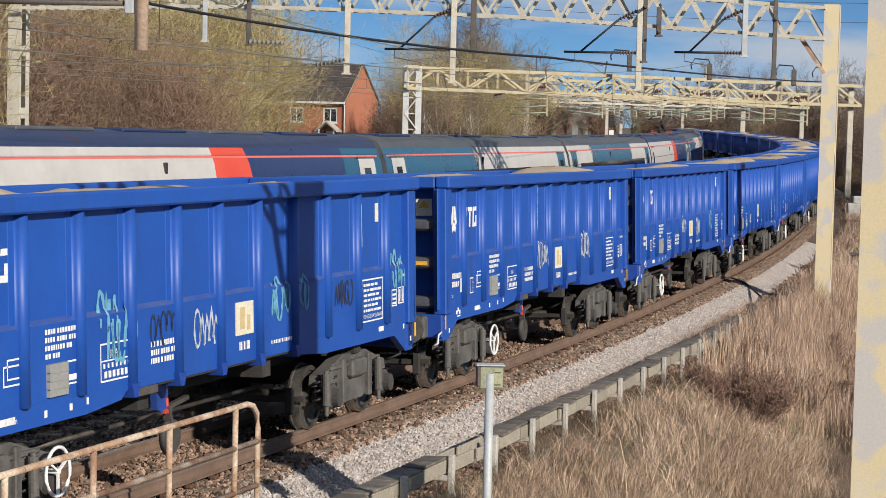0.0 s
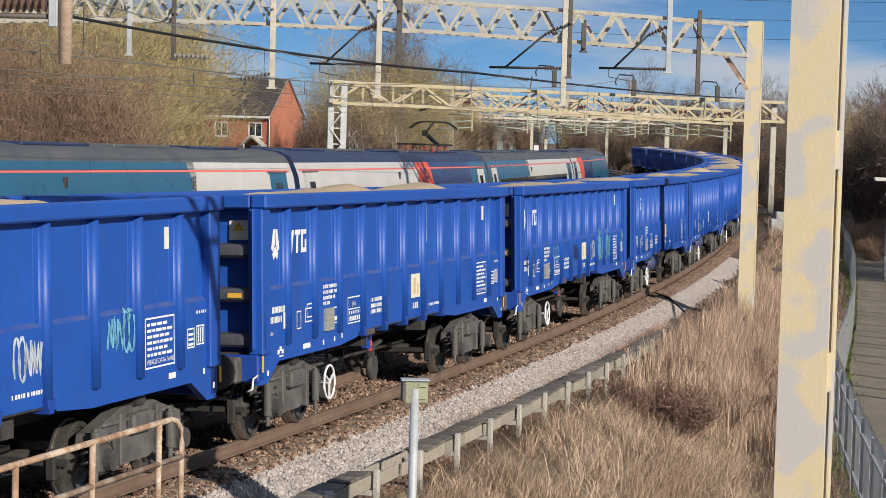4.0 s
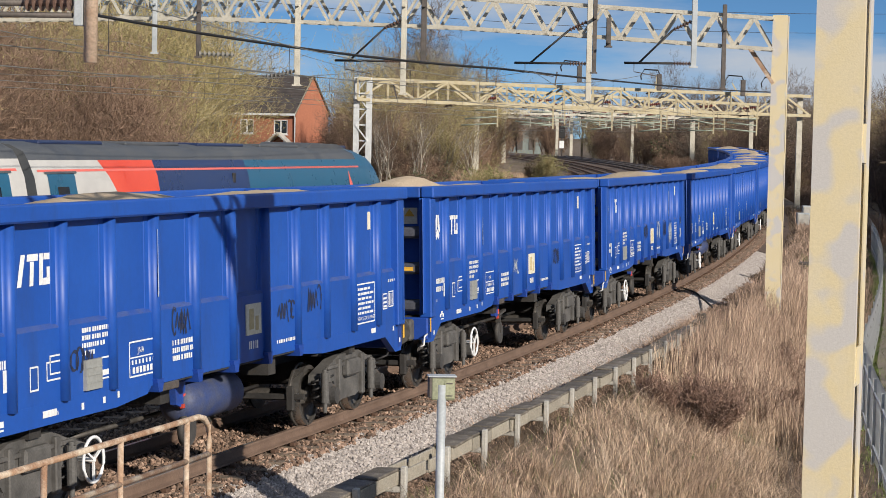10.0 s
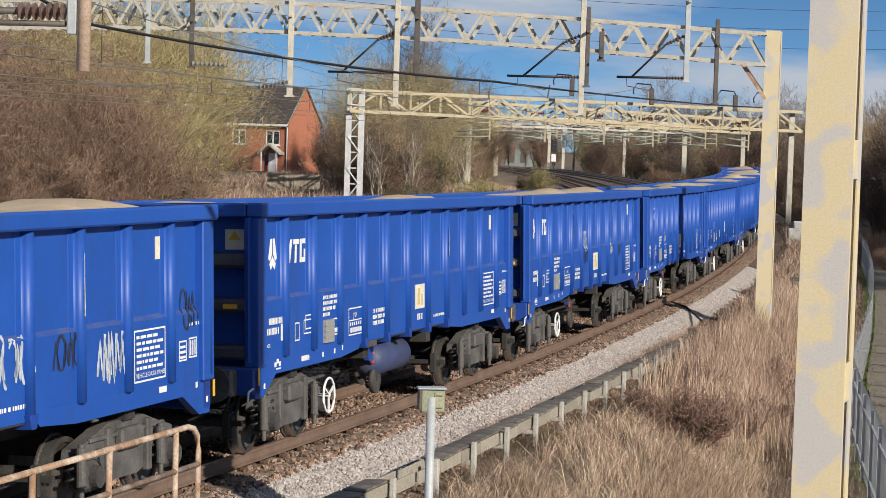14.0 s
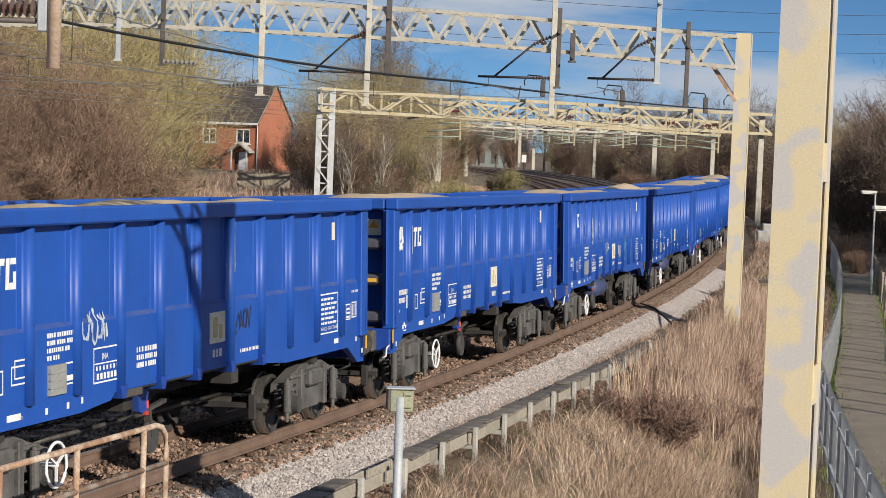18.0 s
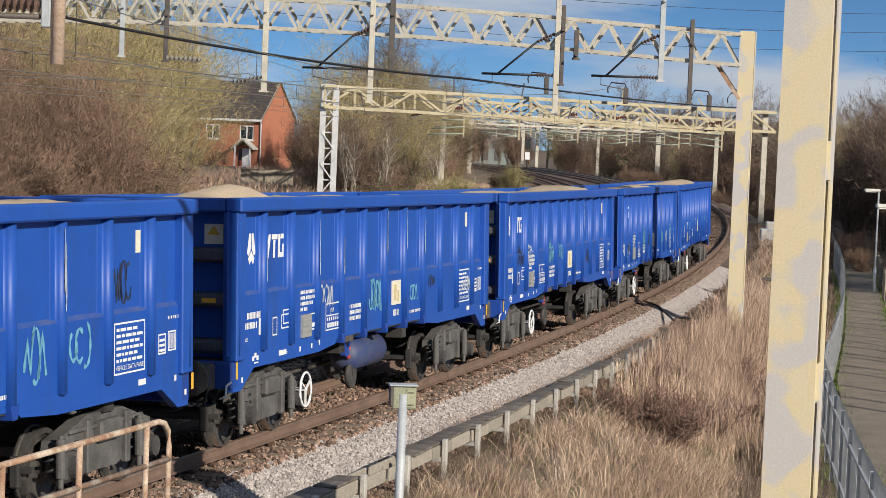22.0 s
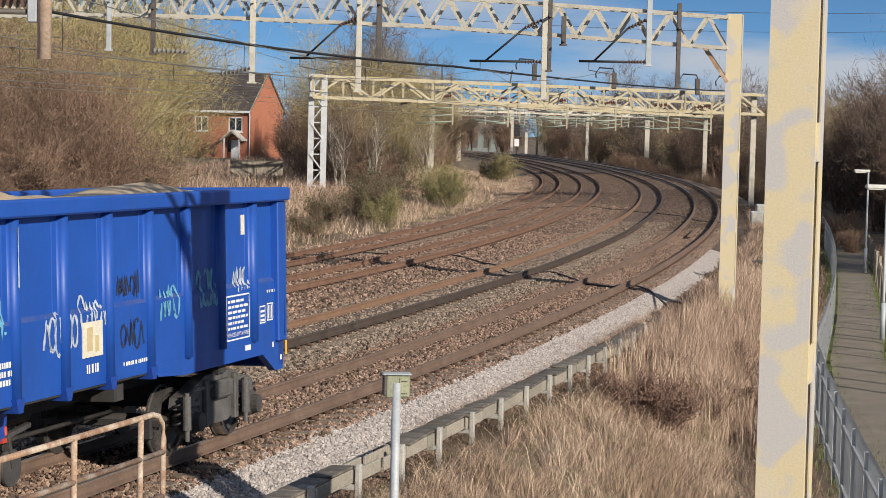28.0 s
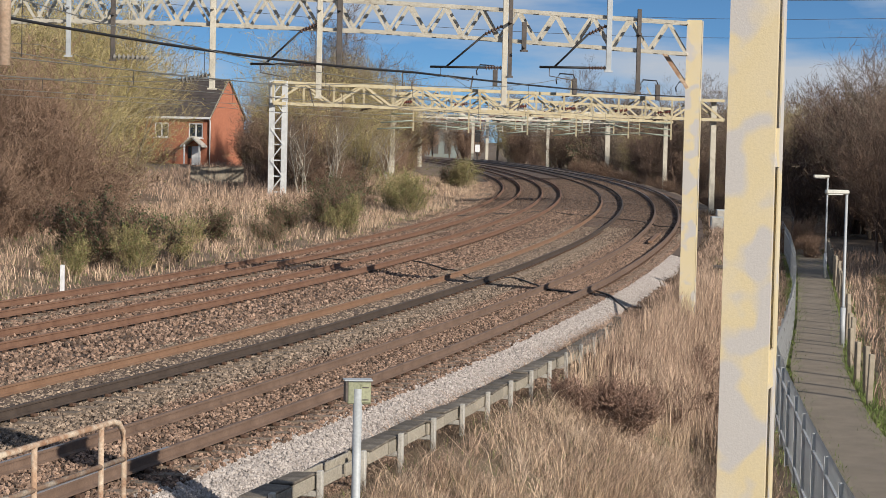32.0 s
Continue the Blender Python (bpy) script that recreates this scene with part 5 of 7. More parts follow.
def arm(post, reach, z, direction, label="black tubular bracket arm with insulators"):
    """A bracket that holds the wires of one track: a level tube, a slanted strut and their insulators."""
    e = empty("bracket_arm", Matrix.Translation(post), label, "bracket arm", "wire brackets")
    d = Vector((direction[0], direction[1], 0)).normalized()
    root = d * 0.08 + Vector((0, 0, z))
    bm = bmesh.new()
    tube(bm, [root + d * 0.5, root + d * reach], 0.035, 8)
    part("tube", bm, M_BLACK, e)
    bm = bmesh.new()
    tube(bm, [Vector((0, 0, z + 0.95)) + d * 0.6, root + d * (reach * 0.78)], 0.03, 8)
    part("strut", bm, M_BLACK, e)
    bm = bmesh.new()
    insulator(bm, root, root + d * 0.5, 0.07)
    part("insulator", bm, M_INSUL, e)
    bm = bmesh.new()
    insulator(bm, Vector((0, 0, z + 1.2)) + d * 0.08, Vector((0, 0, z + 0.95)) + d * 0.6, 0.07)
    part("insulator", bm, M_INSUL, e)
    bm = bmesh.new()
    tube(bm, [root + d * (reach * 0.85), root + d * (reach * 0.85) + Vector((0, 0, -0.25)), root + d * (reach * 0.45) + Vector((0, 0, -0.38))], 0.015, 6)
    part("steady_arm", bm, M_STEELDARK, e)
    return e


M1 = Vector((7.0, 60.5, -0.75))
M2 = Vector((2.66, 18.5, -2.2))
H1, H2 = heading(36), heading(-5)


def span(base, turn, a, z):
    """A point of a gantry's line, a metres to the left of its right mast."""
    return Vector((base.x - a * math.cos(turn), base.y + a * math.sin(turn), z))


mast("gantry_mast", M1, 7.74, H1, "cream-painted steel mast at the edge of the grass")
mast("gantry_mast", M2, 7.9, H2, "yellow and grey patch-painted steel mast near the fence")
mast("gantry_mast", span(M1, H1, 25.1, -0.3), 8.2, H1, "pale grey steel mast beyond the far track", material=M_GANTRY)
mast("gantry_mast", span(M2, H2, 25.0, -0.5), 8.2, H2, "pale grey steel mast beyond the far track", material=M_GANTRY)
CAMBER1 = ((0.0, 0.33, 0.7, 1.0), (0.0, 0.5, 0.75, 0.6))
truss("gantry_beam", span(M1, H1, 0.2, 6.76), span(M1, H1, 25.1, 6.76), 0.87, 23, 0.6, "cream lattice gantry beam over the tracks", M_GANTRY, CAMBER1)
truss("gantry_beam", span(M2, H2, 0.2, 6.9), span(M2, H2, 25.0, 6.9), 0.87, 23, 0.6, "cream lattice gantry beam over the tracks", M_GANTRY, CAMBER1)


def knee(base, turn, z0, z1, reach, material):
    bm = bmesh.new()
    bar(bm, span(base, turn, 0.15, z0), span(base, turn, reach, z1), 0.12, 0.1)
    bar(bm, span(base, turn, 0.15, z0) + Vector((0.1, 0.55, 0)), span(base, turn, reach, z1) + Vector((0.1, 0.55, 0)), 0.12, 0.1)
    return tagged(part("knee_brace", bm, material), "rust-streaked steel knee brace under a gantry", "brace", "knee braces")


knee(M1, H1, 5.8, 6.8, 0.85, M_RUSTRAIL)
knee(M2, H2, 5.9, 6.95, 0.85, M_RUSTRAIL)


def at_line(px_share, base, turn, z):
    return span(base, turn, px_share, z)


# drop posts of the second gantry: metres from its mast, foot, head, width, paint
for a, z0, z1, w, m, lab in ((1.6, 5.6, 8.0, 0.12, M_STEELDARK, "rusty dark drop post under a gantry"), (2.45, 6.2, 9.2, 0.15, M_GALV, "grey steel drop post through a gantry"),
                             (5.3, 6.0, 8.3, 0.12, M_STEELDARK, "rusty dark drop post under a gantry"), (5.45, 5.2, 9.4, 0.155, M_GANTRY, "pale tall drop post through a gantry"),
                             (10.35, 6.2, 8.6, 0.16, M_STEELDARK, "rusty dark drop post under a gantry"), (10.95, 5.3, 8.6, 0.16, M_GANTRY, "pale tall drop post through a gantry"),
                             (14.2, 5.5, 8.6, 0.17, M_GANTRY, "pale tall drop post through a gantry"), (17.3, 6.3, 8.4, 0.13, M_STEELDARK, "rusty dark drop post under a gantry"), (18.7, 6.4, 8.6, 0.14, M_GALV, "grey steel drop post through a gantry"),
                             (4.9, 6.75, 7.6, 0.14, M_STEELDARK, "rusty dark drop post under a gantry")):
    p = span(M1, H1, a, 0)
    drop_post(p.x, p.y - 0.38, z0, z1, w, m, lab)
LEFT1 = (-math.cos(H1), math.sin(H1))
for a, r in ((2.45, 1.9), (5.45, 2.1), (10.95, 2.0)):
    p = span(M1, H1, a, 0)
    arm((p.x, p.y - 0.38, 0), r, 6.32 if a < 3 else 6.28, LEFT1)
p = span(M1, H1, 14.2, 0)
bm = bmesh.new()
insulator(bm, (0, 0, 0), (-0.95, 0.1, -0.2), 0.1, 8)
ob = part("insulator_string", bm, plain("pale_insulator", (0.2, 0.19, 0.17), 0.4), m=pose(p.x, p.y - 0.4, 5.95))
tagged(ob, "pale ribbed insulator string on a drop post", "insulator", "insulators")
p = span(M1, H1, 17.3, 0)
bm = bmesh.new()
insulator(bm, (0, 0, 0), (1.1, -0.1, -0.02), 0.1, 8)
ob = part("insulator_string", bm, plain("pale_insulator", (0.2, 0.19, 0.17), 0.4), m=pose(p.x, p.y - 0.4, 6.42))
tagged(ob, "pale ribbed insulator string on a drop post", "insulator", "insulators")
# the near gantry: a round rusty post and its big brown insulator
drop_post(-4.26, 20.4, 4.79, 8.2, 0.135, surface("rust_cream_post", ((0.5, 0.36, 0.26), (0.6, 0.48, 0.38)), 3.0, 0.8, stain=(0.38, 0.2, 0.12), stain_scale=5.0), "round rust-streaked drop post under a gantry", True)
bm = bmesh.new()
box(bm, -0.16, -0.07, -0.05, 0.05, 0.35, 1.2, 0.01)
ob = part("post_bracket", bm, M_GALV, m=pose(-4.26, 20.4, 4.79))
tagged(ob, "grey clamp plate on a round drop post", "bracket", "wire brackets")
e = empty("bracket_arm", pose(-4.42, 20.4, 5.36), "dark bracket arm with a big brown ribbed insulator", "bracket arm", "wire brackets")
bm = bmesh.new()
insulator(bm, (-0.02, 0, 0), (-0.52, 0.1, 0.0), 0.085, 7)
part("insulator", bm, M_INSUL, e)
bm = bmesh.new()
tube(bm, [(-0.5, 0.1, 0), (-2.2, 0.5, 0.0)], 0.035, 8)
tube(bm, [(-0.02, 0.0, -0.12), (-2.2, 0.5, -0.1)], 0.028, 8)
part("tube", bm, M_STEELDARK, e)


# ---- far gantries ----
def lattice_tower(base, z_top, turn, label):
    e = empty("lattice_tower", Matrix.Translation(base) @ Matrix.Rotation(-turn, 4, "Z"), label, "mast", "overhead line masts")
    h = z_top - base[2]
    for x, w in ((-0.46, 0.26), (-0.3, 0.12), (0.42, 0.36)):
        bm = bmesh.new()
        box(bm, x - w / 2, x + w / 2, -0.15, 0.15, 0, h, 0.01)
        part("leg", bm, M_PALE, e)
    n = 8
    for i in range(n):
        bm = bmesh.new()
        z0, z1 = h * i / n, h * (i + 1) / n
        bar(bm, (-0.45, -0.1, z0 if i % 2 else z1), (0.36, -0.1, z1 if i % 2 else z0), 0.24, 0.06)
        bar(bm, (-0.45, 0, z1), (0.3, 0, z1), 0.12, 0.08)
        part("lacing", bm, M_PALE, e)
    return e


def plain_mast(x, y, z0, z1, w, m=None):
    bm = bmesh.new()
    box(bm, -w * 0.42, w * 0.42, -0.16, -0.1, 0, z1 - z0, 0.01)
    box(bm, -w * 0.42, w * 0.42, 0.1, 0.16, 0, z1 - z0, 0.01)
    box(bm, w * 0.1, w * 0.2, -0.1, 0.1, 0, z1 - z0)
    ob = part("far_mast", bm, m or M_GANTRY, m=pose(x, y, z0))
    return tagged(ob, "pale painted steel mast by the far tracks", "mast", "overhead line masts")


M_PALETUBE = surface("pale_green_tube", ((0.2, 0.25, 0.2), (0.34, 0.38, 0.32)), 3, 0.6)


def far_gantry(a, b, depth, bays, material, lower=True):
    truss("far_gantry_beam", a, b, depth, bays // 2, 1.0, "yellowish lattice gantry beam over the far tracks", material, chord=0.24 if a[1] > 180 else 0.2, lace=0.2 if a[1] > 180 else 0.14)
    # flat lacing between the two planes, uprights and dark line fittings along the beam
    p, q = Vector(a), Vector(b)
    d = q - p
    side = Vector((-d.y, d.x, 0)).normalized() * 0.5
    rng = random.Random(int(p.y) + 7)
    e = empty("beam_bracing", Matrix.Translation(p), "flat bracing and uprights of a far gantry beam", "gantry bracing", "gantry bracing")
    for i in range(bays):
        t0, t1 = i / bays, (i + 1) / bays
        for z in (0.02, depth):
            bm = bmesh.new()
            bar(bm, d * t0 + side * (1 if i % 2 else -1) + Vector((0, 0, z)), d * t1 - side * (1 if i % 2 else -1) + Vector((0, 0, z)), 0.16, 0.07)
            part("flat_brace", bm, material, e)
        bm = bmesh.new()
        bar(bm, d * t0 - side * 1.05, d * t0 - side * 1.05 + Vector((0, 0, depth)), 0.13, 0.06)
        part("upright", bm, material, e)
    for i in range(bays * 2):
        t = rng.uniform(0.05, 0.97)
        f = empty("line_fitting", Matrix.Translation(p + d * t - side * rng.uniform(0.9, 1.05) + Vector((0, 0, rng.choice((0.0, 0.05, depth))))), "small dark wire fitting on a far gantry", "line fitting", "gantry fittings")
        bm = bmesh.new()
        k = rng.uniform(0.3, 1.1)
        if rng.random() < 0.5:
            insulator(bm, (0, 0, 0), (-k, 0, rng.uniform(-0.3, 0.3)), 0.1, 4)
            part("insulator", bm, M_INSUL, f)
        else:
            bar(bm, (0, 0, -0.1), (rng.uniform(-0.5, 0.5), 0, k), 0.09)
            part("strut", bm, rng.choice((M_STEELDARK, material, material)), f)
    if lower:
        # pale registration tubes hung below
        a, b = Vector(a), Vector(b)
        rng = random.Random(int(a.y))
        e = empty("registration_gear", Matrix.Translation(a), "pale green tubes and insulators below a gantry", "wire gear", "wire gear of the gantries")
        for t in (0.3, 0.42, 0.55, 0.66, 0.78, 0.88):
            p = (b - a) * t
            bm = bmesh.new()
            bar(bm, p + Vector((0, -0.6, 0)), p + Vector((0, -0.6, -1.5)), 0.1)
            part("hanger", bm, material, e)
            for k in range(3):
                bm = bmesh.new()
                q = p + Vector((0, -0.6, -0.35 - 0.45 * k))
                tube(bm, [q, q + Vector((-rng.uniform(1.2, 2.6), 0.2, rng.uniform(-0.3, 0.25)))], 0.05, 6)
                part("arm_tube", bm, M_PALETUBE, e)
            bm = bmesh.new()
            insulator(bm, p + Vector((-0.1, -0.7, 0.45)), p + Vector((-1.0, -0.7, 0.35)), 0.13, 6)
            part("insulator", bm, plain("insulator_red_brown", (0.2, 0.06, 0.05), 0.5), e)


lattice_tower((-10.9, 138.0, -0.5), 7.75, heading(115), "grey lattice tower of a wide gantry among bushes")
plain_mast(18.9, 150.0, -0.7, 7.5, 0.45)
far_gantry((-11.4, 138.0, 6.3), (19.4, 150.0, 6.0), 1.35, 16, M_GANTRYY)
plain_mast(-4.75, 190.0, 0.2, 8.2, 0.55)
plain_mast(22.6, 218.0, -0.5, 7.9, 0.5)
far_gantry((-5.2, 190.0, 6.9), (22.9, 218.0, 6.5), 1.35, 16, M_GANTRYY)
plain_mast(-3.5, 290.0, 0.0, 8.5, 0.7)
plain_mast(22.3, 292.0, -0.4, 8.4, 0.75)
far_gantry((-5.0, 284.0, 7.2), (23.0, 292.0, 7.0), 1.3, 14, M_GANTRY)
plain_mast(17.6, 365.0, -0.4, 8.4, 0.6)
plain_mast(7.3, 372.0, -0.4, 8.4, 0.6)
plain_mast(4.9, 380.0, -0.4, 8.4, 0.6)
far_gantry((-8.0, 372.0, 7.4), (19.0, 366.0, 7.2), 1.2, 12, M_GANTRY)

# small insulator boxes and hooked fittings that stand on the far beams
for x, y, z in ((8.6, 143, 8.2), (14.5, 146, 8.0), (17.3, 149, 8.0), (3.2, 141, 8.6)):
    e = empty("surge_arrester", pose(x, y, z - 0.6), "dark fitting on top of a gantry beam", "line fitting", "gantry fittings")
    bm = bmesh.new()
    box(bm, -0.16, 0.16, -0.16, 0.16, -0.2, 0.9, 0.03)
    part("canister", bm, M_STEELDARK, e)
    bm = bmesh.new()
    tube(bm, [(0, 0, 0.9), (-0.1, 0, 1.15), (-1.0, 0, 1.2), (-1.25, 0, 0.8), (-1.2, 0, 0.5)], 0.05, 6)
    part("hook_wire", bm, M_BLACK, e)


# ---- wires ----
def wire(name, pts, r, material, label, sag=0.0, n=10):
    bm = bmesh.new()
    line = []
    for a, b in zip(pts, pts[1:]):
        a, b = Vector(a), Vector(b)
        for i in range(n):
            t = i / n
            p = a.lerp(b, t)
            p.z -= sag * 4 * t * (1 - t)
            line.append(p)
    line.append(Vector(pts[-1]))
    tube(bm, line, r, 5)
    return tagged(part(name, bm, material), label, "wire", "overhead wires")


SUPPORTS = (-45.0, -7.0, 36.0, 78.0, 120.0, 185.0, 262.0, 340.0, 420.0)
for i, u in enumerate(TRACKS):
    pts = [level(s, u + 0.2 * (-1) ** k, 5.06) for k, s in enumerate(SUPPORTS)]
    wire("contact_wire", pts, 0.0075, M_WIRELIGHT, "thin old copper contact wire over a track", 0.03)
    pts = [level(s, u, 6.15) for s in SUPPORTS]
    wire("catenary_wire", pts, 0.0075, M_WIRELIGHT, "thin catenary wire over a track", 0.85)
    bm = bmesh.new()
    for s0, s1 in zip(SUPPORTS, SUPPORTS[1:6]):
        for k in range(1, 7):
            t = k / 7
            p, q = at(s0, u).lerp(at(s1, u), t), 6.15 - 0.85 * 4 * t * (1 - t)
            bar(bm, (p.x, p.y, 5.06), (p.x, p.y, q), 0.008)
    tagged(part("droppers", bm, M_WIRE), "thin vertical dropper wires", "wire", "overhead wires", "stuff")
# feeder cables strung from gantry to gantry
wire("feeder_cable", [(-9.5, 8.0, 9.0), (-9.35, 45.0, 6.55), (-1.0, 63.0, 6.15), (17.5, 149.5, 7.6)], 0.035, M_BLACK, "thick black feeder cable strung between gantries", 0.15)
wire("feeder_cable", [level(-40, -14.5, 8.0), level(36, -14.5, 7.6), level(115, -16, 7.0), level(185, -16, 7.5)], 0.009, M_WIRELIGHT, "thin feeder wire along the far side", 0.7)
wire("feeder_cable", [level(-40, -17, 7.2), level(36, -17, 6.9), level(112, -19, 6.6)], 0.009, M_WIRELIGHT, "thin feeder wire along the far side", 0.7)


def pylon(x, y, h):
    e = empty("pylon", pose(x, y, 0.5), "slim lattice power pylon behind the thicket", "pylon", "pylons")
    for sx, sy in ((-1, -1), (1, -1), (1, 1), (-1, 1)):
        bm = bmesh.new()
        bar(bm, (sx * 1.6, sy * 1.6, 0), (sx * 0.3, sy * 0.3, h), 0.14)
        part("leg", bm, M_GALV, e)
    for i in range(12):
        z0, z1 = h * i / 12, h * (i + 1) / 12
        a, b = 1.6 - 1.3 * i / 12, 1.6 - 1.3 * (i + 1) / 12
        bm = bmesh.new()
        for sy in (-1, 1):
            bar(bm, (-a, sy * a, z0), (b, sy * b, z1), 0.08)
            bar(bm, (a, sy * a, z0), (-b, sy * b, z1), 0.08)
        part("lacing", bm, M_GALV, e)
    for z in (h - 7.5, h - 5, h - 2.5, h):
        bm = bmesh.new()
        bar(bm, (-3.0, 0, z - 0.5), (3.0, 0, z - 0.5), 0.2)
        part("cross_arm", bm, M_GALV, e)


pylon(-36.6, 250, 27)
pylon(230, 280, 40)
for k in range(4):
    wire("power_line", [(-34.5, 250, 19.5 + k * 2.5), (60, 300, 20 + k * 2.6), (229, 280, 32.5 + k * 2.5)], 0.03, M_WIRE, "distant power line across the sky", 1.5)


# ---- beside the line ----
def handrail():
    e = empty("handrail", stand(-4.62, 3.0, -0.62), "rusty cream-flaked tubular steel handrail beside the track", "handrail")
    # local y runs along the track; the near end lies behind the camera's left edge
    L = -13.0
    for z in (1.98, 1.58, 1.14):
        bm = bmesh.new()
        if z > 1.9:
            pts = [(0, L, z), (0, -0.28, z), (0, -0.14, z - 0.03), (0, -0.04, z - 0.12), (0, 0, z - 0.28), (0, 0, 0.0)]
        else:
            pts = [(0, L, z), (0, 0, z)]
        tube(bm, pts, 0.03, 8)
        part("rail_tube", bm, M_RUSTRAIL, e)
    for k in range(9):
        bm = bmesh.new()
        tube(bm, [(0, -0.55 - k * 1.45, 0), (0, -0.55 - k * 1.45, 1.98)], 0.03, 8)
        part("post", bm, M_RUSTRAIL, e)
    bm = bmesh.new()
    box(bm, -0.25, 0.2, L, 0.1, -0.45, 0.02)
    part("kerb", bm, M_CONC, e)


handrail()


def cable_trough():
    rng = random.Random(5)
    e = empty("cable_trough", stand(0, 3.1, 0), "weathered concrete cable trough raised on short posts", "cable trough")
    inv = e.matrix_basis.inverted()
    s = -3.2
    k = 0
    while s < 24:
        m = inv @ stand(s + 0.5, 3.1 + rng.uniform(-0.02, 0.02), rng.uniform(-0.015, 0.015) - (0.04 if s > 16 else 0))
        bm = bmesh.new()
        box(bm, -0.15, -0.11, -0.49, 0.49, -0.14, 0.0, 0.008)
        box(bm, 0.11, 0.15, -0.49, 0.49, -0.14, 0.0, 0.008)
        box(bm, -0.15, 0.15, -0.49, 0.49, -0.17, -0.135, 0.008)
        part("trough_unit", bm, M_CONC, e, m=m)
        if rng.random() < 0.8:
            bm = bmesh.new()
            box(bm, -0.155, 0.155, -0.485, 0.485, 0.004, 0.04, 0.01)
            lid = part("lid", bm, M_LID, e, m=m @ pose(rng.uniform(-0.02, 0.02), 0, 0, rng.uniform(-1.0, 1.0), rng.uniform(-2, 2), rng.uniform(-2, 2)))
        s += 1.0
        k += 1
    s = -2.8
    while s < 24:
        for off in (0.2,):
            bm = bmesh.new()
            box(bm, -0.035, 0.035, -0.05, 0.05, -0.85, 0.08, 0.01)
            part("post", bm, M_CONCP, e, m=inv @ stand(s, 3.1 + off, 0))
        bm = bmesh.new()
        box(bm, -0.2, 0.18, -0.04, 0.04, -0.25, -0.175, 0.01)
        part("bearer", bm, M_CONCP, e, m=inv @ stand(s, 3.1, 0))
        s += 1.75


cable_trough()
bm = bmesh.new()
box(bm, -0.09, 0.09, -0.08, 0.08, 0, 1.15, 0.015)
tagged(part("timber_post", bm, surface("old_dark_timber", ((0.05, 0.042, 0.035), (0.1, 0.085, 0.07)), 4.0, 0.9, fine=0.3), m=stand(22.9, 3.35, -0.85)), "dark weathered timber post at the end of a cable trough", "post")


def marker_box():
    e = empty("equipment_box", pose(-0.835, 21.5, -1.1, 0, 0, 8), "pale green equipment box on a grey tubular post", "equipment box")
    bm = bmesh.new()
    tube(bm, [(0, 0, 0), (0, 0, 2.72)], 0.046, 14)
    part("post", bm, M_GALV, e)
    bm = bmesh.new()
    box(bm, -0.108, 0.135, -0.02, 0.145, 2.56, 2.795, 0.012)
    part("body", bm, surface("pale_green_paint", ((0.2, 0.215, 0.14), (0.27, 0.285, 0.195)), 4, 0.6), e)
    bm = bmesh.new()
    box(bm, 0.027, 0.126, -0.028, -0.015, 2.58, 2.77, 0.004)
    d = part("door", bm, surface("pale_green_paint_light", ((0.25, 0.265, 0.17), (0.33, 0.34, 0.23)), 4, 0.6), e)
    bm = bmesh.new()
    box(bm, 0.045, 0.108, -0.035, -0.027, 2.605, 2.614)
    box(bm, 0.045, 0.108, -0.035, -0.027, 2.73, 2.739)
    part("hinge", bm, M_STEELDARK, d)
    bm = bmesh.new()
    box(bm, -0.135, -0.1, -0.03, 0.126, 2.58, 2.81, 0.01)
    part("side_cover", bm, M_STEELDARK, e)
    bm = bmesh.new()
    box(bm, -0.145, 0.153, -0.045, 0.153, 2.797, 2.813, 0.006)
    part("lid", bm, M_GALV, e)


marker_box()


# ---- path, palisade, lamps ----
PATH_Z = -2.3


def path_mid(y):
    return float(np.interp(y, (0, 20, 38, 43, 50, 55, 61, 70, 79, 99, 132, 160), (5.1, 6.4, 8.25, 8.75, 9.45, 10.1, 10.9, 12.5, 14.1, 17.45, 22.8, 27.0)))


def build_path():
    ys = [-10, 0, 5, 10] + list(range(14, 150, 4))
    bm = bmesh.new()
    rows = []
    for y in ys:
        x = path_mid(y)
        rows.append([bm.verts.new((x + k, y, z)) for k, z in ((-0.8, PATH_Z - 0.1), (-0.8, PATH_Z + 0.085), (-0.4, PATH_Z + 0.1), (0.4, PATH_Z + 0.1), (0.8, PATH_Z + 0.085), (0.8, PATH_Z - 0.1))])
    for a, b in zip(rows, rows[1:]):
        for i in range(5):
            bm.faces.new((a[i], a[i + 1], b[i + 1], b[i]))
    return tagged(part("pavement", bm, M_ASPHALT), "worn brown-grey asphalt footpath beside a steel fence", "path", kind="structure")


build_path()


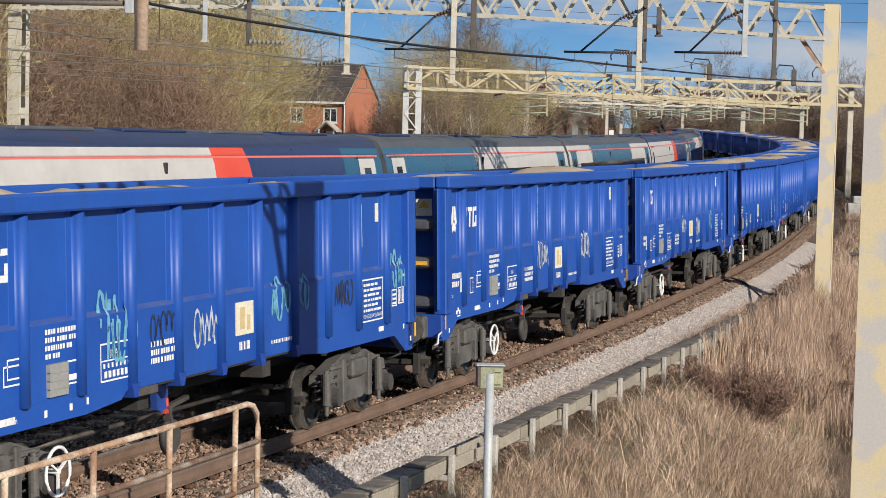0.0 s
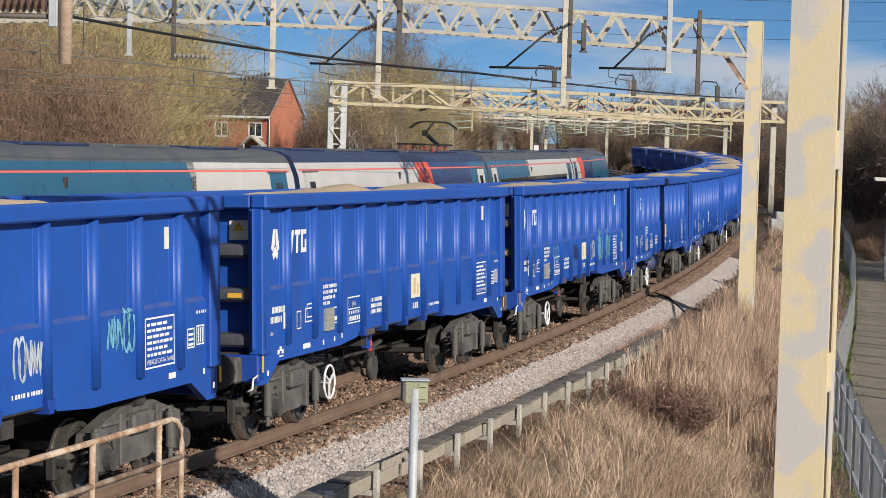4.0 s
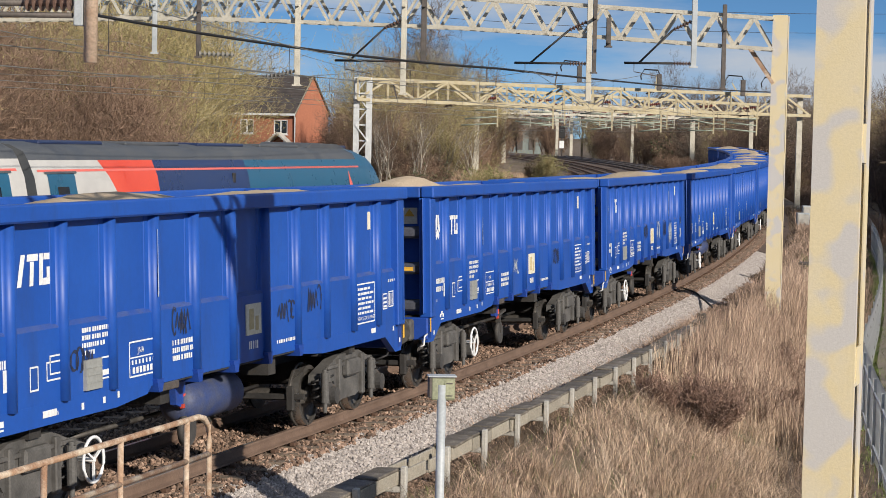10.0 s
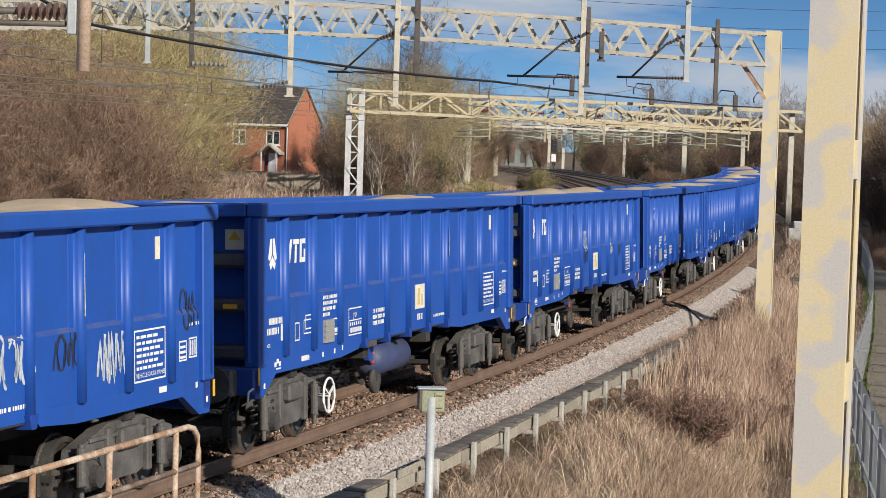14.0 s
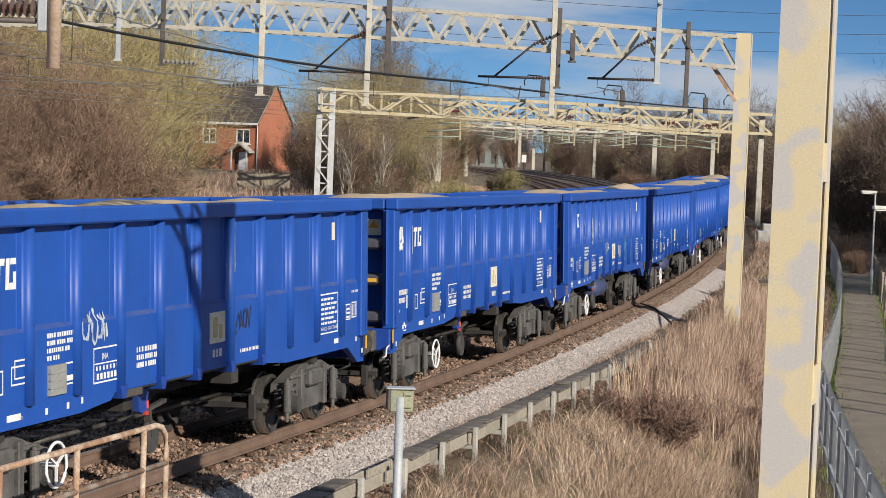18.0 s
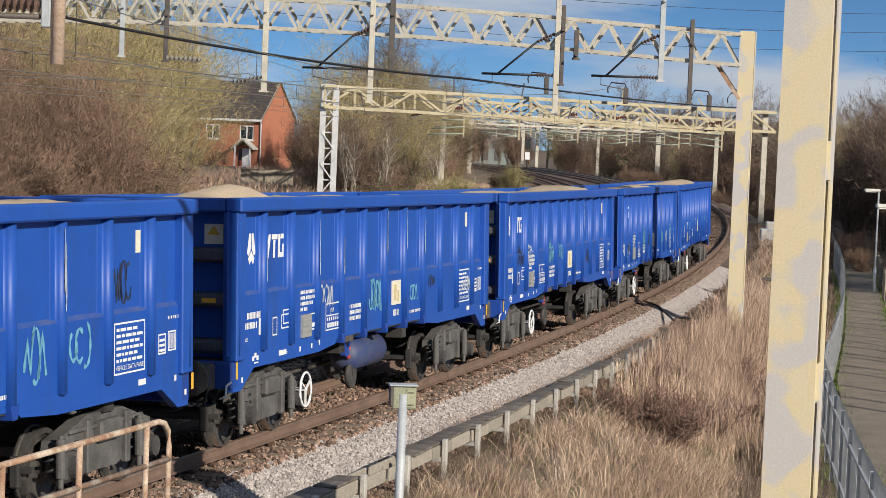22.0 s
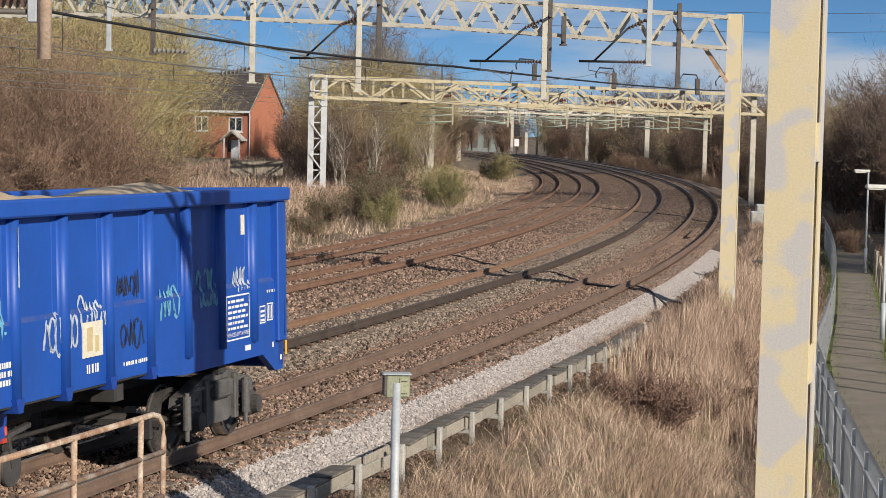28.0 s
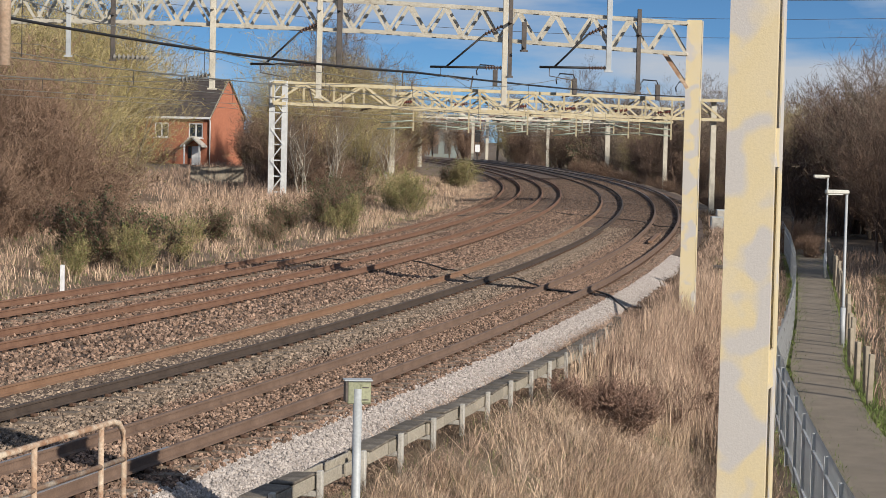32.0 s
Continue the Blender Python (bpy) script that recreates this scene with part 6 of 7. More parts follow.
def palisade():
    """Steel palisade fence: posts, two rails and angled pales, panel by panel."""
    pts, y = [], 22.0
    while y < 141:
        pts.append(Vector((fence_x(y), y, PATH_Z)))
        y += 2.6
    pale = bmesh.new()
    o = [(-0.034, 0.012), (-0.012, 0.0), (0.012, 0.0), (0.034, 0.012)]
    lo = [pale.verts.new((a, -b, 0.05)) for a, b in o]
    mid = [pale.verts.new((a, -b, 1.68)) for a, b in o]
    hi = [pale.verts.new((a * 0.75, -b - 0.004, 1.82 - abs(a) * 1.2)) for a, b in o]
    for a, b in ((lo, mid), (mid, hi)):
        for i in range(3):
            pale.faces.new((a[i], a[i + 1], b[i + 1], b[i]))
    q = bmesh.ops.solidify(pale, geom=pale.faces[:], thickness=0.004)
    pale = mesh_of(pale, "pale", M_PALE)
    post = bmesh.new()
    box(post, -0.05, 0.05, -0.003, 0.003, 0, 1.75)
    box(post, -0.05, 0.05, 0.06, 0.066, 0, 1.75)
    box(post, -0.004, 0.004, 0.003, 0.06, 0, 1.75)
    post = mesh_of(post, "post", M_PALE)
    for k, (a, b) in enumerate(zip(pts, pts[1:])):
        d = b - a
        turn = math.atan2(d.y, d.x)
        e = empty("palisade_panel", Matrix.Translation(a) @ Matrix.Rotation(turn, 4, "Z"), "galvanised steel palisade fence panel beside the footpath", "fence", "palisade fence panels")
        child("post", post, e)
        L = d.length
        for z in (0.35, 1.42):
            bm = bmesh.new()
            box(bm, 0.0, L, 0.016, 0.056, z, z + 0.05, 0.004)
            part("rail", bm, M_PALE, e)
            bm = bmesh.new()
            for x in (0.06, L - 0.06):
                box(bm, x - 0.03, x + 0.03, -0.02, -0.004, z - 0.01, z + 0.06)
            part("bolt_plates", bm, M_STEELDARK, e)
        n = 15
        for i in range(n):
            child("pale", pale, e, Matrix.Translation((L * (i + 0.5) / n, -0.002, 0)))


palisade()


def street_lamp(x, y, h, turn):
    e = empty("street_lamp", pose(x, y, PATH_Z, 0, 0, turn), "slim grey steel lamp post with a flat lantern by the path", "lamp post", "path lamps")
    bm = bmesh.new()
    tube(bm, [(0, 0, 0), (0, 0, 1.3)], 0.085, 12)
    part("base_column", bm, M_GALV, e)
    bm = bmesh.new()
    tube(bm, [(0, 0, 1.3), (0, 0, 1.36), (0, 0, h)], 0.055, 12, r1=0.045)
    part("column", bm, M_GALV, e)
    bm = bmesh.new()
    box(bm, -0.72, 0.06, -0.12, 0.12, h - 0.02, h + 0.12, 0.035)
    part("lantern", bm, surface("lantern_grey", ((0.5, 0.5, 0.46), (0.6, 0.6, 0.55)), 4, 0.5), e)
    bm = bmesh.new()
    box(bm, -0.66, -0.15, -0.09, 0.09, h - 0.05, h - 0.018, 0.01)
    part("diffuser", bm, glass("lantern_glass", (0.6, 0.6, 0.58), 0.3), e)


street_lamp(13.1, 69.0, 5.02, 8)
street_lamp(18.9, 104.6, 5.05, 5)
e = empty("far_path_lamp", pose(21.6, 131.0, PATH_Z), "dark slim post by the far end of the path", "post")
bm = bmesh.new()
tube(bm, [(0, 0, 0), (0, 0, 2.2)], 0.07, 8)
part("column", bm, M_STEELDARK, e)
rng = random.Random(9)
for k in range(26):
    y = 52.6 + k * 3.0 + (0.9 if k % 3 == 0 else 0)
    bm = bmesh.new()
    tall = rng.uniform(1.15, 1.5)
    box(bm, -0.07, 0.07, -0.07, 0.07, 0, tall, 0.015)
    ob = part("timber_post", bm, M_TIMBER, m=pose(path_mid(y) + 1.0 + rng.uniform(-0.06, 0.06), y, PATH_Z - 0.02, rng.uniform(-2, 2), rng.uniform(-3, 3), rng.uniform(0, 40)))
    tagged(ob, "weathered square timber post beside the footpath", "post", "path posts")

# relay cabinets and a low bracket by the second gantry
for x, y, w, h in ((16.9, 128.0, 0.9, 1.1), (15.6, 121.0, 0.7, 0.9)):
    e = empty("lineside_cabinet", pose(x, y, -0.75), "weathered grey lineside cabinet", "cabinet", "lineside cabinets")
    bm = bmesh.new()
    box(bm, -w / 2, w / 2, -0.3, 0.3, 0, h, 0.03)
    part("body", bm, M_GALV, e)
    bm = bmesh.new()
    box(bm, -w / 2 + 0.05, w / 2 - 0.05, -0.32, -0.302, 0.1, h - 0.08, 0.01)
    part("door", bm, M_CONCP, e)
bm = bmesh.new()
box(bm, -0.6, 0.6, -0.12, 0.12, 0.3, 0.42, 0.02)
box(bm, -0.5, -0.4, -0.06, 0.06, 0, 0.31)
box(bm, 0.4, 0.5, -0.06, 0.06, 0, 0.31)
ob = part("cable_bench", bm, M_STEELDARK, m=pose(10.8, 80.0, -0.75, 0, 0, -10))
tagged(ob, "low dark steel cable stand beside the track", "cable stand")
bm = bmesh.new()
box(bm, -0.06, 0.06, -0.06, 0.06, 0, 0.75, 0.01)
ob = part("marker_post", bm, M_UPVC, m=pose(-10.6, 59.0, -0.3))
tagged(ob, "short white marker post beside the far track", "post")


# ---- house ----
def house():
    e = empty("brick_house", pose(-24.0, 216.0, 0.9, 0, 0, -20.0), "red brick house with a dark tiled gable roof", "house")
    # local x runs along the front to the left (negative), y back along the gable; the near corner is the origin
    W, D, E, R = 16.0, 8.0, 5.1, 8.95
    bm = bmesh.new()
    vs = [bm.verts.new(p) for p in ((0, 0, 0), (0, D, 0), (0, D, E), (0, D / 2, R), (0, 0, E))]
    bm.faces.new(vs)
    r = bmesh.ops.extrude_face_region(bm, geom=bm.faces[:])
    bmesh.ops.translate(bm, vec=(-0.3, 0, 0), verts=[v for v in r["geom"] if isinstance(v, bmesh.types.BMVert)])
    bmesh.ops.recalc_face_normals(bm, faces=bm.faces)
    part("gable_wall", bm, M_BRICK, e)
    bm = bmesh.new()
    wins = [(-2.4, 2.9), (-6.3, 2.9), (-12.2, 2.9)]
    xs = sorted([-W, 0.0] + [x for x, _ in wins] + [x + 1.6 for x, _ in wins])
    for a, b in zip(xs, xs[1:]):
        if any(abs(a - x) < 0.01 for x, _ in wins):
            box(bm, a, b, 0, 0.3, 0, 2.9)
            box(bm, a, b, 0, 0.3, 4.4, E)
        else:
            box(bm, a, b, 0, 0.3, 0, E)
    part("front_wall", bm, M_BRICK, e)
    bm = bmesh.new()
    box(bm, -W, 0, D - 0.3, D, 0, E)
    part("back_wall", bm, M_BRICK, e)
    for s in (0, 1):
        slope = new("roof_slope")
        slope.empty_display_size = 0.1
        slope.parent = e
        y0, y1 = (-0.35, D / 2) if s == 0 else (D + 0.35, D / 2)
        z0, n = E - 0.3, 14
        for i in range(n):
            a, b = i / n, (i + 1) / n
            pa, pb = (y0 + (y1 - y0) * a, z0 + (R + 0.08 - z0) * a), (y0 + (y1 - y0) * b, z0 + (R + 0.08 - z0) * b)
            bm = bmesh.new()
            prism(bm, [(pa[0], pa[1] + 0.06), (pb[0], pb[1]), (pb[0], pb[1] - 0.07), (pa[0], pa[1] - 0.01)], -W - 0.2, 0.2)
            part("tile_course", bm, M_ROOF, slope)
    bm = bmesh.new()
    box(bm, -W - 0.2, 0.2, -0.42, -0.3, E - 0.28, E - 0.06)
    part("gutter_board", bm, M_UPVC, e)
    for a, b in (((0.14, -0.35, E - 0.25), (0.14, D / 2, R + 0.08)), ((0.14, D + 0.35, E - 0.25), (0.14, D / 2, R + 0.08))):
        bm = bmesh.new()
        bar(bm, a, b, 0.1, 0.14)
        part("verge_board", bm, M_TIMBER, e)
    for x, z in wins:
        wdw = new("window")
        wdw.empty_display_size = 0.1
        wdw.parent = e
        wdw.matrix_basis = Matrix.Translation((x, 0.1, z))
        bm = bmesh.new()
        for a in ((0, 0.12), (0.74, 0.86), (1.48, 1.6)):
            box(bm, a[0], a[1], -0.06, 0.04, 0, 1.5)
        for a in ((0, 0.12), (1.38, 1.5)):
            box(bm, 0.12, 1.48, -0.058, 0.04, a[0], a[1])
        part("window_frame", bm, M_UPVC, wdw)
        for a in (0.12, 0.86):
            bm = bmesh.new()
            box(bm, a, a + 0.62, -0.01, 0.01, 0.12, 1.38)
            part("pane", bm, M_GLASS, wdw)
        bm = bmesh.new()
        box(bm, -0.1, 1.7, -0.2, 0.05, -0.1, -0.005)
        part("window_sill", bm, M_UPVC, wdw)
    bm = bmesh.new()
    for x in (-2.4, -0.7):
        box(bm, x, x + 0.12, -1.1, -0.98, 0, 2.2)
    part("porch_post", bm, M_UPVC, e)
    bm = bmesh.new()
    prism(bm, [(-2.75, 2.1), (-1.5, 3.1), (-0.25, 2.1), (-0.25, 1.95), (-1.5, 2.9), (-2.75, 1.95)], -1.2, 0.0, Matrix(((0, 1, 0, 0), (1, 0, 0, 0), (0, 0, 1, 0), (0, 0, 0, 1))))
    part("porch_roof", bm, M_CONCP, e)
    bm = bmesh.new()
    box(bm, -2.0, -1.0, -0.04, 0.05, 0, 2.05, 0.01)
    part("front_door", bm, M_UPVC, e)
    bm = bmesh.new()
    box(bm, -2.4, -2.05, -0.03, 0.04, 0.8, 2.0)
    part("side_light", bm, M_GLASS, e)
    bm = bmesh.new()
    tube(bm, [(0.05, -0.3, 4.9), (0.06, -0.08, 4.6), (0.06, -0.08, 0)], 0.06, 8)
    part("downpipe", bm, M_UPVC, e)


house()


def house_two():
    """Another brick house far behind the bushes."""
    e = empty("brick_house", pose(-55, 150, 0.8, 0, 0, -30), "red brick house beyond the thicket", "house")
    bm = bmesh.new()
    box(bm, -5, 5, -4, 4, 0, 5)
    part("walls", bm, M_BRICK, e)
    bm = bmesh.new()
    prism(bm, [(-4.4, 4.95), (0, 8.2), (4.4, 4.95)], -5.3, 5.3)
    part("roof", bm, M_ROOF, e)


house_two()


def timber_fence():
    for k in range(2):
        x, y = -17.9 + k * 1.85, 150 + k * 0.35
        e = empty("fence_panel", pose(x, y, 0.05, 0, 0, 11), "grey weathered close-board fence panel", "fence", "timber fence panels")
        for i in range(9):
            bm = bmesh.new()
            box(bm, i * 0.2, i * 0.2 + 0.185, 0, 0.03, 0.02, 1.8 + 0.03 * ((i * 7) % 3))
            part("board", bm, M_TIMBER, e)
        bm = bmesh.new()
        box(bm, -0.08, 0.0, -0.04, 0.06, 0, 1.95)
        part("post", bm, M_TIMBER, e)


timber_fence()


def shed():
    """A pale building that shows under the far gantries."""
    e = empty("warehouse", pose(-6.0, 560.0, -0.5), "pale blue-white sheeted building far down the line", "building")
    bm = bmesh.new()
    box(bm, -5, 9, 0, 20, 0, 9)
    part("wall", bm, surface("pale_sheet", ((0.15, 0.18, 0.178), (0.2, 0.235, 0.23)), 1, 0.6), e)
    bm = bmesh.new()
    prism(bm, [(-0.5, 9.0), (10, 11), (20.5, 9.0)], -5.4, 9.4)
    part("roof", bm, M_GALV, e)
    for k in range(4):
        bm = bmesh.new()
        box(bm, -4.4 + k * 3.4, -2.6 + k * 3.4, -0.1, 0.05, 1, 5)
        part("panel", bm, M_STEELDARK, e)
    e = empty("signal_post", pose(6.9, 455.0, -0.5), "dark railway signal on a post by the far tracks", "signal")
    bm = bmesh.new()
    tube(bm, [(0, 0, 0), (0, 0, 5)], 0.15, 8)
    part("post", bm, M_STEELDARK, e)
    bm = bmesh.new()
    box(bm, -0.6, 0.6, -0.3, 0.2, 4.4, 7.0, 0.05)
    part("head", bm, M_BLACK, e)
    bm = bmesh.new()
    box(bm, -0.5, 0.5, -0.36, -0.3, 2.2, 3.8)
    part("plate", bm, M_UPVC, e)


shed()


# ---- plants ----
def ribbons(name, segs, material, rng):
    """Many thin twigs as flat tapered strips: rows of start, end, width."""
    n = len(segs)
    a, b, w = segs[:, 0:3], segs[:, 3:6], segs[:, 6:7]
    d = b - a
    d /= np.linalg.norm(d, axis=1, keepdims=True) + 1e-9
    r = rng.normal(size=(n, 3))
    x = np.cross(d, r)
    x /= np.linalg.norm(x, axis=1, keepdims=True) + 1e-9
    v = np.stack([a - x * w / 2, a + x * w / 2, b + x * w * 0.3, b - x * w * 0.3], 1).reshape(-1, 3)
    f = np.arange(n * 4).reshape(n, 4)
    me = bpy.data.meshes.new(name)
    me.from_pydata(v.tolist(), [], f.tolist())
    me.materials.append(material)
    return me


def grow(seed, height, spread, stems, twigs, lean=0.35, trunk=False, thin=1.0):
    """Limbs (start, end, radii) and fine twigs of a bare winter shrub or tree."""
    rng = np.random.default_rng(seed)
    limbs, fine = [], []

    def limb(p, d, length, r, level):
        steps = 4 if level < 2 else 3
        q = p
        for i in range(steps):
            d = d + rng.normal(size=3) * (0.12 + 0.05 * level)
            d[2] += 0.08
            d = d / np.linalg.norm(d)
            e = q + d * length / steps
            limbs.append((q, e, r * (1 - 0.7 * i / steps), r * (1 - 0.7 * (i + 1) / steps), level))
            if level < 3 and (i > 0 or level > 0 or not trunk):
                for _ in range(rng.integers(1, 3 + (level < 2))):
                    side = rng.normal(size=3)
                    side -= d * side.dot(d)
                    nd = d * rng.uniform(0.5, 0.9) + side / (np.linalg.norm(side) + 1e-9) * rng.uniform(0.4, 0.8)
                    nd[2] += 0.15
                    limb(q + (e - q) * rng.uniform(0.1, 1), nd / np.linalg.norm(nd), length * rng.uniform(0.42, 0.62), r * (1 - 0.7 * i / steps) * 0.5, level + 1)
            q = e

    for k in range(stems):
        a = rng.uniform(0, 6.283)
        o = np.array([math.cos(a), math.sin(a), 0]) * spread * 0.25 * rng.random()
        d = np.array([math.cos(a) * lean * rng.uniform(0.3, 1.3), math.sin(a) * lean * rng.uniform(0.3, 1.3), 1.0])
        if trunk:
            o, d = o * 0.0, np.array([rng.normal() * 0.05, rng.normal() * 0.05, 1.0])
        limb(o, d / np.linalg.norm(d), height * rng.uniform(0.75, 1.0), height * (0.011 if not trunk else 0.016), 0)
    # twigs spring from the finer limbs
    src = [l for l in limbs if l[4] >= 1]
    pick = rng.integers(0, len(src), twigs)
    rows = []
    for i in pick:
        a, b, r0, r1, lev = src[i]
        d = (b - a) / (np.linalg.norm(b - a) + 1e-9)
        t = d * 0.7 + rng.normal(size=3) * 0.55
        t[2] += 0.25
        t /= np.linalg.norm(t)
        L = height * rng.uniform(0.035, 0.11)
        s0 = a + (b - a) * rng.random()
        rows.append(np.r_[s0, s0 + t * L, thin * rng.uniform(0.008, 0.016)])
    return limbs, np.array(rows), rng


def bush_thing(name, seed, height, spread, stems, twigs, mats, label, category, group, leaves=0, leaf_size=0.05, trunk=False, thin=1.0, lean=0.35, z_leaf=0.0):
    limbs, fine, rng = grow(seed, height, spread, stems, twigs, lean, trunk, thin)
    e = empty(name, Matrix(), label, category, group)
    bm = bmesh.new()
    thin_rows = []
    for a, b, r0, r1, lev in limbs:
        if lev < 2:
            tube(bm, [a, b], max(r0, 0.006), 5 if lev == 0 else 4, max(r1, 0.005), cap=False)
        else:
            thin_rows.append(np.r_[a, b, max(r0 * 2, 0.012)])
    part("trunk" if trunk else "stem", bm, mats[0], e)
    rows = np.vstack([fine, np.array(thin_rows)]) if thin_rows else fine
    child("crown", ribbons("crown", rows, mats[1], rng), e)
    if leaves:
        i = rng.integers(0, len(fine), leaves)
        p = fine[i, 3:6] + rng.normal(size=(leaves, 3)) * 0.05
        keep = p[:, 2] > z_leaf * height
        p = p[keep]
        k = len(p)
        u, v = rng.normal(size=(k, 3)), rng.normal(size=(k, 3))
        u /= np.linalg.norm(u, axis=1, keepdims=True)
        v -= u * (u * v).sum(1, keepdims=True)
        v /= np.linalg.norm(v, axis=1, keepdims=True)
        q = leaf_size * rng.uniform(0.5, 1.2, size=(k, 1))
        verts = np.stack([p - u * q, p + v * q * 0.4, p + u * q, p - v * q * 0.4], 1).reshape(-1, 3)
        me = bpy.data.meshes.new("foliage")
        me.from_pydata(verts.tolist(), [], np.arange(k * 4).reshape(k, 4).tolist())
        me.materials.append(mats[2])
        child("foliage", me, e)
    return e


def twig_mat(name, a, b):
    return surface(name, (a, b), 0.8, 0.9, fine=0.25, island=0.4, spread=0.2)


M_TW_BROWN = twig_mat("twig_red_brown", (0.15, 0.092, 0.064), (0.27, 0.185, 0.13))
M_TW_OLIVE = twig_mat("twig_olive", (0.26, 0.21, 0.1), (0.42, 0.35, 0.18))
M_TW_GREY = twig_mat("twig_grey", (0.12, 0.095, 0.072), (0.24, 0.19, 0.15))
M_TW_DARK = twig_mat("twig_dark", (0.105, 0.069, 0.052), (0.2, 0.137, 0.106))
M_BRIAR = twig_mat("briar_stem", (0.15, 0.09, 0.068), (0.3, 0.2, 0.15))
M_TW_PALE = twig_mat("birch_pale", (0.33, 0.3, 0.25), (0.47, 0.43, 0.37))
M_BUD = surface("willow_bud", ((0.32, 0.3, 0.09), (0.46, 0.42, 0.17)), 1.0, 0.8, island=0.35)
M_LEAFG = surface("bramble_leaf", ((0.045, 0.066, 0.026), (0.1, 0.125, 0.048)), 1.0, 0.6, island=0.5)
M_LEAFY = surface("young_leaf", ((0.11, 0.14, 0.042), (0.19, 0.205, 0.07)), 1.0, 0.7, island=0.4)
PALE_LIMB = surface("pale_limb", ((0.22, 0.19, 0.15), (0.36, 0.32, 0.26)), 3, 0.9, fine=0.3)


def build_plants():
    rng = random.Random(21)
    far = Matrix.Translation((0, -400, -60))
    kinds = {
        "red": [bush_thing("thicket_shrub", 11 + k, 6.5, 3.5, 9, 5200, (M_TW_BROWN, M_TW_BROWN), "bare red-brown twiggy shrub on the bank", "shrub", "thicket shrubs", thin=1.5) for k in range(2)],
        "olive": [bush_thing("thicket_shrub", 31 + k, 7.5, 4.0, 9, 5200, (PALE_LIMB, M_TW_OLIVE, M_BUD), "budding olive willow shrub on the bank", "shrub", "thicket shrubs", 5200, 0.05, thin=1.5) for k in range(3)],
        "grey": [bush_thing("bare_tree", 51 + k, 9.5, 4.0, 2, 5200, (M_BARK, M_TW_GREY), "bare grey-brown tree in winter twig", "tree", "bare trees", trunk=True, thin=1.6) for k in range(2)],
        "birch": [bush_thing("birch_tree", 71 + k, 9.0, 2.0, 3, 1500, (M_TW_PALE, M_TW_GREY), "slender pale-stemmed birch among brown twigs", "tree", "birch trees", trunk=False, lean=0.1) for k in range(2)],
        "dark": [bush_thing("thicket_shrub", 171 + k, 7.5, 3.8, 9, 6500, (M_TW_DARK, M_TW_DARK), "bare dark brown tangled shrub in the wood", "shrub", "thicket shrubs", thin=1.6) for k in range(2)],
        "briar": [bush_thing("briar", 191 + k, 0.75, 0.9, 14, 700, (M_BRIAR, M_BRIAR), "leafless red-brown briar arching over dead grass", "bush", "briars", thin=0.55, lean=1.3) for k in range(3)],
        "low": [bush_thing("bramble_bush", 91 + k, 1.5, 1.6, 12, 1500, (M_BARK, M_TW_BROWN, M_LEAFG), "low dark green bramble bush in dry grass", "bush", "bramble bushes", 2600, 0.055, lean=0.9) for k in range(2)],
        "redlow": [bush_thing("undergrowth_bush", 131 + k, 2.4, 2.2, 14, 3000, (M_TW_BROWN, M_TW_BROWN), "low red-brown bramble and twig undergrowth", "bush", "undergrowth", lean=0.9, thin=1.5) for k in range(2)],
        "leafy": [bush_thing("young_shrub", 111 + k, 1.9, 1.3, 9, 1200, (M_BARK, M_TW_OLIVE, M_LEAFY), "low yellow-green leafing shrub beside the track", "bush", "leafing shrubs", 1800, 0.06, lean=0.7) for k in range(2)],
    }
    used = set()

    def put(kind, x, y, z, scale, turn=None):
        k = rng.randrange(len(kinds[kind]))
        src = kinds[kind][k]
        m = Matrix.Translation((x, y, z)) @ Matrix.Rotation(rng.uniform(0, 6.28) if turn is None else turn, 4, "Z")
        ob = src if id(src) not in used else copy_thing(src, m)
        used.add(id(src))
        ob.matrix_basis = m @ Matrix.Diagonal((scale * rng.uniform(0.9, 1.15), scale * rng.uniform(0.9, 1.15), scale, 1))
        return ob

    def on(s, u, kind, scale):
        p = at(s, u)
        a, r = p.x / p.y, 2.7 * scale / p.y
        if kind not in ("low", "leafy") and -0.134 - r * 1.05 < a < -0.094 + r and 60 < p.y < 225:
            return
        if kind not in ("low", "leafy") and -0.088 - r * 0.5 < a < -0.068 + r * 0.5 and p.y < 140:
            return
        # keep the feet of two far masts in view
        if kind not in ("low", "leafy") and (abs(a + 0.025) < 0.003 + r * 0.9 and p.y < 190 or abs(a + 0.0121) < 0.003 + r * 0.5 and p.y < 290):
            return
        put(kind, p.x, p.y, ground_z(s, u) - 0.1, scale)

    # the big thicket left of the lines: red-brown in front, olive behind, following the line
    for k in range(70):
        s = 28 + k * 0.95 + rng.uniform(-1.5, 1.5)
        depth = rng.random()
        u = -22.5 - depth * 14
        on(s, u, "red" if (s < 58 and rng.random() < 0.7) or rng.random() < 0.3 else "olive", rng.uniform(0.8, 1.1) * (0.85 + 0.25 * depth))
    for k in range(44):
        on(28 + k * 1.5 + rng.uniform(-1, 1), -22.5 - rng.random() * 3, "redlow", rng.uniform(0.7, 1.3))
    for k in range(30):
        on(112 + k * 2.6 + rng.uniform(-1, 1), -19.5 - rng.random() * 5, "redlow", rng.uniform(0.7, 1.2))
    for k in range(16):
        on(40 + k * 3.4, -38 - rng.random() * 8, "olive" if k % 3 else "grey", rng.uniform(1.0, 1.2))
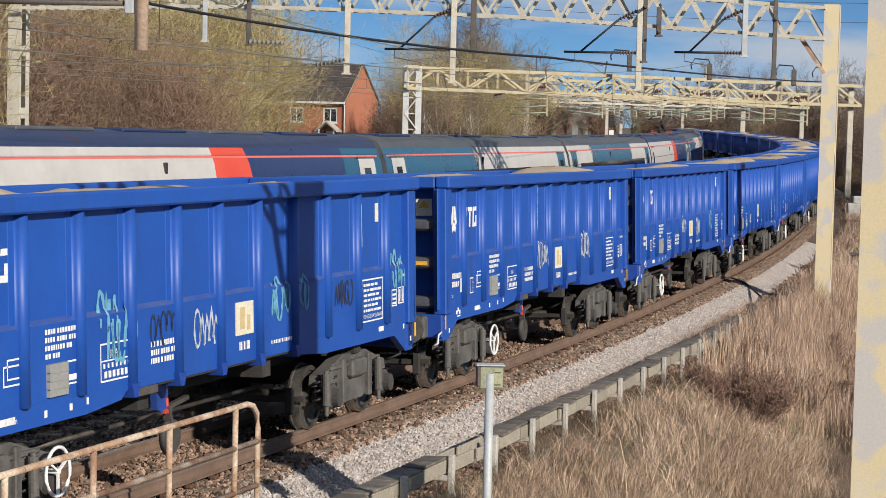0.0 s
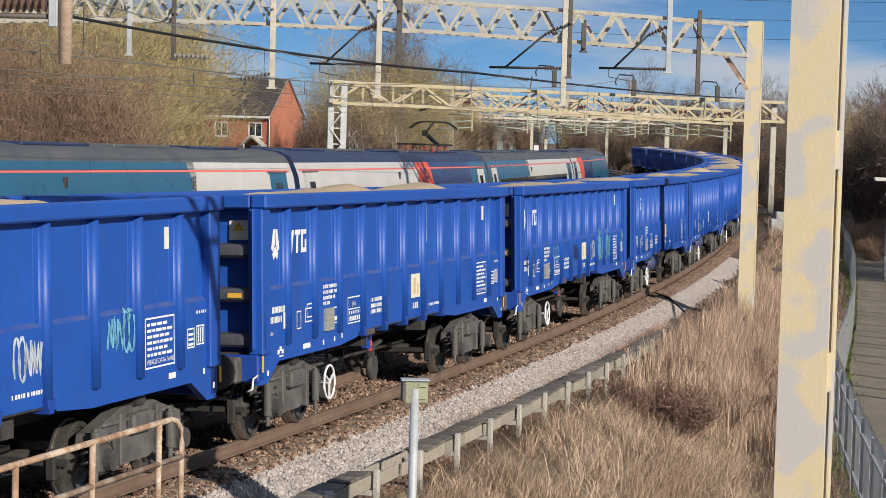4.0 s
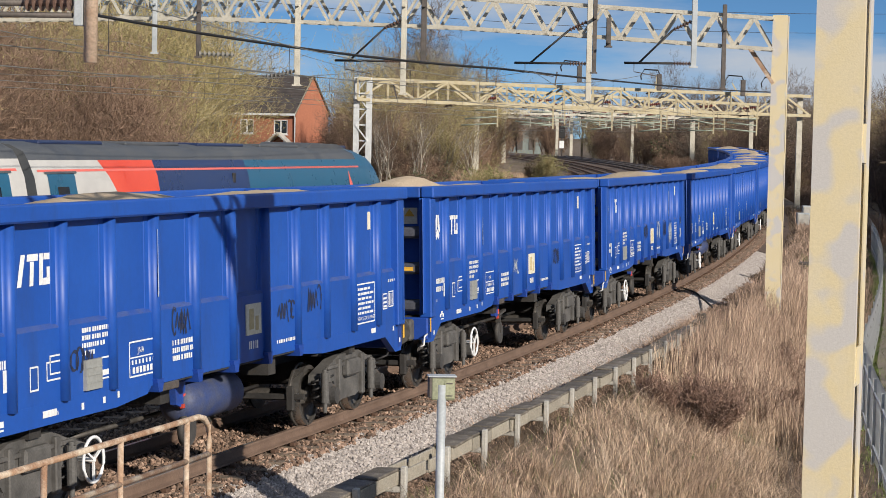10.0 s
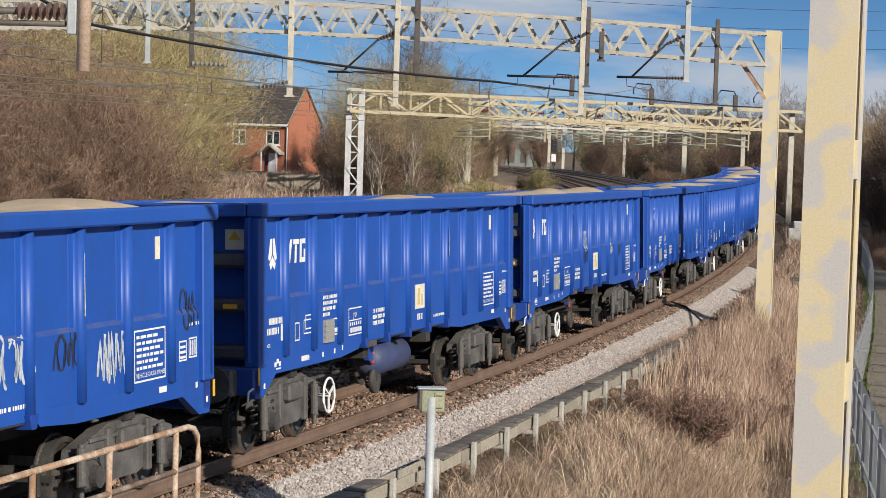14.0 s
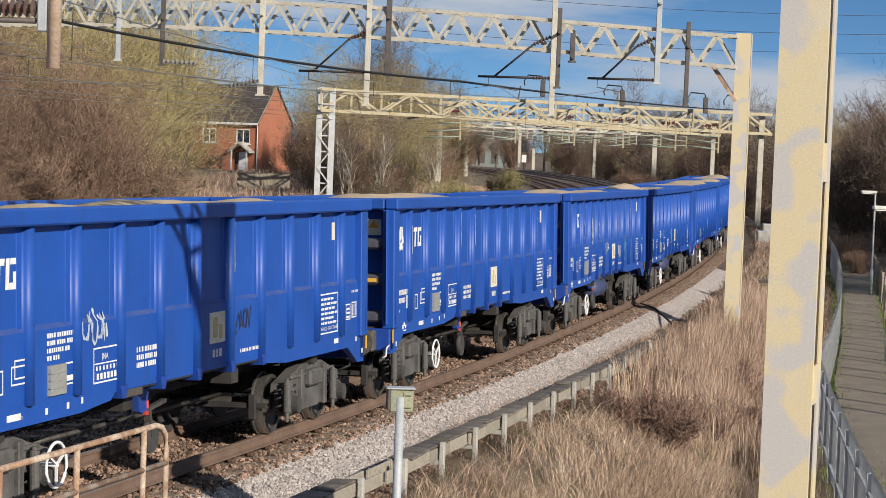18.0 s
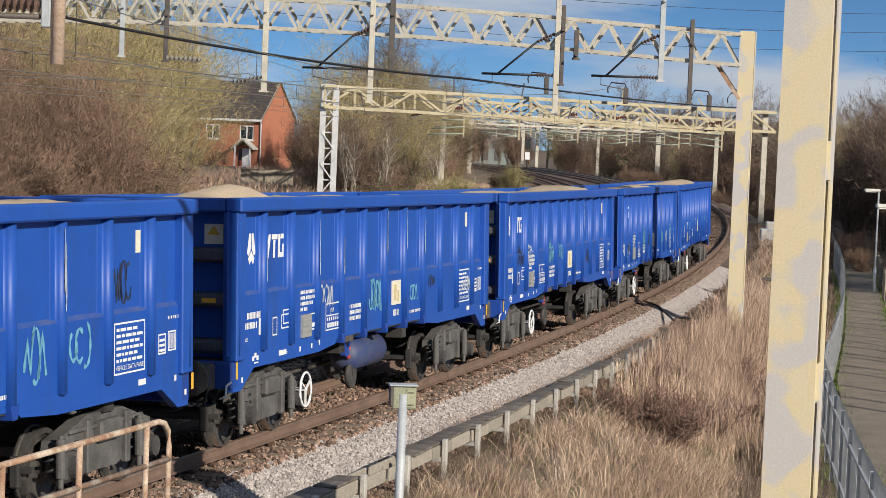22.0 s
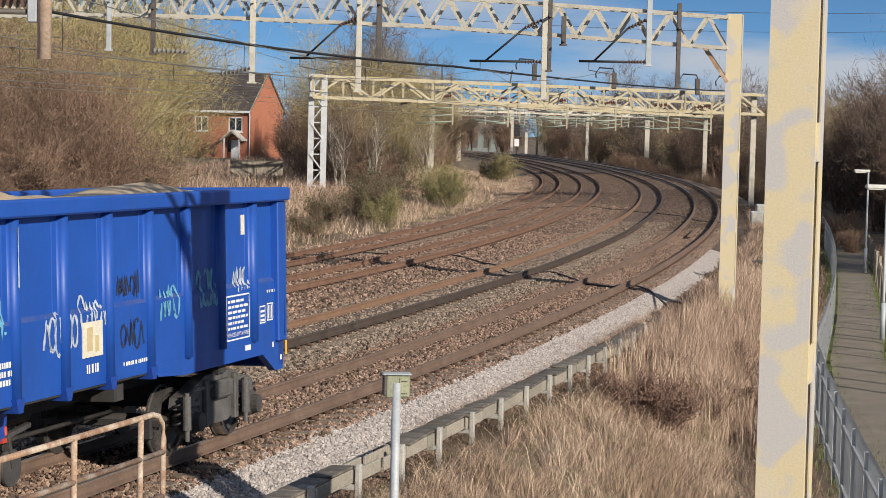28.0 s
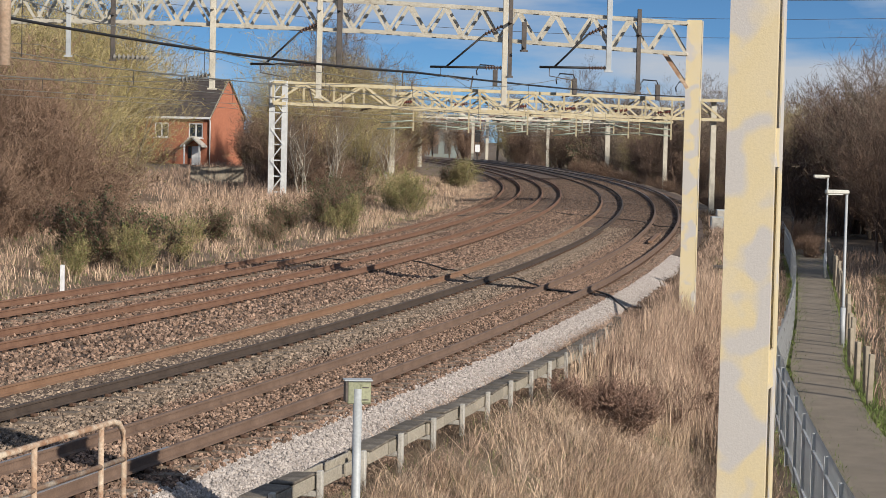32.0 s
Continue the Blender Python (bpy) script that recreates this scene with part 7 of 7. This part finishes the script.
    # behind the lattice tower
    for k in range(26):
        s = 118 + k * 2.6
        on(s, -24 - rng.random() * 12 + 0.02 * (s - 118), "olive" if rng.random() < 0.75 else ("grey" if rng.random() < 0.4 else "red"), rng.uniform(0.75, 1.1))
    for k in range(5):
        on(114 + k * 8, -23 - rng.random() * 5, "birch", rng.uniform(0.75, 1.0))
    for s, u, k, sc in ((150, -42, "olive", 1.5), (155, -36, "olive", 1.45), (162, -34, "olive", 1.35), (140, -46, "olive", 1.4), (170, -31, "olive", 1.2), (147, -39, "olive", 1.4)):
        on(s, u, k, sc)
    for k in range(20):
        on(185 + k * 8, -20 - rng.random() * 10, rng.choice(("grey", "red", "olive")), rng.uniform(0.6, 0.9))
    # the dark wood at the outside of the far bend
    for k in range(110):
        s = 128 + k * 3.6
        on(s, 8.5 + rng.random() * 20 + max(0, (s - 300) * 0.03), rng.choice(("grey", "dark", "dark", "red", "olive")), rng.uniform(0.7, 1.05))
    for k in range(44):
        put(rng.choice(("grey", "red", "red")), -50 + k * 4 + rng.uniform(-3, 3), 530 + rng.uniform(-40, 40), 0, rng.uniform(1.2, 1.7))
    for k in range(34):
        on(116 + k * 2.2 + rng.uniform(-1, 1), -21 - rng.random() * 9, "red" if rng.random() < 0.75 else "olive", rng.uniform(0.55, 0.85))
    for x, y, sc in ((23.0, 335, 2.8), (24.5, 345, 3.2), (22.5, 352, 2.6), (25.5, 340, 2.4)):
        put("low", x, y, -0.6, sc)
    for k in range(5):
        put("redlow", -24 + k * 0.95 + rng.uniform(-0.5, 0.5), 138 + rng.uniform(-9, 6), 0.2, rng.uniform(0.25, 0.42))
    for k in range(64):
        on(95 + k * 3.8 + rng.uniform(-1, 1), 4.6 + rng.random() * 5, "redlow", rng.uniform(0.4, 0.8))
    # dry bushes before the house
    for k in range(5):
        put("redlow", -33.5 + k * 1.15 + rng.uniform(-0.4, 0.4), 207 + k * 0.4 + rng.uniform(-1, 1), 0.8, rng.uniform(0.6, 1.0))
    for x, y, sc in ((-19.6, 213, 0.5), (-20.3, 214, 0.42), (-18.6, 214, 0.6), (-17.6, 212, 0.55)):
        put("dark", x, y, 0.8, sc)
    # right of the path
    for k in range(70):
        y = 92 + rng.random() * 75
        put(rng.choice(("dark", "dark", "dark", "dark", "red", "grey")), y * 0.171 + 4.0 + rng.random() * 26 + (0 if y > 110 else 3), y, -2.1, rng.uniform(0.75, 1.1))
    for k in range(60):
        y = 150 + rng.random() * 70
        put("dark", y * 0.165 + 3.0 + rng.random() * 26, y, -2.1, rng.uniform(0.85, 1.2))
    for x, y, sc in ((-9.5, 141, 0.6), (-7.6, 141, 0.62), (-4.3, 166, 0.6)):
        put("birch", x, y, 0.1, sc)
    for x, y, kind, sc in ((-7.5, 500, "dark", 0.9), (-3.0, 505, "grey", 0.85), (1.0, 498, "grey", 0.8), (4.6, 500, "dark", 0.75)):
        put(kind, x, y, -0.5, sc)
    # briars over the near slope
    for k in range(10):
        on(13 + 13 * rng.random(), 3.5 + rng.random() * 1.8, "briar", rng.uniform(0.6, 1.1))
    for x, y, s in ((30, 135, 1.1), (36, 138, 1.15)):
        put("grey", x, y, -1.8, s)
    # low bushes and brambles on the left verge
    for s, u, k, sc in ((44, -16.6, "low", 1.15), (46, -17.8, "low", 1.1), (42, -17.6, "low", 1.2), (48, -16.2, "leafy", 0.7), (41, -15.6, "leafy", 0.7), (100, -15.8, "leafy", 1.05), (103, -17, "leafy", 1.1), (74, -15.6, "leafy", 0.75),
                        (78, -16.8, "low", 1.2), (82, -17.5, "low", 1.2), (70, -17.5, "low", 0.9), (165, -16, "leafy", 1.1), (168, -17, "low", 1.0), (36, -16, "leafy", 0.6), (30, -17, "low", 0.7), (88, -18, "low", 1.3), (94, -19, "low", 1.2),
                        (58, -18, "low", 0.8), (62, -16.5, "low", 0.6)):
        on(s, u, k, sc)
    for y in (62, 66, 71, 77, 84, 90, 96):
        put("low", path_mid(y) + 2.4 + rng.random(), y, -2.3, 0.45)
    for name in kinds:
        for src in kinds[name]:
            if id(src) not in used:
                src.matrix_basis = Matrix.Translation((-60 + rng.uniform(-5, 5), 120 + rng.uniform(-5, 5), 0.8))


build_plants()


def blades(name, roots, heights, widths, bend, material, seed):
    """Grass: each blade a bent strip of two segments."""
    rng = np.random.default_rng(seed)
    n = len(roots)
    a = rng.uniform(0, 6.283, n)
    side = np.stack([np.cos(a), np.sin(a), np.zeros(n)], 1) * (widths / 2)[:, None]
    b = rng.uniform(0, 6.283, n)
    lean = np.stack([np.cos(b), np.sin(b), np.zeros(n)], 1) * (heights * bend * rng.uniform(0.2, 1.0, n))[:, None]
    up = np.array([0, 0, 1.0])
    mid = roots + lean * 0.3 + up * (heights * 0.6)[:, None]
    tip = roots + lean + up * (heights * rng.uniform(0.85, 1.0, n))[:, None]
    v = np.stack([roots - side, roots + side, mid + side * 0.8, mid - side * 0.8, tip], 1).reshape(-1, 3)
    i = np.arange(n) * 5
    quads = np.stack([i, i + 1, i + 2, i + 3], 1).tolist()
    tris = np.stack([i + 3, i + 2, i + 4], 1).tolist()
    me = bpy.data.meshes.new(name)
    me.from_pydata(v.tolist(), [], quads + tris)
    me.materials.append(material)
    return new(name, me)


M_STRAW = surface("dry_straw", ((0.3, 0.21, 0.145), (0.49, 0.365, 0.26), (0.66, 0.52, 0.4)), 0.45, 0.85, fine=0.15, island=0.65)
M_STALK = surface("dead_stalk", ((0.25, 0.168, 0.122), (0.48, 0.348, 0.262)), 0.5, 0.9, fine=0.15, island=0.65)
M_GREENB = surface("green_blade", ((0.09, 0.135, 0.032), (0.18, 0.23, 0.065)), 0.5, 0.8, fine=0.15, island=0.4)
M_TANG = surface("dead_tangle", ((0.075, 0.052, 0.035), (0.16, 0.115, 0.078)), 0.5, 0.9, fine=0.15, island=0.5)


def line_points(n, s0, s1, u0, u1, rng, clump=0.0, density=None):
    """Roots spread over a strip of the plan; clump gathers them by a noise."""
    out = []
    tries = 0
    while len(out) < n and tries < n * 6:
        tries += 1
        s, u = rng.uniform(s0, s1), rng.uniform(u0, u1)
        p = at(s, u)
        if clump and noise.noise(Vector((p.x * 0.7, p.y * 0.7, 3.0))) < rng.uniform(-0.5, clump):
            continue
        z = ground_z(s, u)
        if u < -13.3 or u > 2.6:
            z = lumps(p, z)
        if u > 3 and p.x > fence_x(p.y) - 0.35 and p.y > 14:
            if p.x < fence_x(p.y) + 2.6 + 0.3:
                continue
        out.append((p.x, p.y, z - 0.02))
    return np.array(out)


def tuft_points(centres, per, spread, rng):
    """Roots gathered in tufts, with the way in which each blade leans out."""
    c = np.repeat(centres, per, axis=0)
    n = len(c)
    a, r = rng.uniform(0, 6.283, n), np.abs(rng.normal(0, spread, n))
    c[:, 0] += np.cos(a) * r
    c[:, 1] += np.sin(a) * r
    return c


def build_grass():
    rng = random.Random(77)
    g = np.random.default_rng(78)

    def lay(name, label, pts, h0, h1, w, bend, mat, seed):
        n = len(pts)
        ob = blades(name, pts, g.uniform(h0, h1, n), g.uniform(w * 0.6, w * 1.3, n), bend, mat, seed)
        return tagged(ob, label, "grass", kind="stuff")

    # the near slope: a low mat of straw with taller tufts, upright stalks farther on, a little green
    for k, (n, per, h0, h1, m, lab) in enumerate(((1500, 26, 0.22, 0.62, M_STRAW, "pale dry grass tufts on the near slope"), (1100, 24, 0.2, 0.5, M_STALK, "tan dead grass tufts on the near slope"))):
        c = line_points(n, -4, 32, 3.7, 10.5, rng, 0.3)
        lay("dry_grass", lab, tuft_points(c, per, 0.1, g), h0, h1, 0.0075, 1.1, m, 20 + k)
    lay("straw_mat", "short matted straw on the near slope", line_points(36000, -4, 34, 3.5, 9.5, rng, 0.1), 0.08, 0.3, 0.007, 2.4, M_STALK, 15)
    lay("dead_tangle", "brown dead weeds matted on the near slope", line_points(26000, -4, 34, 3.0, 9.5, rng, 0.2), 0.12, 0.42, 0.007, 1.9, M_TANG, 2)
    lay("dead_stalks", "tall red-brown dead stalks round the mast foot", line_points(20000, 17, 46, 3.5, 7.6, rng, 0.2), 0.5, 1.25, 0.01, 0.4, M_STALK, 3)
    lay("pale_stalks", "pale upright dry stems round the mast foot", line_points(6000, 15, 46, 3.5, 7.6, rng, 0.3), 0.6, 1.3, 0.009, 0.35, M_STRAW, 16)
    lay("green_grass", "short green grass at the slope foot", line_points(15000, -4, 60, 3.3, 12, rng, 0.3), 0.08, 0.28, 0.008, 0.9, M_GREENB, 4)
    lay("far_dry_grass", "dry grass on the bank farther along", line_points(12000, 34, 110, 2.6, 7.0, rng, 0.1), 0.2, 0.6, 0.02, 0.9, M_STALK, 5)
    lay("bank_tangle", "brown dead weeds on the bank beyond the mast", line_points(9000, 44, 120, 2.2, 7.0, rng, 0.1), 0.1, 0.4, 0.025, 1.4, M_TANG, 21)
    lay("stray_stalks", "long pale stalks fallen across the near slope", line_points(3600, -4, 34, 3.6, 9.5, rng, 0.3), 0.3, 0.7, 0.007, 2.4, M_STRAW, 12)
    lay("trough_weeds", "dark dead weeds between the ballast and the trough", line_points(5200, -4, 40, 2.35, 3.4, rng, 0.35), 0.06, 0.26, 0.008, 1.8, M_TANG, 13)
    lay("trough_growth", "dead weeds grown over the end of the trough", line_points(9000, 6, 30, 2.45, 2.95, rng, 0.25), 0.12, 0.5, 0.009, 1.3, M_STALK, 19)
    # left verge
    lay("verge_grass", "pale dry grass along the far verge", line_points(26000, 22, 210, -26, -14.6, rng, 0.25), 0.12, 0.42, 0.02, 1.2, M_STALK, 6)
    lay("verge_weeds", "brown dead weeds along the far verge", line_points(22000, 22, 150, -28, -16, rng, 0.2), 0.15, 0.55, 0.02, 0.9, M_STALK, 7)
    lay("verge_green", "patches of green weeds along the far verge", line_points(6000, 22, 120, -24, -14.6, rng, 0.45), 0.08, 0.25, 0.022, 0.9, M_GREENB, 8)
    lay("verge_straw", "scattered pale dry grass tufts on the far verge", tuft_points(line_points(1300, 22, 190, -27, -14.8, rng, 0.4), 16, 0.16, g), 0.25, 0.7, 0.018, 0.8, M_STRAW, 17)
    lay("verge_edge", "low brown dead growth at the foot of the far track", line_points(16000, 22, 200, -15.2, -13.1, rng, 0.1), 0.03, 0.16, 0.03, 1.6, M_STALK, 18)
    lay("bank_weeds", "tangled brown weeds on the bank before the houses", line_points(14000, 90, 190, -40, -21, rng, 0.0), 0.35, 1.0, 0.03, 0.9, M_STALK, 14)
    # beyond the path
    pts = []
    for _ in range(16000):
        y = rng.uniform(52, 130)
        x = path_mid(y) + rng.uniform(1.0, 16)
        s = y - 24
        pts.append((x, y, -2.32 + 0.05 * rng.random()))
    lay("rough_field", "red-brown dead weeds beyond the footpath", np.array(pts), 0.3, 0.9, 0.022, 0.8, M_STALK, 9)
    pts = []
    for _ in range(30000):
        y = 34 + 100 * rng.random() ** 1.3
        side = rng.choice((-1.35, 1.2, -0.95, 0.95))
        x = path_mid(y) + side + rng.gauss(0, 0.25)
        pts.append((x, y, -2.32))
    lay("path_edge_grass", "short green grass along the path edges", np.array(pts), 0.08, 0.25, 0.016, 0.9, M_GREENB, 10)


build_grass()


# ---- ballast, sleepers, bonds ----
def stones(name, label, pts, size, material, seed):
    """Loose stones: squashed, turned eight-sided lumps."""
    rng = np.random.default_rng(seed)
    n = len(pts)
    base = np.array([(1, 0, 0), (-1, 0, 0), (0, 1, 0), (0, -1, 0), (0, 0, 1), (0, 0, -1)], float)
    v = base[None] * rng.uniform(0.55, 1.0, (n, 6, 1)) * (size * rng.uniform(0.5, 1.15, (n, 1, 1)))
    q = rng.normal(size=(n, 4))
    q /= np.linalg.norm(q, axis=1, keepdims=True)
    w, x, y, z = q.T
    R = np.stack([np.stack([1 - 2 * (y * y + z * z), 2 * (x * y - z * w), 2 * (x * z + y * w)], 1), np.stack([2 * (x * y + z * w), 1 - 2 * (x * x + z * z), 2 * (y * z - x * w)], 1),
                  np.stack([2 * (x * z - y * w), 2 * (y * z + x * w), 1 - 2 * (x * x + y * y)], 1)], 1)
    v = np.einsum("nij,nkj->nki", R, v) + pts[:, None]
    f = np.array([(0, 2, 4), (2, 1, 4), (1, 3, 4), (3, 0, 4), (2, 0, 5), (1, 2, 5), (3, 1, 5), (0, 3, 5)])
    f = (f[None] + (np.arange(n) * 6)[:, None, None]).reshape(-1, 3)
    me = bpy.data.meshes.new(name)
    me.from_pydata(v.reshape(-1, 3).tolist(), [], f.tolist())
    me.materials.append(material)
    return tagged(new(name, me), label, "ballast", kind="stuff")


def build_ballast():
    rng = np.random.default_rng(3)

    def scatter(n, s0, s1, u0, u1, near=1.6, lift=0.0, edge=None):
        s = s0 + (s1 - s0) * rng.random(n) ** near
        u = rng.uniform(u0, u1, n)
        x, y, h = (np.interp(s, LINE[0], LINE[i]) for i in (1, 2, 3))
        z = np.array([ground_z(a, b) for a, b in zip(s, u)])
        p = np.stack([x + u * np.cos(h), y - u * np.sin(h), z + lift], 1)
        if edge:
            # the heap ends along an uneven line
            p = p[np.array([b < edge + 0.42 * noise.noise(Vector((q[0] * 0.8, q[1] * 0.8, 1.0))) for b, q in zip(u, p)])]
        return p

    stones("fresh_ballast", "pale fresh ballast heaped along the shoulder", scatter(64000, -8, 60, 1.2, 2.75, 1.45, 0.012, 2.25), 0.04, M_STONEW, 1)
    stones("dirty_ballast", "brown dirty ballast at the foot of the shoulder", scatter(22000, -8, 60, 2.2, 3.1, 1.5, 0.012), 0.045, M_STONE, 5)
    stones("track_ballast", "brown rusty ballast round the near track", scatter(50000, -8, 75, -1.7, 1.45, 1.4, 0.035), 0.052, M_STONE, 2)
    stones("grey_ballast", "dull grey ballast between the lines", scatter(42000, -2, 85, -5.2, -1.6, 1.35, 0.025), 0.06, M_STONEG, 3)
    stones("far_ballast", "brown ballast of the far lines", scatter(52000, 6, 110, -13.9, -5.0, 1.25, 0.02), 0.075, M_STONE, 4)
    stones("distant_ballast", "brown ballast far along the curve", scatter(30000, 70, 230, -13.4, 1.6, 1.3, 0.02), 0.09, M_STONED, 6)



build_ballast()


def build_sleepers():
    bm = bmesh.new()
    prism(bm, [(-0.14, -0.36), (-0.11, -0.17), (0.11, -0.17), (0.14, -0.36)], -1.27, 1.27)
    me = mesh_of(bm, "sleeper", M_SLEEPER)
    bm = bmesh.new()
    for k in (-1, 1):
        for side in (-1, 1):
            x = k * GAUGE / 2 + side * 0.1
            box(bm, x - 0.045, x + 0.045, -0.06, 0.06, -0.17, -0.115, 0.015)
    clips = mesh_of(bm, "rail_clips", M_CLIP)
    for i, u in enumerate(TRACKS):
        t = empty("track", stand(0, u), "railway track on concrete sleepers in brown ballast", "railway track", "tracks", "structure")
        inv = t.matrix_basis.inverted()
        lean = Matrix.Rotation(-math.atan2(CANT, GAUGE), 4, "Y")
        s, k = -22.0 + 0.2 * i, 0
        while k < 150:
            m = inv @ stand(s, u, CANT / 2 - 0.05) @ lean
            o = child("sleeper", me, t, m)
            child("rail_clips", clips, o)
            s += 0.68
            k += 1


build_sleepers()


def bond_cable(pts, label):
    bm = bmesh.new()
    line = []
    rng = random.Random(len(pts))
    for (s0, u0), (s1, u1) in zip(pts, pts[1:]):
        for k in range(5):
            t = k / 5
            s, u = s0 + (s1 - s0) * t, u0 + (u1 - u0) * t
            line.append(at(s + rng.uniform(-0.08, 0.08), u, max(ground_z(s, u) - grade(s), -0.3) + 0.06))
    tube(bm, line, 0.03, 6)
    return tagged(part("bond_cable", bm, M_BLACK), label, "cable", "track cables")


bond_cable(((31.3, 2.5), (35.2, 1.64), (36.8, 0.96), (37.6, 0.5), (36.1, 0.2), (37.1, -0.68), (38.7, -1.25), (41.9, -2.5), (41.9, -3.1), (40.9, -3.83), (43.2, -4.6), (44.5, -5.3), (47.3, -6.5), (48.6, -7.6)), "black cable laid across the near tracks")
bond_cable(((46.8, -9.0), (48.3, -9.8), (49.1, -11.6), (45.9, -12.2), (46.9, -13.1), (45.6, -14.0)), "black cable laid across the far tracks")
bond_cable(((86.0, 2.0), (87.0, 0.86), (88.5, -0.36), (94.5, -1.4), (97.1, -2.76), (98.9, -4.1), (104.0, -6.7), (106.1, -8.2), (98.1, -11.3), (95.0, -12.7)), "black cable laid across the tracks farther on")
bm = bmesh.new()
box(bm, -0.1, 0.1, -4.5, 4.5, -0.12, -0.04, 0.01)
tagged(part("treadle_bar", bm, M_RAILORANGE, m=stand(72, 0.1, 0.03)), "rusty steel bar lying between the rails", "bar")


# ---- what moves ----
def motions():
    times = [k * 1.0 for k in range(33)]
    for i, w in enumerate(WAGON_LIST):
        walk(w, [(t, ride(END0 - PITCH * i - HALF * LONG - run(t), 0.0, 4.6 * LONG)) for t in times])
    for i, c in enumerate(COACHES):
        walk(c, [(t, coach_pose(i, t)) for t in times])
    turns = [k / 15 for k in range(481)]
    rolled = [(t, Matrix.Rotation(run(t) / 0.43, 4, "X")) for t in turns]
    for ws in WHEELSETS:
        base = Matrix.Translation(ws.location)
        walk(ws, [(t, base @ m) for t, m in rolled])


motions()
